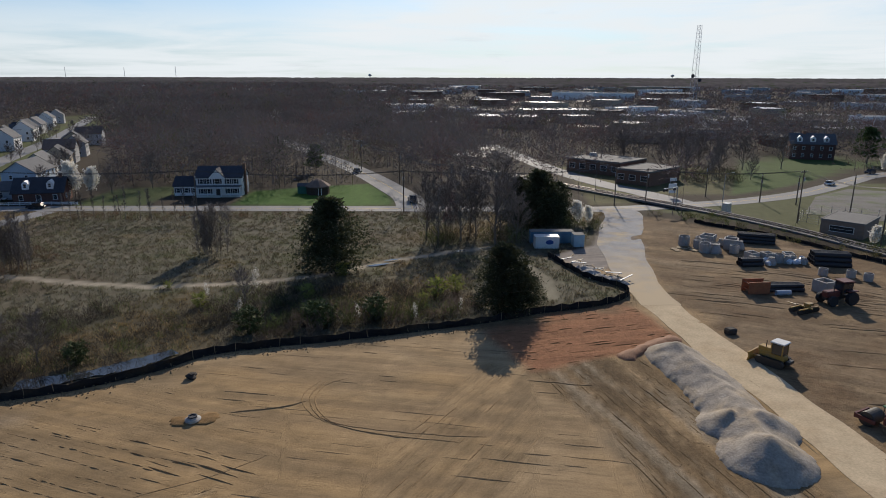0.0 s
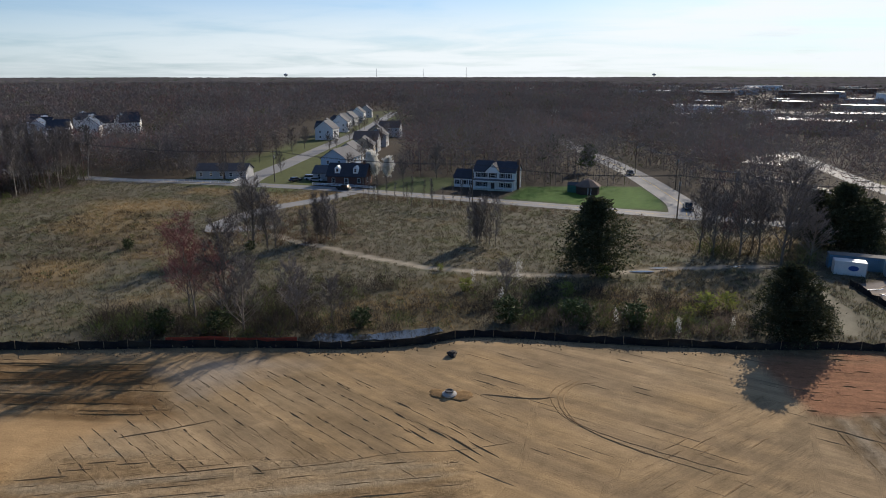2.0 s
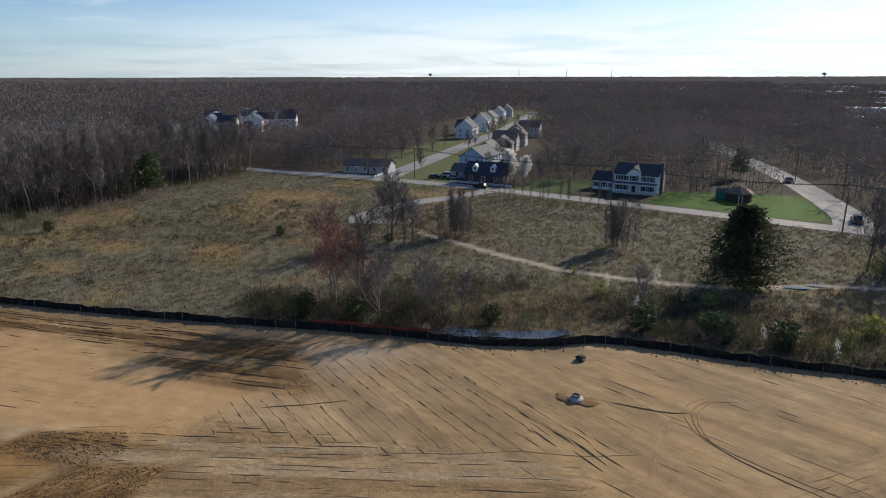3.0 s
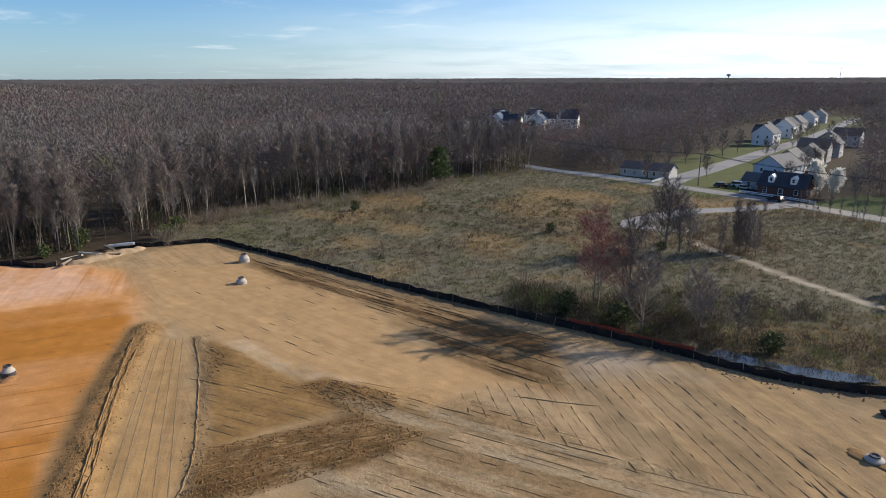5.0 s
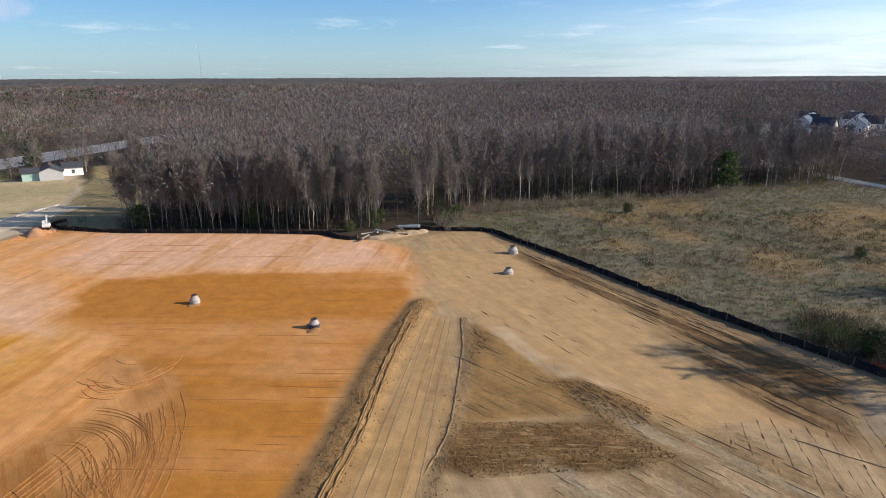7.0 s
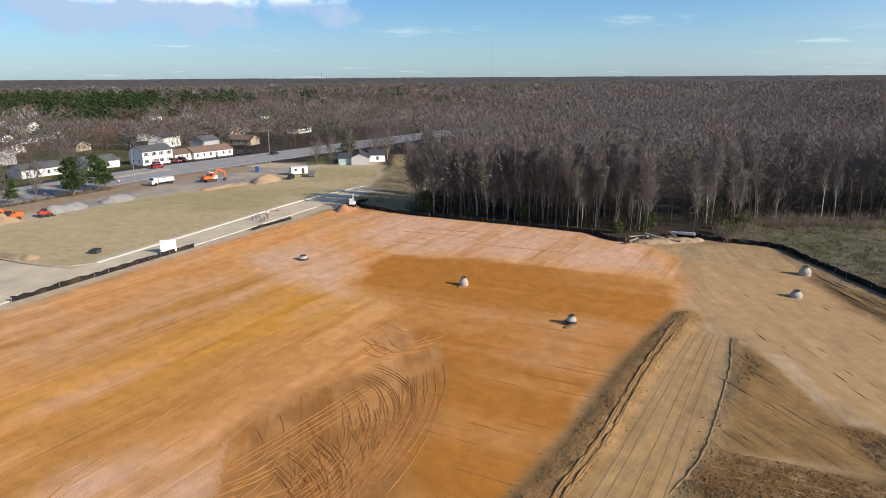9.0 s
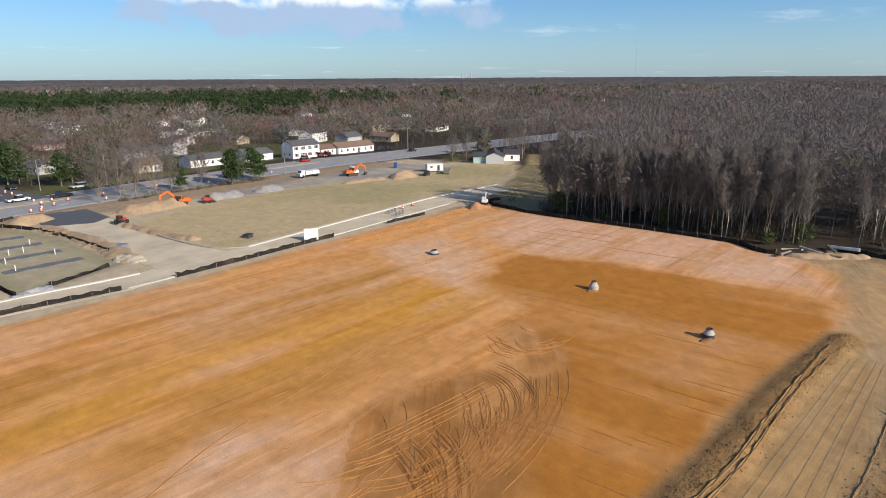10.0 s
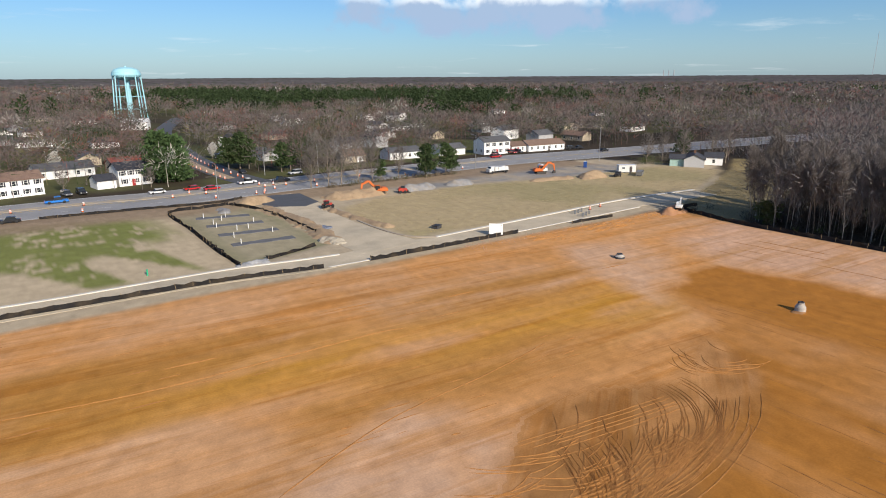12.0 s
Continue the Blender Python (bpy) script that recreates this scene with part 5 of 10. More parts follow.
silt_fence(FENCE, 1.0, "black fabric silt fence between bare soil and meadow", 1)
silt_fence(FENCE_W, 0.95, "black fabric silt fence below the leafless woods", 2)
silt_fence([(-10, -104.2), (-24.8, -101.8), (-41.6, -99.0), (-57.4, -94.3)], 0.9, "low black silt fence along the site road", 3)
silt_fence([(12, -107.6), (1, -105.9), (-9, -104.4)], 0.9, "low black silt fence along the site road", 4)
silt_fence([(-66.4, -92.6), (-79.0, -90.9), (-96.2, -88.9), (-102, -88)], 0.9, "low black silt fence beside the kerb", 5)
silt_fence([(-118, -85.6), (-123, -84.8), (-131, -83.4)], 0.7, "short fallen black silt fence", 6)
silt_fence([(-47.4, -105.6), (-48.2, -112), (-49.0, -120), (-52.5, -142), (-55.3, -161.7), (-63, -162.6), (-71.2, -162.8)], 0.85, "black silt fence round the stone filter bed", 7, 0.3)
silt_fence([(-71.4, -162.6), (-73.6, -150), (-73.0, -135), (-70.5, -118)], 0.85, "bent black silt fence beside a soil bank", 8, 0.3)
silt_fence([(-65.5, -110), (-58, -108.2), (-53.5, -107.2)], 0.6, "sagging black silt fence near the kerb", 9, 0.3)
silt_fence([(-30, -176.5), (-52, -171.4), (-70, -166.5), (-78, -168.5)], 0.7, "dark silt fence along the highway verge", 10)
silt_fence([(-149.5, -74), (-152.5, -77), (-158, -76)], 0.9, "black silt fence bending into the shade", 12)
silt_fence([(60, 150), (72, 135), (80, 119), (88, 104)], 0.8, "dark silt fence behind the pipe yard", 11)

orange_net = mat("orange_safety_net", (0.42, 0.06, 0.03), rough=0.6, var=0.3, scale=0.8)
net = thing("safety_fence", 0, 0, label="slack orange-red plastic safety fence at the silt fence", category="fence")
P = [p + Vector((0.25, 0.9, 0)) for p in smooth_line([(-64, 54.6), (-59, 57), (-54, 59.2), (-48.6, 61.6)], 1.2)]
bm = B()
rn = np.random.RandomState(3)
top = [bm.verts.new((p.x, p.y, ground_z(p.x, p.y) + 0.95 + 0.2 * rn.rand())) for p in P]
bot = [bm.verts.new((p.x, p.y, ground_z(p.x, p.y) + 0.05)) for p in P]
for k in range(len(P) - 1):
    bm.faces.new((bot[k], bot[k + 1], top[k + 1], top[k]))
part("net", bm, orange_net, net)
for k in (0, 6, 12):
    p = P[min(k, len(P) - 1)]
    part("stake", tube(B(), (p.x, p.y, 0), (p.x, p.y, 1.9 if k == 6 else 1.3), 0.04), stake_wood, net)

# ---- standing water beyond the fence ----
water = mat("standing_water", (0.035, 0.04, 0.045), rough=0.05, var=0.2, scale=2, spec=0.6)
wl = smooth_line([(-47.5, 64.9), (-43.5, 66.6), (-39, 69.2), (-36, 71.6), (-33.5, 74.4)], 0.8)
bm = B()
ribbon(bm, wl, lambda k: 2.0 + 0.9 * math.sin(k * 1.7) ** 2 + 0.6 * math.sin(k * 0.6), 0.22)
tagged(part("puddle", bm, water), "shallow standing water along the silt fence", "water", kind="structure")
for x, y, w, l in ((-12, 112.8, 1.0, 4), (-9.5, 116.2, 0.7, 3), (3, 122.6, 0.6, 3), (9, 125, 0.6, 4), (12.5, 126.5, 1.2, 3)):
    P = [Vector((x + l * (k / 8 - 0.5), y + 0.5 * l * (k / 8 - 0.5), 0)) for k in range(9)]
    tagged(part("puddle", ribbon(B(), P, lambda k: w * math.sin(math.pi * (k + 0.5) / 9) + 0.1, 0.22), water), "bright puddle on the meadow track", "water", kind="structure")

# ---- wheel and blade marks in the soil ----
rut_soil = mat("turned_soil_dark", (0.215, 0.132, 0.06), rough=0.95, var=0.35, scale=0.7, fine=0.12, bump=0.04, spec=0.1)
rut_sand = mat("turned_soil_sandy", (0.22, 0.158, 0.09), rough=0.95, var=0.35, scale=0.7, fine=0.12, bump=0.04, spec=0.1)
rut_orange = mat("turned_soil_orange", (0.335, 0.155, 0.049), rough=0.95, var=0.35, scale=0.7, fine=0.12, bump=0.04, spec=0.1)


class Ruts:
    """Grooves with raised lips, gathered into one mesh."""

    def __init__(self):
        self.V, self.F = [], []

    def line(self, pts, w, h, rng, rough=0.5):
        n, base = len(pts), len(self.V)
        for k, (x, y) in enumerate(pts):
            a, b = pts[max(k - 1, 0)], pts[min(k + 1, n - 1)]
            dx, dy = b[0] - a[0], b[1] - a[1]
            l = math.hypot(dx, dy) or 1
            nx, ny = -dy / l, dx / l
            end = min(1.0, k / 1.5, (n - 1 - k) / 1.5)
            j = 1 + rough * (rng.rand() - 0.5)
            for o, z in ((-1, -0.04), (-0.45, h * j), (0, 0.012), (0.45, h * (2 - j)), (1, -0.04)):
                px, py = x + nx * o * w * j * (0.35 + 0.65 * end), y + ny * o * w * j * (0.35 + 0.65 * end)
                self.V.append((px, py, ground_z(px, py) + z * (0.15 + 0.85 * end)))
        for k in range(n - 1):
            for j in range(4):
                i = base + k * 5 + j
                self.F.append((i, i + 1, i + 6, i + 5))

    def field(self, poly, way, step, length, w, h, rng, keep=0.7, wobble=0.25, bend=0.0, even=False):
        """Broken parallel marks over an area, running along way (degrees from +x)."""
        P = np.array(poly)
        c, s = math.cos(radians(way)), math.sin(radians(way))
        u, v = P @ np.array((c, s)), P @ np.array((-s, c))
        q = v.min()
        while q < v.max():
            t = u.min() + rng.rand() * length[1]
            while t < u.max():
                L = length[0] + (length[1] - length[0]) * rng.rand() ** 2
                if rng.rand() < keep:
                    n = max(4, int(L / 0.9))
                    uu = t + L * np.arange(n) / (n - 1)
                    vv = q + bend * np.sin((uu - u.min()) * 0.06) * 3 + np.cumsum(rng.normal(size=n)) * wobble * 0.12 + rng.normal() * step * (0.04 if even else 0.2)
                    pts = [(a * c - b * s, a * s + b * c) for a, b in zip(uu, vv)]
                    mx, my = pts[n // 2]
                    if inside(np.array([mx]), np.array([my]), poly)[0]:
                        f = 0.35 + 0.75 * rng.rand() ** 1.7
                        self.line(pts, w * f, h * f, rng)
                t += L + length[0] * ((0.1 + 0.4 * rng.rand()) if even else (0.3 + 1.2 * rng.rand()))
            q += step * (1.0 if even else 0.7 + 0.6 * rng.rand())

    def done(self, name, material, label):
        me = bpy.data.meshes.new(name)
        me.from_pydata(self.V, [], self.F)
        me.materials.append(material)
        tagged(new(name, me), label, "ruts", kind="stuff")


rr = np.random.RandomState(17)
R1, R2, R3, R4 = Ruts(), Ruts(), Ruts(), Ruts()
DASHES = [(-56.4, 31.9), (-52, 39), (-55, 46.6), (-48.9, 53.1), (-36, 57), (-20, 52), (-26.1, 44.9), (-34.6, 38.5), (-47.5, 30.7)]
R4.field(DASHES, -19.5, 1.5, (0.8, 2.8), 0.12, 0.07, rr, 0.8, wobble=0.12, even=True)
R2.field(SMEAR_N, -17, 2.2, (1.2, 4), 0.09, 0.035, rr, 0.35, wobble=0.1)
R4.field([(-26, 53), (-19, 52), (-16, 49.5), (-20, 47), (-27, 50)], -22, 0.8, (2, 5), 0.18, 0.10, rr, 0.9)
R2.field(SMEAR_E, -10, 1.6, (2, 8), 0.13, 0.04, rr, 0.45, wobble=0.15)
R4.field(SMEAR_D, 33, 0.75, (1.5, 7), 0.11, 0.06, rr, 0.5)
R4.field(SMEAR_W, 20, 3.0, (1.0, 3.5), 0.10, 0.05, rr, 0.35)
R1.field(WET, 22, 0.8, (3, 15), 0.15, 0.08, rr, 0.75)
R4.field(CLODS, 82, 0.5, (0.8, 3.5), 0.16, 0.11, rr, 0.85, wobble=0.35)
R1.field(CLODS, 82, 1.6, (1.5, 6), 0.2, 0.12, rr, 0.7, wobble=0.35)
R4.field(CLODS_2, 24, 0.5, (0.8, 3), 0.16, 0.10, rr, 0.85, wobble=0.35)
R4.field(CLODS_3, 15, 0.5, (0.5, 1.6), 0.15, 0.10, rr, 0.8, wobble=0.5)
R4.field(TRI, 36, 0.9, (2, 7), 0.12, 0.05, rr, 0.6)
R4.field(CHURN, -75, 0.9, (2, 9), 0.13, 0.07, rr, 0.65, bend=0.3)
R4.field(DIAG, 58, 1.1, (1.5, 5), 0.13, 0.05, rr, 0.5)
R4.field([(44, 75), (60, 95), (110, 90), (110, 50), (46, 56)], -22, 1.1, (4, 16), 0.17, 0.08, rr, 0.7, bend=1.0)
R4.field([(38, 100), (44, 118), (60, 112), (90, 95), (60, 92), (42, 82)], -30, 1.1, (4, 14), 0.17, 0.08, rr, 0.7, bend=1.2)
R1.field(REDDISH, 15, 1.0, (1.0, 4), 0.16, 0.08, rr, 0.35, wobble=0.5)
R2.field([(34, 100), (30.5, 82), (33.2, 62), (35, 44), (40.5, 44), (39, 62), (37, 82), (36.5, 100)], -84, 1.0, (4, 14), 0.16, 0.03, rr, 0.5)
R3.field([(-64, -22), (-50, -20.5), (-30, -20), (-30, -14), (-46, -9.5), (-64, -4.5), (-78, -1)], 82, 1.9, (3, 10), 0.11, 0.05, rr, 0.6, wobble=0.1)
R3.field(ORANGE, 84, 3.0, (3, 12), 0.10, 0.035, rr, 0.4, wobble=0.1)
R3.field([(-78, -34), (-90, -42), (-95, -30), (-84, -24)], 80, 1.0, (2, 7), 0.14, 0.04, rr, 0.7)
R3.field([(-112, -50), (-140, -60), (-138, -20), (-112, -10)], 86, 5, (6, 22), 0.2, 0.05, rr, 0.35)
R3.field([(0, -66), (-50, -62), (-86, -56), (-110, -60), (-120, -80), (-60, -88), (0, -94)], -10, 3.4, (2, 9), 0.22, 0.05, rr, 0.35)
R3.field([(-36, -38), (-60, -40), (-66, -50), (-40, -54), (-22, -46)], -12, 2.2, (1.0, 4), 0.2, 0.06, rr, 0.4)
R3.field([(-100, -78), (-146, -74), (-150, -79), (-100, -85)], -6, 0.9, (1.5, 6), 0.4, 0.18, rr, 0.7, wobble=0.6)
# machine turning circles in the orange soil
for k in range(9):
    cx, cy = -41 - 10 * rr.rand() + 1.2 * rr.normal(), -31.5 + 1.6 * rr.normal()
    rad, a0 = 4.5 + 7.0 * rr.rand(), 0.1 + 1.3 * rr.rand()
    span = 0.8 + 1.5 * rr.rand()
    for track in (0.0, 0.45, 2.0, 2.4):
        r1 = rad + track
        n = max(6, int(r1 * span / 0.6))
        R3.line([(cx + r1 * 1.25 * math.cos(a0 + span * j / n), cy + r1 * 0.85 * math.sin(a0 + span * j / n)) for j in range(n)], 0.05 + 0.04 * rr.rand(), 0.03, rr)
ARCS = [[(-65.6, -23.5), (-59.5, -21.2), (-52.1, -20.2), (-46.0, -20.3), (-42.1, -20.8)], [(-61.2, -26.1), (-54.3, -23.4), (-48.4, -22.6), (-44.5, -22.4), (-40.6, -22.5)],
        [(-53.8, -28.3), (-50.5, -26.0), (-48.1, -24.1), (-44.0, -22.3), (-39.5, -21.0)], [(-45.6, -31.4), (-44.6, -28.6), (-42.7, -25.8), (-39.7, -23.4), (-36.0, -21.5)],
        [(-42.0, -32.4), (-40.9, -30.2), (-38.9, -27.2), (-37.3, -25.5), (-34.5, -23.5)]]
for k in range(84):
    g = 3.99 * rr.rand()
    A, Bq, f = ARCS[int(g)], ARCS[int(g) + 1], g % 1.0
    sx, sy = 0.8 * rr.normal(), 0.6 * rr.normal()
    P = smooth_line([(a[0] + (b[0] - a[0]) * f + sx, a[1] + (b[1] - a[1]) * f + sy) for a, b in zip(A, Bq)], 0.6)
    lo = int(len(P) * 0.45 * rr.rand()); hi = len(P) - int(len(P) * 0.4 * rr.rand())
    if hi - lo > 5:
        R3.line([(p.x, p.y) for p in P[lo:hi]], 0.04 + 0.04 * rr.rand(), 0.03, rr, 0.9)
for off in (-0.9, -0.3, 0.5, 1.0, 1.8):
    P = smooth_line([(-39.1, -33.6 + off), (-50.0, -30.6 + off), (-58.1, -28.6 + off)], 0.7)
    R3.line([(p.x, p.y) for p in P[int(6 * rr.rand()):]], 0.07, 0.03, rr, 0.9)
for k in range(40):
    cx, cy = -34 - 14 * rr.rand(), -40 + 2 * rr.normal()
    rad, a0 = 9 + 5 * rr.rand(), 0.5 + 1.6 * rr.rand()
    n = max(6, int(rad * 0.5 / 0.6))
    R3.line([(cx + rad * math.cos(a0 + 0.5 * j / n), cy + rad * math.sin(a0 + 0.5 * j / n)) for j in range(n)], 0.05 + 0.045 * rr.rand(), 0.035, rr)
for k in range(22):
    cx, cy, rad, a0, span = -73 + 2 * rr.normal(), -30 + rr.normal(), 3 + 3.5 * rr.rand(), -1.2 + 2 * rr.rand(), 0.8 + rr.rand()
    n = max(6, int(rad * span / 0.7))
    R3.line([(cx + rad * math.cos(a0 + span * j / n), cy + rad * 0.8 * math.sin(a0 + span * j / n)) for j in range(n)], 0.06, 0.03, rr)
# the turning loop in the sand, along the haul road, and the graded edge
for course, w, h in (([(-10.9, 67.4), (-13.2, 65.7), (-13.6, 62.0), (-11.2, 57.8), (-5.9, 56.2), (0.4, 55.2), (4.4, 55.0)], 0.10, 0.03),
                     ([(-13.8, 67.0), (-15.2, 62.9), (-13.2, 58.9), (-9.2, 56.5), (-3.7, 55.0), (1.9, 54.0)], 0.10, 0.03),
                     ([(-13.0, 67.0), (-14.4, 62.9), (-12.4, 58.6), (-8.5, 56.2), (-3.2, 54.7)], 0.11, 0.04),
                     ([(-35.2, 38.3), (-29.5, 42.2), (-24.9, 46.0), (-20.3, 48.4), (-15.9, 51.9)], 0.07, 0.025),
                     ([(-50.8, 37.2), (-47.5, 40.4), (-44.7, 43.6)], 0.12, 0.05),
                     ([(-22.0, 59.5), (-17, 60.6), (-14.5, 62)], 0.16, 0.06),
                     ([(-85.3, 10.2), (-76, 9.3), (-68, 7.9), (-61, 6.6), (-54.5, 5.1), (-48.4, 2.5)], 0.10, 0.07),
                     ([(-88, 3.2), (-72.6, -0.2), (-64.3, -1.9), (-55.6, -3.5), (-44.5, -6.4)], 0.16, 0.14),
                     ([(-84, 3.3), (-72.6, 0.4), (-64, -1.3), (-55.4, -2.9), (-44.2, -5.8)], 0.14, 0.13)):
    P = smooth_line(course, 0.9)
    (R1 if h > 0.12 else R4).line([(p.x, p.y) for p in P], w, h, rr, 1.0)
for off in (1.2, 2.0, 3.4, 4.4, 5.4):
    P = smooth_line([(-86, 4.6 + off * 0.8), (-67.5, 0.2 + off), (-49.7, -4.0 + off * 1.2), (-38, -7 + off * 1.3)], 1.0)
    R2.line([(p.x, p.y) for p in P], 0.09, 0.012, rr, 0.8)
P = smooth_line([(-5.7, -71.7), (-17.1, -68.3), (-28.4, -66.4), (-44.9, -64.5), (-50.5, -62.9)], 1.0)
R3.line([(p.x, p.y) for p in P], 0.12, 0.04, rr, 1.0)
P = smooth_line([(-20, -42), (-34, -45.5), (-50, -46), (-60, -47)], 1.0)
R3.line([(p.x, p.y) for p in P], 0.10, 0.03, rr, 1.0)
R4.done("tyre_ruts", mat("turned_soil_mid", (0.31, 0.205, 0.104), rough=0.95, var=0.35, scale=0.7, fine=0.12, bump=0.04, spec=0.1), "brown wheel and blade marks in sand")
R1.done("tyre_ruts", rut_soil, "dark turned ruts and blade marks in graded soil")
R2.done("tyre_ruts", rut_sand, "shallow sandy wheel and blade marks")
R3.done("tyre_ruts", rut_orange, "fine dark wheel marks in orange soil")


def clod_field(poly, n, size, material, seed, label, line=None, spread=1.0):
    """Loose clods of earth, many and small."""
    rng = np.random.RandomState(seed)
    V, F = [], []
    if line:
        P = smooth_line(line, 0.7)
        spots = [(P[i].x + rng.normal() * spread, P[i].y + rng.normal() * spread) for i in rng.randint(0, len(P), n)]
    else:
        A = np.array(poly)
        x, y = A[:, 0].min() + np.ptp(A[:, 0]) * rng.rand(n * 3), A[:, 1].min() + np.ptp(A[:, 1]) * rng.rand(n * 3)
        k = inside(x, y, poly)
        spots = list(zip(x[k], y[k]))[:n]
    shape = [(1, 0, 0), (0, 1, 0), (-1, 0, 0), (0, -1, 0), (0, 0, 0.9), (0, 0, -0.5)]
    tri = [(0, 1, 4), (1, 2, 4), (2, 3, 4), (3, 0, 4)]
    for x, y in spots:
        s = size * (0.4 + 1.2 * rng.rand() ** 2)
        b = len(V)
        g = ground_z(x, y) + s * 0.15
        a = rng.rand() * 6
        for px, py, pz in shape[:5]:
            j = s * (0.7 + 0.6 * rng.rand())
            V.append((x + j * (px * math.cos(a) - py * math.sin(a)), y + j * (px * math.sin(a) + py * math.cos(a)), g + pz * j - (0.25 * s if pz == 0 else 0)))
        F += [tuple(b + q for q in t) for t in tri]
    me = bpy.data.meshes.new("soil_clods")
    me.from_pydata(V, [], F)
    me.materials.append(material)
    tagged(new("soil_clods", me), label, "soil", kind="stuff")


clod_brown = mat("soil_clods_brown", (0.19, 0.112, 0.046), rough=0.95, var=0.35, scale=0.7, spec=0.1)
clod_field(CLODS, 4500, 0.08, clod_brown, 1, "loose dark clods on the stripped strip")
clod_field(CLODS_2, 1000, 0.08, clod_brown, 2, "loose dark clods of earth")
clod_field(None, 4500, 0.08, clod_brown, 3, "dark clods heaped along the soil bank", BERM, 0.95)
clod_field(None, 1200, 0.08, rut_sand, 4, "sandy clods beside the haul road", BERM_2, 0.5)
clod_field(None, 3000, 0.11, rut_sand, 5, "soil clods at the foot of the silt fence", [(a - 0.3, b - 1.3) for a, b in FENCE[4:19]], 0.7)
clod_field(CHURN, 900, 0.05, rut_sand, 6, "clods in churned soil beside the gravel pile")
clod_field(None, 1400, 0.09, mat("pink_clods", (0.36, 0.21, 0.13), var=0.3, scale=0.6), 7, "pinkish clods pushed against the kerb", [(-86, -87.2), (-110, -84), (-146, -78)], 1.6)


# ---- mounds ----
def mound(name, line, width, height, material, label, seed, cell=0.45, rough=0.25, category="soil pile", peaks=(), grain=None):
    """A heap along a line, with slumped flanks."""
    A = np.array(line)
    x0, x1, y0, y1 = A[:, 0].min() - width, A[:, 0].max() + width, A[:, 1].min() - width, A[:, 1].max() + width
    xs, ys = np.arange(x0, x1, cell), np.arange(y0, y1, cell)
    X, Y = np.meshgrid(xs, ys, indexing="ij")
    d, s = line_dist(X, Y, line)
    d = d + 0.9 * (fbm(X * 0.5, Y * 0.5, seed) - 0.5) * width * rough * 2
    h = height * np.clip(1 - d / (width * 0.5), 0, 1) ** 0.85 * (0.7 + 0.6 * fbm(X * 0.22, Y * 0.22, seed + 1, 3))
    for px, py, ph, pr in peaks:
        h = np.maximum(h, ph * np.clip(1 - np.hypot(X - px, Y - py) / pr, 0, 1) * (0.85 + 0.3 * fbm(X * 0.5, Y * 0.5, seed + 2)))
    h = h + np.where(h > 0.1, (fbm(X * 1.3, Y * 1.3, seed + 5, 4) - 0.5) * (0.25 + 0.5 * rough if grain is None else grain), 0)
    Z = np.where(h > 0.02, h + 0.02, -0.35)
    n, m = X.shape
    i = np.arange(n * m).reshape(n, m)
    q = np.stack([i[:-1, :-1], i[1:, :-1], i[1:, 1:], i[:-1, 1:]], -1).reshape(-1, 4)
    q = q[(h.ravel()[q] > 0.02).any(1)]
    keep = np.unique(q); back = np.zeros(n * m, int); back[keep] = np.arange(len(keep))
    V = np.stack([X, Y, Z], -1).reshape(-1, 3)[keep]
    V[:, 2] += np.array([ground_z(a, b) for a, b in V[:, :2]])
    o = new(name, mesh_np(name, V, back[q], material, quads=True, smooth=True))
    return tagged(o, label, category)


gravel = mat("crushed_gravel_grey", (0.34, 0.295, 0.24), rough=0.95, var=0.4, scale=1.4, fine=0.22, bump=0.06, dirt=(0.37, 0.30, 0.215), spec=0.1)
gravel_blue = mat("crushed_stone_blue_grey", (0.25, 0.245, 0.24), rough=0.95, var=0.35, scale=1.4, fine=0.22, bump=0.06, dirt=(0.28, 0.25, 0.21), spec=0.1)
bank_soil = mat("bank_soil", (0.34, 0.245, 0.15), rough=0.95, var=0.3, scale=1.2, fine=0.15, bump=0.06, dirt=(0.30, 0.21, 0.13))
mound("stockpile", [(28.8, 73.5), (30.0, 66), (30.2, 59), (29.6, 52.0)], 7.4, 1.9, gravel, "long grey pile of crushed stone beside the haul road", 3, 0.28, 0.05,
      peaks=[(29.4, 51.4, 2.5, 4.4), (31.0, 56.6, 2.3, 4.0), (28.4, 57.0, 1.9, 3.2)], grain=0.16)
mound("stockpile", [(-120, -146.5), (-126, -145.6)], 6.5, 1.9, gravel_blue, "grey pile of crushed stone at the lawn's edge", 5, 0.6, 0.2)
mound("stockpile", [(-136, -143.8), (-140, -143)], 6, 1.7, gravel_blue, "small grey stone pile beside machinery", 6, 0.6, 0.2)
mound("soil_bank", [(-98, -150.5), (-108, -148.6)], 9, 2.0, bank_soil, "tan heap of dug soil by the entrance", 7, 0.7)
mound("soil_bank", [(-75, -159), (-80, -160)], 6, 1.8, bank_soil, "low tan soil heap beside asphalt", 8, 0.7)
mound("soil_bank", [(-177, -123.5), (-182, -122.5)], 7, 2.3, bank_soil, "brown soil heap on the dormant grass", 9, 0.7)
mound("soil_bank", [(-160, -131), (-172, -127)], 4, 0.9, bank_soil, "low ridge of dug soil", 10, 0.6)
mound("soil_bank", [(-75.5, -150), (-75, -136), (-72.2, -120), (-69.6, -110.5)], 5.0, 0.9, bank_soil, "tan soil bank along the entrance road", 11, 0.5)
mound("soil_bank", [(-86.5, -138), (-85.5, -126), (-85.6, -112)], 3.0, 0.8, bank_soil, "low soil bank behind the kerb", 12, 0.5)
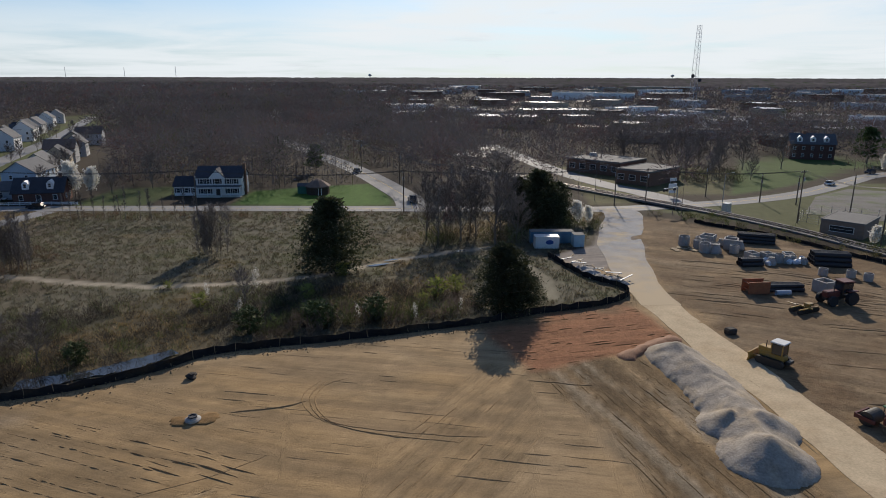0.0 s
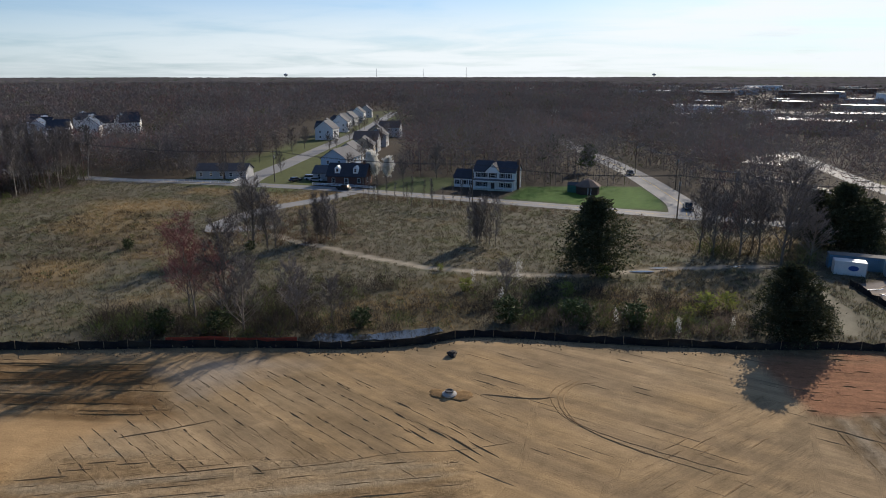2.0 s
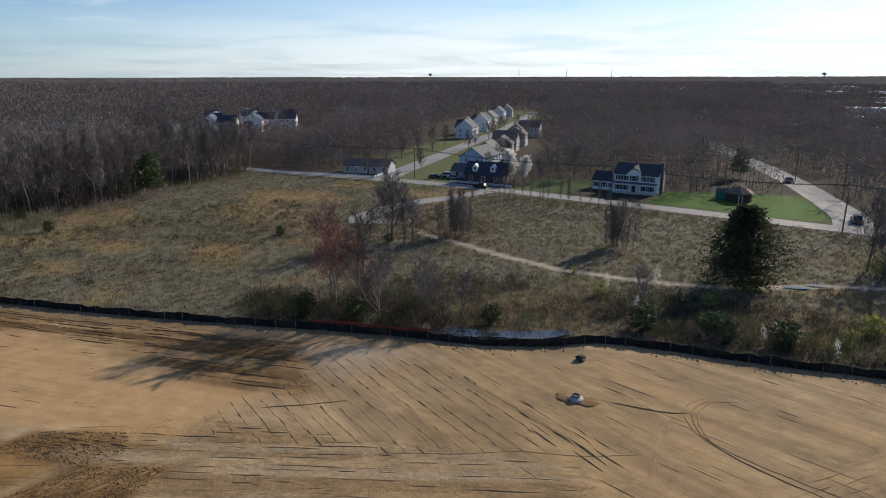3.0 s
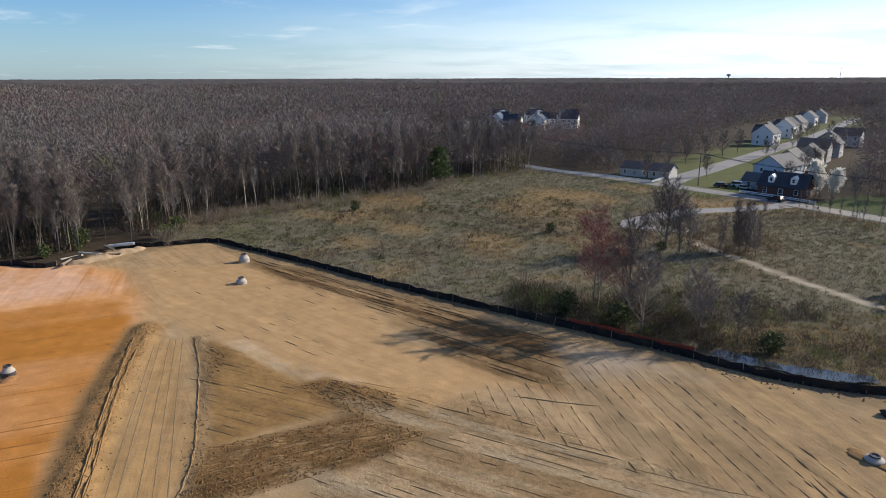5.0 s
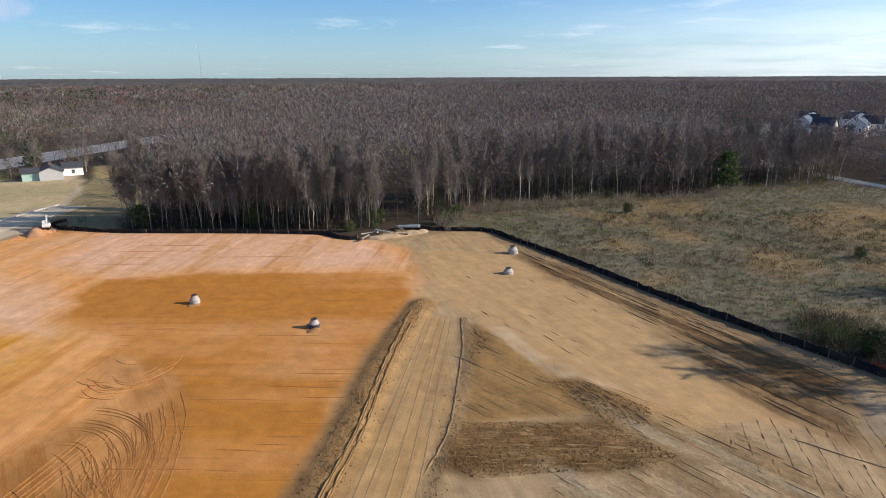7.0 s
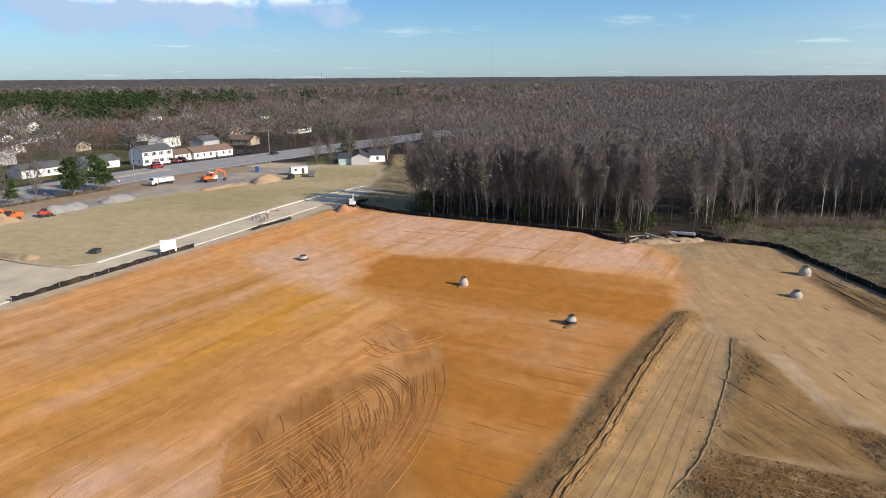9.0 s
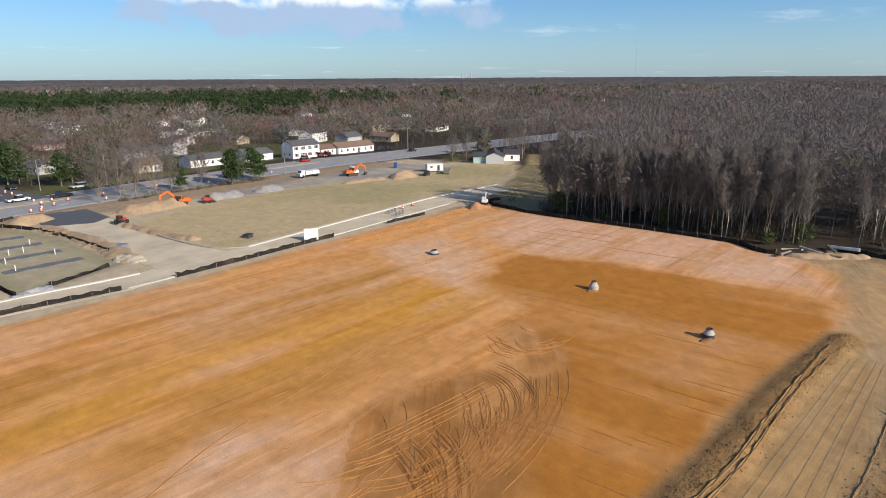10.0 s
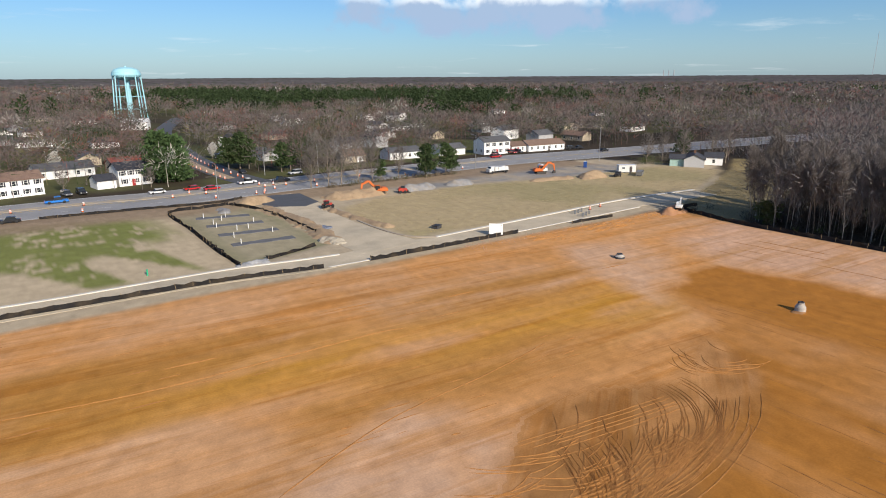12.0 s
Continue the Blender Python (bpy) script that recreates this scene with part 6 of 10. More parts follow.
mound("soil_bank", [(-144, -76), (-148, -76.5)], 5.5, 1.4, mat("red_bank", (0.36, 0.19, 0.10), var=0.3, scale=1, fine=0.15, bump=0.06), "reddish soil heap at the mini excavator", 13, 0.5)
mound("soil_bank", [(22.5, 73.4), (26.5, 76.3), (30.5, 79)], 2.4, 0.45, mat("red_bank_2", (0.25, 0.125, 0.07), var=0.3, scale=1, fine=0.15, bump=0.06), "dark reddish ridge of pushed soil", 14, 0.4)
mound("soil_bank", [(-132.5, -3), (-134, 1), (-138, 8)], 3.0, 0.7, bank_soil, "soil and debris pushed against the fence", 15, 0.4)
mound("stone_bank", [(-52, -106.6), (-48, -106)], 3.0, 0.7, mat("riprap_grey", (0.33, 0.33, 0.33), var=0.4, scale=0.7, fine=0.12, bump=0.1), "grey riprap stones at the outlet", 16, 0.35, 0.6, "stones")
mound("stone_bank", [(-69, -111.5), (-69.4, -108.5)], 3.2, 0.9, mat("rubble_tan", (0.40, 0.35, 0.27), var=0.4, scale=0.7, fine=0.12, bump=0.1), "tan rubble at the bank's end", 17, 0.35, 0.6, "stones")
mound("stockpile", [(-67.5, -158), (-66.5, -154.5)], 3.2, 0.7, gravel_blue, "small grey stone apron in the filter bed", 18, 0.5)
mound("debris_heap", [(24.5, 111), (27, 107), (29.5, 103)], 4.0, 0.9, mat("debris_mix", (0.32, 0.30, 0.28), var=0.6, scale=0.8, fine=0.15, bump=0.1, dirt=(0.10, 0.08, 0.06)), "heap of broken stone, timber and litter", 19, 0.35, 0.6, "debris")

# ---- manhole shafts standing out of the soil ----
precast = mat("precast_concrete", (0.36, 0.34, 0.315), rough=0.8, var=0.2, scale=0.8, fine=0.1, dirt=(0.40, 0.33, 0.25))
precast_dark = mat("precast_tarred", (0.05, 0.05, 0.055), rough=0.6, var=0.3, scale=0.5)


def manhole(x, y, h, label, dark=False, r=0.74):
    root = thing("manhole_riser", x, y, ground_z(x, y) - 0.05, label=label, category="manhole", group="manhole risers on the site")
    part("barrel", lathe(B(), [(r, 0), (r, h * 0.45), (r * 1.02, h * 0.46), (r * 1.02, h * 0.5)], 20), precast_dark if dark else precast, root)
    part("cone", lathe(B(), [(r * 0.98, h * 0.5), (r * 0.9, h * 0.62), (r * 0.6, h * 0.86), (r * 0.6, h)], 20), precast, root)
    part("rim", lathe(B(), [(r * 0.56, h), (r * 0.56, h + 0.12), (r * 0.4, h + 0.12), (r * 0.4, h + 0.03)], 20), precast_dark, root)


manhole(-25.1, 57.9, 0.5, "low pale concrete manhole riser in dug soil", r=0.8)
mound("soil_collar", [(-26.3, 57.6), (-23.9, 58.3)], 2.6, 0.16, rut_soil, "dark dug soil round the manhole", 31, 0.3)
manhole(-95.3, -29.2, 1.35, "pale concrete manhole riser with a dark collar")
manhole(-83.6, -10.2, 1.25, "concrete manhole riser with a tarred base", True)
manhole(-105.3, 20.9, 1.0, "pale concrete manhole cone on sand", r=0.85)
manhole(-118.2, 24.3, 1.5, "pale concrete manhole riser near the fence", r=0.95)
manhole(-100.9, -62.3, 0.8, "dark tarred manhole base with a pale top", True, 0.95)
for x, y in ((-83.6, -11.4), (-95.3, -30.4)):
    mound("soil_collar", [(x - 0.8, y + 1.0), (x + 0.8, y + 1.2)], 2.4, 0.22, mat("dug_orange_soil", (0.30, 0.15, 0.06), var=0.3, scale=0.6, bump=0.05), "dug soil round the manhole riser", 32, 0.3)
boulder = B()
bmesh.ops.create_icosphere(boulder, subdivisions=2, radius=0.8)
for v in boulder.verts:
    v.co *= 0.75 + 0.5 * noise.noise(v.co * 1.7)
    v.co.z *= 0.6
tagged(part("boulder", boulder, mat("dark_boulder", (0.05, 0.04, 0.033), var=0.4, scale=0.4, bump=0.05), m=pose(-28.8, 67.4, 0.25)), "dark lump of peat and roots on sand", "boulder")
tagged(part("boulder", box(B(), (0, 0, 0.35), (1.5, 1.2, 0.9), 20, 0.2), MATS["dark_boulder"], m=pose(38.9, 81.0, 0)), "dark block beside the haul road", "boulder")
# ---- meadow plants ----
grass_mat = mat("meadow_grass", (0.2, 0.17, 0.08), var=0.25, scale=2.0, fine=0.3, attr="tint", spec=0.1, thin=0.28)


def tufts(name, poly, n, hgt, blades_each, width, seed, label, colour, clump=0.35, avoid=(), density=None):
    rng = np.random.RandomState(seed)
    A = np.array(poly)
    x = A[:, 0].min() + np.ptp(A[:, 0]) * rng.rand(n * 4); y = A[:, 1].min() + np.ptp(A[:, 1]) * rng.rand(n * 4)
    k = inside(x, y, poly)
    for line, half in avoid:
        k &= line_dist(x, y, line)[0] > half
    if density is not None:
        k &= rng.rand(len(x)) < density(x, y)
    x, y = x[k][:n], y[k][:n]
    m = len(x)
    z = lift(x, y)
    h = hgt[0] + (hgt[1] - hgt[0]) * rng.rand(m)
    a = rng.rand(m, blades_each) * 6.283
    r = clump * np.sqrt(rng.rand(m, blades_each))
    P = np.stack([x[:, None] + r * np.cos(a), y[:, None] + r * np.sin(a), np.repeat(z[:, None] - 0.02, blades_each, 1)], -1).reshape(-1, 3)
    D = np.stack([np.cos(a) * 0.5, np.sin(a) * 0.5, np.ones_like(a)], -1).reshape(-1, 3) + rng.normal(size=(m * blades_each, 3)) * 0.25
    D /= np.linalg.norm(D, axis=1)[:, None]
    V, F = blades(P, D, np.repeat(h, blades_each) * (0.6 + 0.7 * rng.rand(m * blades_each)), width, rng)
    C = np.repeat(np.repeat(colour(x, y, rng), blades_each, 0) * (0.6 + 0.8 * rng.rand(m * blades_each, 1)), 3, 0)
    tagged(new(name, mesh_np(name, V, F, grass_mat, C)), label, "grass", kind="stuff")


def meadow_colour(x, y, rng):
    c = np.zeros((len(x), 3)) + np.array((0.20, 0.182, 0.118))
    n1, n2 = fbm(x * 0.05, y * 0.05, 23), fbm(x * 0.22, y * 0.22, 24)
    c = mixc(c, (0.125, 0.135, 0.06), np.clip((n2 - 0.48) * 5, 0, 1) * 0.6)
    c = mixc(c, (0.36, 0.26, 0.13), np.clip((n1 - 0.56) * 7, 0, 1) * 0.85)
    c = mixc(c, (0.13, 0.10, 0.07), (rng.rand(len(x)) < 0.22) * 0.9)
    for cx, cy, r in ((-108, 72, 9), (-128, 62, 8), (-142, 120, 16), (-122, 48, 7), (-112, 145, 14)):
        c = mixc(c, (0.40, 0.28, 0.14), np.clip(1.3 - np.hypot((x - cx), (y - cy) * 1.5) / r, 0, 1) * 0.85)
    return c


TRACKS = [([(-47.5, 64.9), (-43.5, 66.6), (-39, 69.2), (-36, 71.6), (-33.5, 74.4)], 1.5), (PATH, 1.3), (PATH_2, 1.2), (CUL, 3.0), (ROAD_A, 4.0), (FENCE, 0.5)]
tufts("meadow_grass", FIELD, 34000, (0.25, 0.7), 7, 0.10, 1, "clumps of dry tan and green meadow grass", meadow_colour, 0.4, TRACKS,
      lambda x, y: np.clip(1.5 - np.hypot(x + 40, y - 70) / 190, 0.35, 1))
tufts("lawn_grass", LAWN_4 + [], 2500, (0.15, 0.3), 5, 0.12, 2, "dormant tan lawn grass", lambda x, y, r: np.zeros((len(x), 3)) + np.array((0.30, 0.24, 0.12)), 0.5)
tufts("lawn_grass", DORMANT, 5000, (0.08, 0.2), 5, 0.14, 3, "short dormant olive grass on the graded lot", lambda x, y, r: np.zeros((len(x), 3)) + np.array((0.40, 0.33, 0.19)), 0.6)


def brush(name, spots, seed, label, per=70, h=(1.2, 3.0), col=(0.15, 0.115, 0.09), w=0.07, greens=0.12):
    """Thickets of bare stems, with a few green or pale ones."""
    rng = np.random.RandomState(seed)
    S = np.array(spots, float)
    n = len(S)
    hh = h[0] + (h[1] - h[0]) * rng.rand(n)
    a, r = rng.rand(n, per) * 6.283, np.sqrt(rng.rand(n, per)) * hh[:, None] * 0.55
    zt = rng.rand(n, per) ** 1.3 * hh[:, None] * 0.75
    g = lift(S[:, 0], S[:, 1])
    P = np.stack([S[:, 0, None] + r * np.cos(a), S[:, 1, None] + r * np.sin(a), g[:, None] + zt], -1).reshape(-1, 3)
    D = np.stack([np.cos(a) * 0.55, np.sin(a) * 0.55, np.ones_like(a)], -1).reshape(-1, 3) + rng.normal(size=(n * per, 3)) * 0.35
    D /= np.linalg.norm(D, axis=1)[:, None]
    V, F = blades(P, D, np.repeat(hh, per) * (0.2 + 0.35 * rng.rand(n * per)), w, rng)
    C = np.array(col) * (0.7 + 0.6 * rng.rand(n, 1)) * np.ones((n, 3))
    k = rng.rand(n) < greens
    C[k] = np.array((0.10, 0.125, 0.04)) * (0.7 + 0.6 * rng.rand(k.sum(), 1))
    C = np.repeat(np.repeat(C, per, 0) * (0.75 + 0.5 * rng.rand(n * per, 1)), 3, 0)
    tagged(new(name, mesh_np(name, V, F, grass_mat, C)), label, "brush", kind="stuff")


rb = np.random.RandomState(9)


def spots_in(poly, n, rng, keep=None):
    A = np.array(poly)
    x = A[:, 0].min() + np.ptp(A[:, 0]) * rng.rand(n * 6); y = A[:, 1].min() + np.ptp(A[:, 1]) * rng.rand(n * 6)
    k = inside(x, y, poly)
    if keep is not None:
        k &= keep(x, y, rng)
    return list(zip(x[k][:n], y[k][:n]))


BRUSHY = [(-68, 56), (-58, 60), (-42, 67), (-30, 76), (-12, 82), (4, 88), (8, 95), (-6, 101), (-26, 100), (-40, 96), (-56, 90), (-70, 78)]
brush("brush", spots_in(BRUSHY, 900, rb, lambda x, y, r: fbm(x * 0.09, y * 0.09, 77) > 0.42), 11, "low brown and green thicket in the meadow", 56, (0.7, 2.2), (0.060, 0.050, 0.041), 0.045, 0.18)
brush("brush", spots_in([(-24, 77), (6, 87), (2, 92), (-26, 84)], 70, rb), 12, "thicket along the silt fence", 80, (1.2, 3.2), greens=0.3)
brush("brush", spots_in([(-75, 52), (-56, 60), (-48, 64), (-50, 72), (-66, 72), (-80, 60)], 170, rb), 13, "dense dark thicket by the silt fence", 90, (0.9, 3.2), (0.068, 0.056, 0.046), 0.055, 0.18)
brush("brush", [p for p in along([(-140, 12), (-158, 22), (-166, 42), (-170, 66), (-170, 84), (-181, 106), (-188, 140)], 1.6, (-6, 3), rb)] +
      [p for p in along([(-160, 24), (-165, 44), (-168, 66)], 1.2, (-10, 0), rb)], 14, "grey-brown brush at the edge of the woods", 80, (1.5, 3.6), (0.19, 0.16, 0.13), 0.09)
brush("brush", spots_in([(-146, 30), (-150, 60), (-150, 110), (-120, 120), (-100, 85), (-104, 50), (-120, 35)], 460, rb, lambda x, y, r: fbm(x * 0.06, y * 0.06, 78) > 0.38), 15,
      "scattered dark seedlings in the meadow", 26, (0.5, 1.3), (0.06, 0.048, 0.034), 0.10, 0.1)
brush("brush", [(-150 + 4 * rb.rand() - 4 * k, -77 + 8 * rb.rand()) for k in range(3)] + along(EDGE_1, 1.6, (-1, 9), rb), 16, "undergrowth below the woodland edge", 60, (1.0, 2.6), (0.10, 0.085, 0.06), 0.08, 0.3)
brush("brush", spots_in([(-100, 150), (-60, 150), (-40, 152), (30, 150), (30, 159), (-60, 160), (-100, 158)], 120, rb), 17, "brown roadside brush and dead weeds", 50, (0.8, 1.8), (0.16, 0.11, 0.07))
brush("brush", spots_in([(-104, 100), (-90, 96), (-72, 106), (-74, 124), (-94, 124)], 110, rb), 18, "russet thicket between the track and the spur road", 60, (0.8, 2.2), (0.17, 0.115, 0.075))
brush("brush", spots_in([(50, 160), (56, 154), (84, 112), (92, 100), (96, 112), (86, 128), (66, 160)], 120, rb), 19, "weedy brush along the railway", 50, (0.6, 1.6), (0.14, 0.13, 0.06), 0.08, 0.4)
brush("brush", spots_in([(20, 136), (36, 138), (36, 156), (14, 156)], 60, rb), 20, "thicket behind the storage boxes", 60, (1.0, 3.0), (0.10, 0.095, 0.06), 0.08, 0.4)
brush("brush", spots_in([(-4, 127), (16, 128), (18, 136), (-4, 138)], 60, rb), 24, "dark thicket round the bare trees", 60, (1.5, 4.0), (0.09, 0.075, 0.055), 0.07, 0.3)
brush("brush", spots_in([(80, 206), (96, 206), (106, 234), (100, 250), (80, 240)], 70, rb), 26, "dark thicket behind the brick school", 60, (1.5, 4.0), (0.10, 0.08, 0.06), 0.08, 0.2)
brush("brush", along([(-104, -166), (-128, -164), (-152, -160)], 0.8, (-2, 2), rb), 21, "tangled roadside brush", 60, (0.8, 2.4), (0.15, 0.125, 0.09))
brush("brush", spots_in([(-222, -120), (-246, -122), (-240, -134), (-218, -132)], 60, rb), 22, "brush beside the white house", 70, (1.5, 3.5), (0.14, 0.12, 0.09))
brush("brush", spots_in([(-340, 150), (-190, 152), (-160, 170), (-200, 200), (-330, 200)], 60, rb), 23, "brush below the trees by the road", 60, (1.5, 4), (0.12, 0.10, 0.08))

# undergrowth inside the woods, its dark colour standing in for the crowns' shade
SHADE_BRUSH = [p for d in ((1, 9), (8, 18), (16, 30)) for p in along(EDGE_1, 1.1, d, rb)] + [p for d in ((2, 10), (9, 20), (18, 32)) for p in along(EDGE_2, 1.3, d, rb)]
brush("undergrowth", SHADE_BRUSH, 25, "undergrowth and saplings coloured dark as shade inside the woods", 60, (2.0, 6.5), (0.062, 0.052, 0.042), 0.11, 0.12)

# ---- single trees ----
rt = np.random.RandomState(31)
BROAD = tree_kind("bare_tree", 41, 15, 0.14, 0.40, tw=11, tw_len=1.3, tw_w=0.055, limbs=28, thick=0.016, up=0.75)
plant(BROAD, [(10.6, 127.7, 1.1), (3.7, 130.5, 0.98), (-85.4, 98.6, 0.95), (-83.0, 99.8, 0.8), (-87.5, 99.6, 0.75), (-81.5, 100.5, 0.62), (7, 133, 0.8), (15.5, 131, 0.7), (-1, 128.5, 0.8), (-3.5, 132, 0.85), (6, 138, 0.9), (12.5, 137, 0.85), (0.5, 137, 0.8)], "broad leafless tree with spreading dark limbs", "tree", "", rt)
SLIM = tree_kind("bare_tree", 42, 9, 0.08, 0.16, tw=6, tw_len=1.0, tw_w=0.03, limbs=14, thick=0.008, up=1.7)
plant(SLIM, [(-45.1 + 1.7 * rt.normal(), 120.7 + 1.3 * rt.normal()) for k in range(14)] + [(-76.8 + 2.0 * rt.normal(), 110.5 + 1.4 * rt.normal()) for k in range(16)],
      "slender leafless sapling in a thicket", "tree", "sapling thickets in the meadow", rt, (0.8, 1.15))
POLE = tree_kind("bare_tree", 43, 8, 0.3, 0.10, tw=4, tw_len=0.6, tw_w=0.035, limbs=10, thick=0.010, up=1.5)
plant(POLE, [(-92 + 2.1 * k + rt.normal() * 0.5, 151.5 + rt.normal()) for k in range(16)], "thin bare roadside sapling", "tree", "row of saplings by the road", rt, (0.75, 1.1))
REDT = tree_kind("red_maple", 44, 12, 0.2, 0.40, tw=12, tw_len=0.7, tw_w=0.05, limbs=26, thick=0.012, crown_mat=twig_red, up=0.9, leaf=0.2)
plant(REDT, [(-66.2, 63.2, 1.22), (-69, 65, 0.9), (-63.5, 65.5, 0.85), (1.5, 133.5, 0.8)], "leafless maple with reddish buds", "tree", "", rt)
plant(copy_thing(BROAD, pose(0, 0, 0)), [(-52, 67.5, 0.62), (-57, 62.5, 0.7), (-61, 64, 0.95), (-48, 70, 0.45), (-30, 92, 0.4), (-55, 72, 0.42)], "small leafless tree in the thicket", "tree", "", rt)
CEDAR = conifer("cedar_tree", 51, 13, 5.9, 0.01, 15000, 0.42, needle, 0.85, 0.42, 64)
plant(CEDAR, [(-20.1, 109.5, 1.06), (21.9, 146.0, 1.0), (17.5, 148.5, 0.85), (26.5, 148, 0.8)], "dark green broad cedar beside the meadow track", "tree", "", rt)
plant(copy_thing(CEDAR, pose(0, 0, 0)), [(9.0, 89.6, 0.78), (11.6, 90.4, 0.55)], "dark green cedar against the silt fence", "tree", "", rt)
GREENB = conifer("evergreen_shrub", 52, 4, 1.9, 0.02, 900, 0.45, mat("olive_leaf", (0.075, 0.095, 0.03), var=0.4, scale=0.7, rand=0.3), 0, 0.3)
plant(GREENB, [(-44, 71, 0.7), (-18, 84.5, 0.8), (-26, 81, 0.9), (-9.5, 85.5, 0.9), (-16, 83, 0.75), (-60, 61, 0.8), (-67, 58, 0.8), (-85, 97, 0.5), (-145, 14, 0.7), (-150, 17, 0.8),
               (-147.5, -30, 1.0), (-149, -55, 1.3), (-146, -2, 0.9), (-108, 88, 0.5), (-152, 60, 0.6), (-140, -8, 0.6)], "bushy dull-green evergreen shrub", "shrub", "", rt)
YELL = conifer("budding_shrub", 53, 3, 1.6, 0.02, 500, 0.35, mat("yellow_green_bud", (0.21, 0.23, 0.06), var=0.3, scale=0.5, rand=0.2, thin=0.4), 0, 0.35)
plant(YELL, [(-36.5, 91, 0.7), (-1, 96, 1.0), (2, 98.5, 0.9), (-21, 95, 0.7), (-17.5, 107, 0.8), (-45, 100, 0.4), (88, 120, 0.8), (-3, 92, 0.6)], "yellow-green budding shrub in the meadow", "shrub", "", rt)
WHITE = tree_kind("blossoming_tree", 45, 7, 0.15, 0.32, tw=16, tw_len=0.45, tw_w=0.30, limbs=16, thick=0.012, crown_mat=blossom, up=1.2, leaf=0.35)
plant(WHITE, [(-104.8, 180.8, 1.35), (31.4, 146.5, 0.8), (34, 147, 0.6), (-101.0, 182.5, 1.1), (88, 127, 0.6), (160, 232, 1.0), (-52, -262, 1.0), (-118, -268, 1.0), (-110, -262, 0.9)], "tree covered in white blossom", "tree", "", rt)
WSM = tree_kind("blossoming_shrub", 46, 4, 0.1, 0.22, tw=2, tw_len=0.22, tw_w=0.09, limbs=12, thick=0.010, crown_mat=blossom, up=1.4, leaf=0.25)
plant(WSM, [(-30, 98.4, 1.0), (-12, 85.8, 0.6), (-3.8, 85.5, 0.65), (2.6, 89, 0.55), (-29.5, 88, 0.6), (-37, 95.5, 0.6), (-11, 87.5, 0.6), (95, 112, 1.0), (93, 117, 0.9)], "thin shrub with white blossom", "shrub", "", rt)
PINE = conifer("pine_tree", 54, 12, 3.4, 0.18, 1900, 0.75, needle_pine, 0.55, 0.4)
plant(PINE, [(-139.4, -160.9, 0.95), (-142, -164, 0.85), (-149, -161.5, 0.9), (-152.5, -162.5, 0.75), (-126, -168, 0.6), (-111.5, -207, 0.9), (-104, -224, 1.1), (-100.5, -226, 1.0), (-106.5, -222, 0.95),
             (-178, 99, 1.0), (170, 258, 1.3), (-46, 232, 0.9), (-118, -212, 0.8), (-250, -128, 1.0)], "green pine with open branches", "tree", "", rt)
BIGP = conifer("pine_tree", 55, 17, 5.4, 0.03, 9000, 0.8, mat("pine_bright", (0.06, 0.105, 0.035), var=0.4, scale=0.9, fine=0.15, rand=0.2), 0.5, 0.3, 60)
plant(BIGP, [(-71.5, -212.5, 0.95), (-75.5, -211.5, 0.85), (-78, -215, 0.8)], "large dense green pine beside the white house", "tree", "", rt)
plant(copy_thing(BROAD, pose(0, 0, 0)), [(-110, -167, 1.0), (-106, -168, 0.95), (-116, -166.5, 0.85), (-121, -166, 0.75), (-101, -170, 0.8), (-131, -165, 0.7), (-245, -108, 0.85), (-239, -122, 0.8), (-222, -128, 0.7), (-230, -126, 0.75), (-250, -116, 0.8), (-152, 163.5, 0.5), (-163, 161, 0.55), (-171, 165, 0.6), (-146, 166, 0.45),
                                          (-44, -214, 0.5), (-66, -205.5, 0.4), (-26, -213, 0.5), (84, 222, 0.7), (90, 214, 0.6), (95, 225, 0.75), (88, 232, 0.8), (100, 232, 0.7), (80, 236, 0.75), (97, 244, 0.85), (108, 252, 0.8), (92, 250, 0.8), (104, 216, 0.55), (112, 240, 0.85), (128, 243, 0.85), (104, 262, 0.8), (70, 250, 0.9), (86, 246, 0.9), (-186, -216, 0.8), (-150, -214, 0.7), (-128, -212, 0.8)],
      "leafless tree with bare spreading branches", "tree", "", rt)

# ---- pine belt beyond the houses ----
rp = np.random.RandomState(91)
px, py = [], []
for lo, hi, near, far, count in ((133.5, 163, 420, 1000, 2600), (126, 132.5, 570, 900, 260), (112, 126, 520, 900, 60), (163, 178, 430, 900, 120)):
    az, r = np.radians(lo + (hi - lo) * rp.rand(count) + 1.5 * rp.normal(size=count)), near + (far - near) * rp.rand(count) ** 0.8
    x, y = -r * np.sin(az), r * np.cos(az)
    k = rp.rand(count) < np.clip((fbm(x * 0.011, y * 0.011, 93) - 0.42) * 8, 0.06, 1) * np.clip((r - near * (0.85 + 0.7 * fbm(az * 9, az * 0, 94))) / 120, 0.03, 1)
    px += list(x[k]); py += list(y[k])
px, py = np.array(px), np.array(py)
n, per = len(px), 72
hh = 11 + 11 * rp.rand(n)
t = rp.rand(n, per)
az = rp.rand(n, per) * 6.283
R = 3.6 * np.sqrt(np.clip(1 - (2 * t - 0.9) ** 2, 0.05, 1)) * (0.5 + 0.5 * rp.rand(n, per))
Pp = np.stack([px[:, None] + R * np.cos(az), py[:, None] + R * np.sin(az), hh[:, None] * (0.35 + 0.62 * t)], -1).reshape(-1, 3)
Dd = np.stack([np.cos(az), np.sin(az), 0.5 + 0 * az], -1).reshape(-1, 3) + rp.normal(size=(n * per, 3)) * 0.4
Dd /= np.linalg.norm(Dd, axis=1)[:, None]
V, F = blades(Pp, Dd, 1.6 + rp.rand(n * per), 1.3, rp)
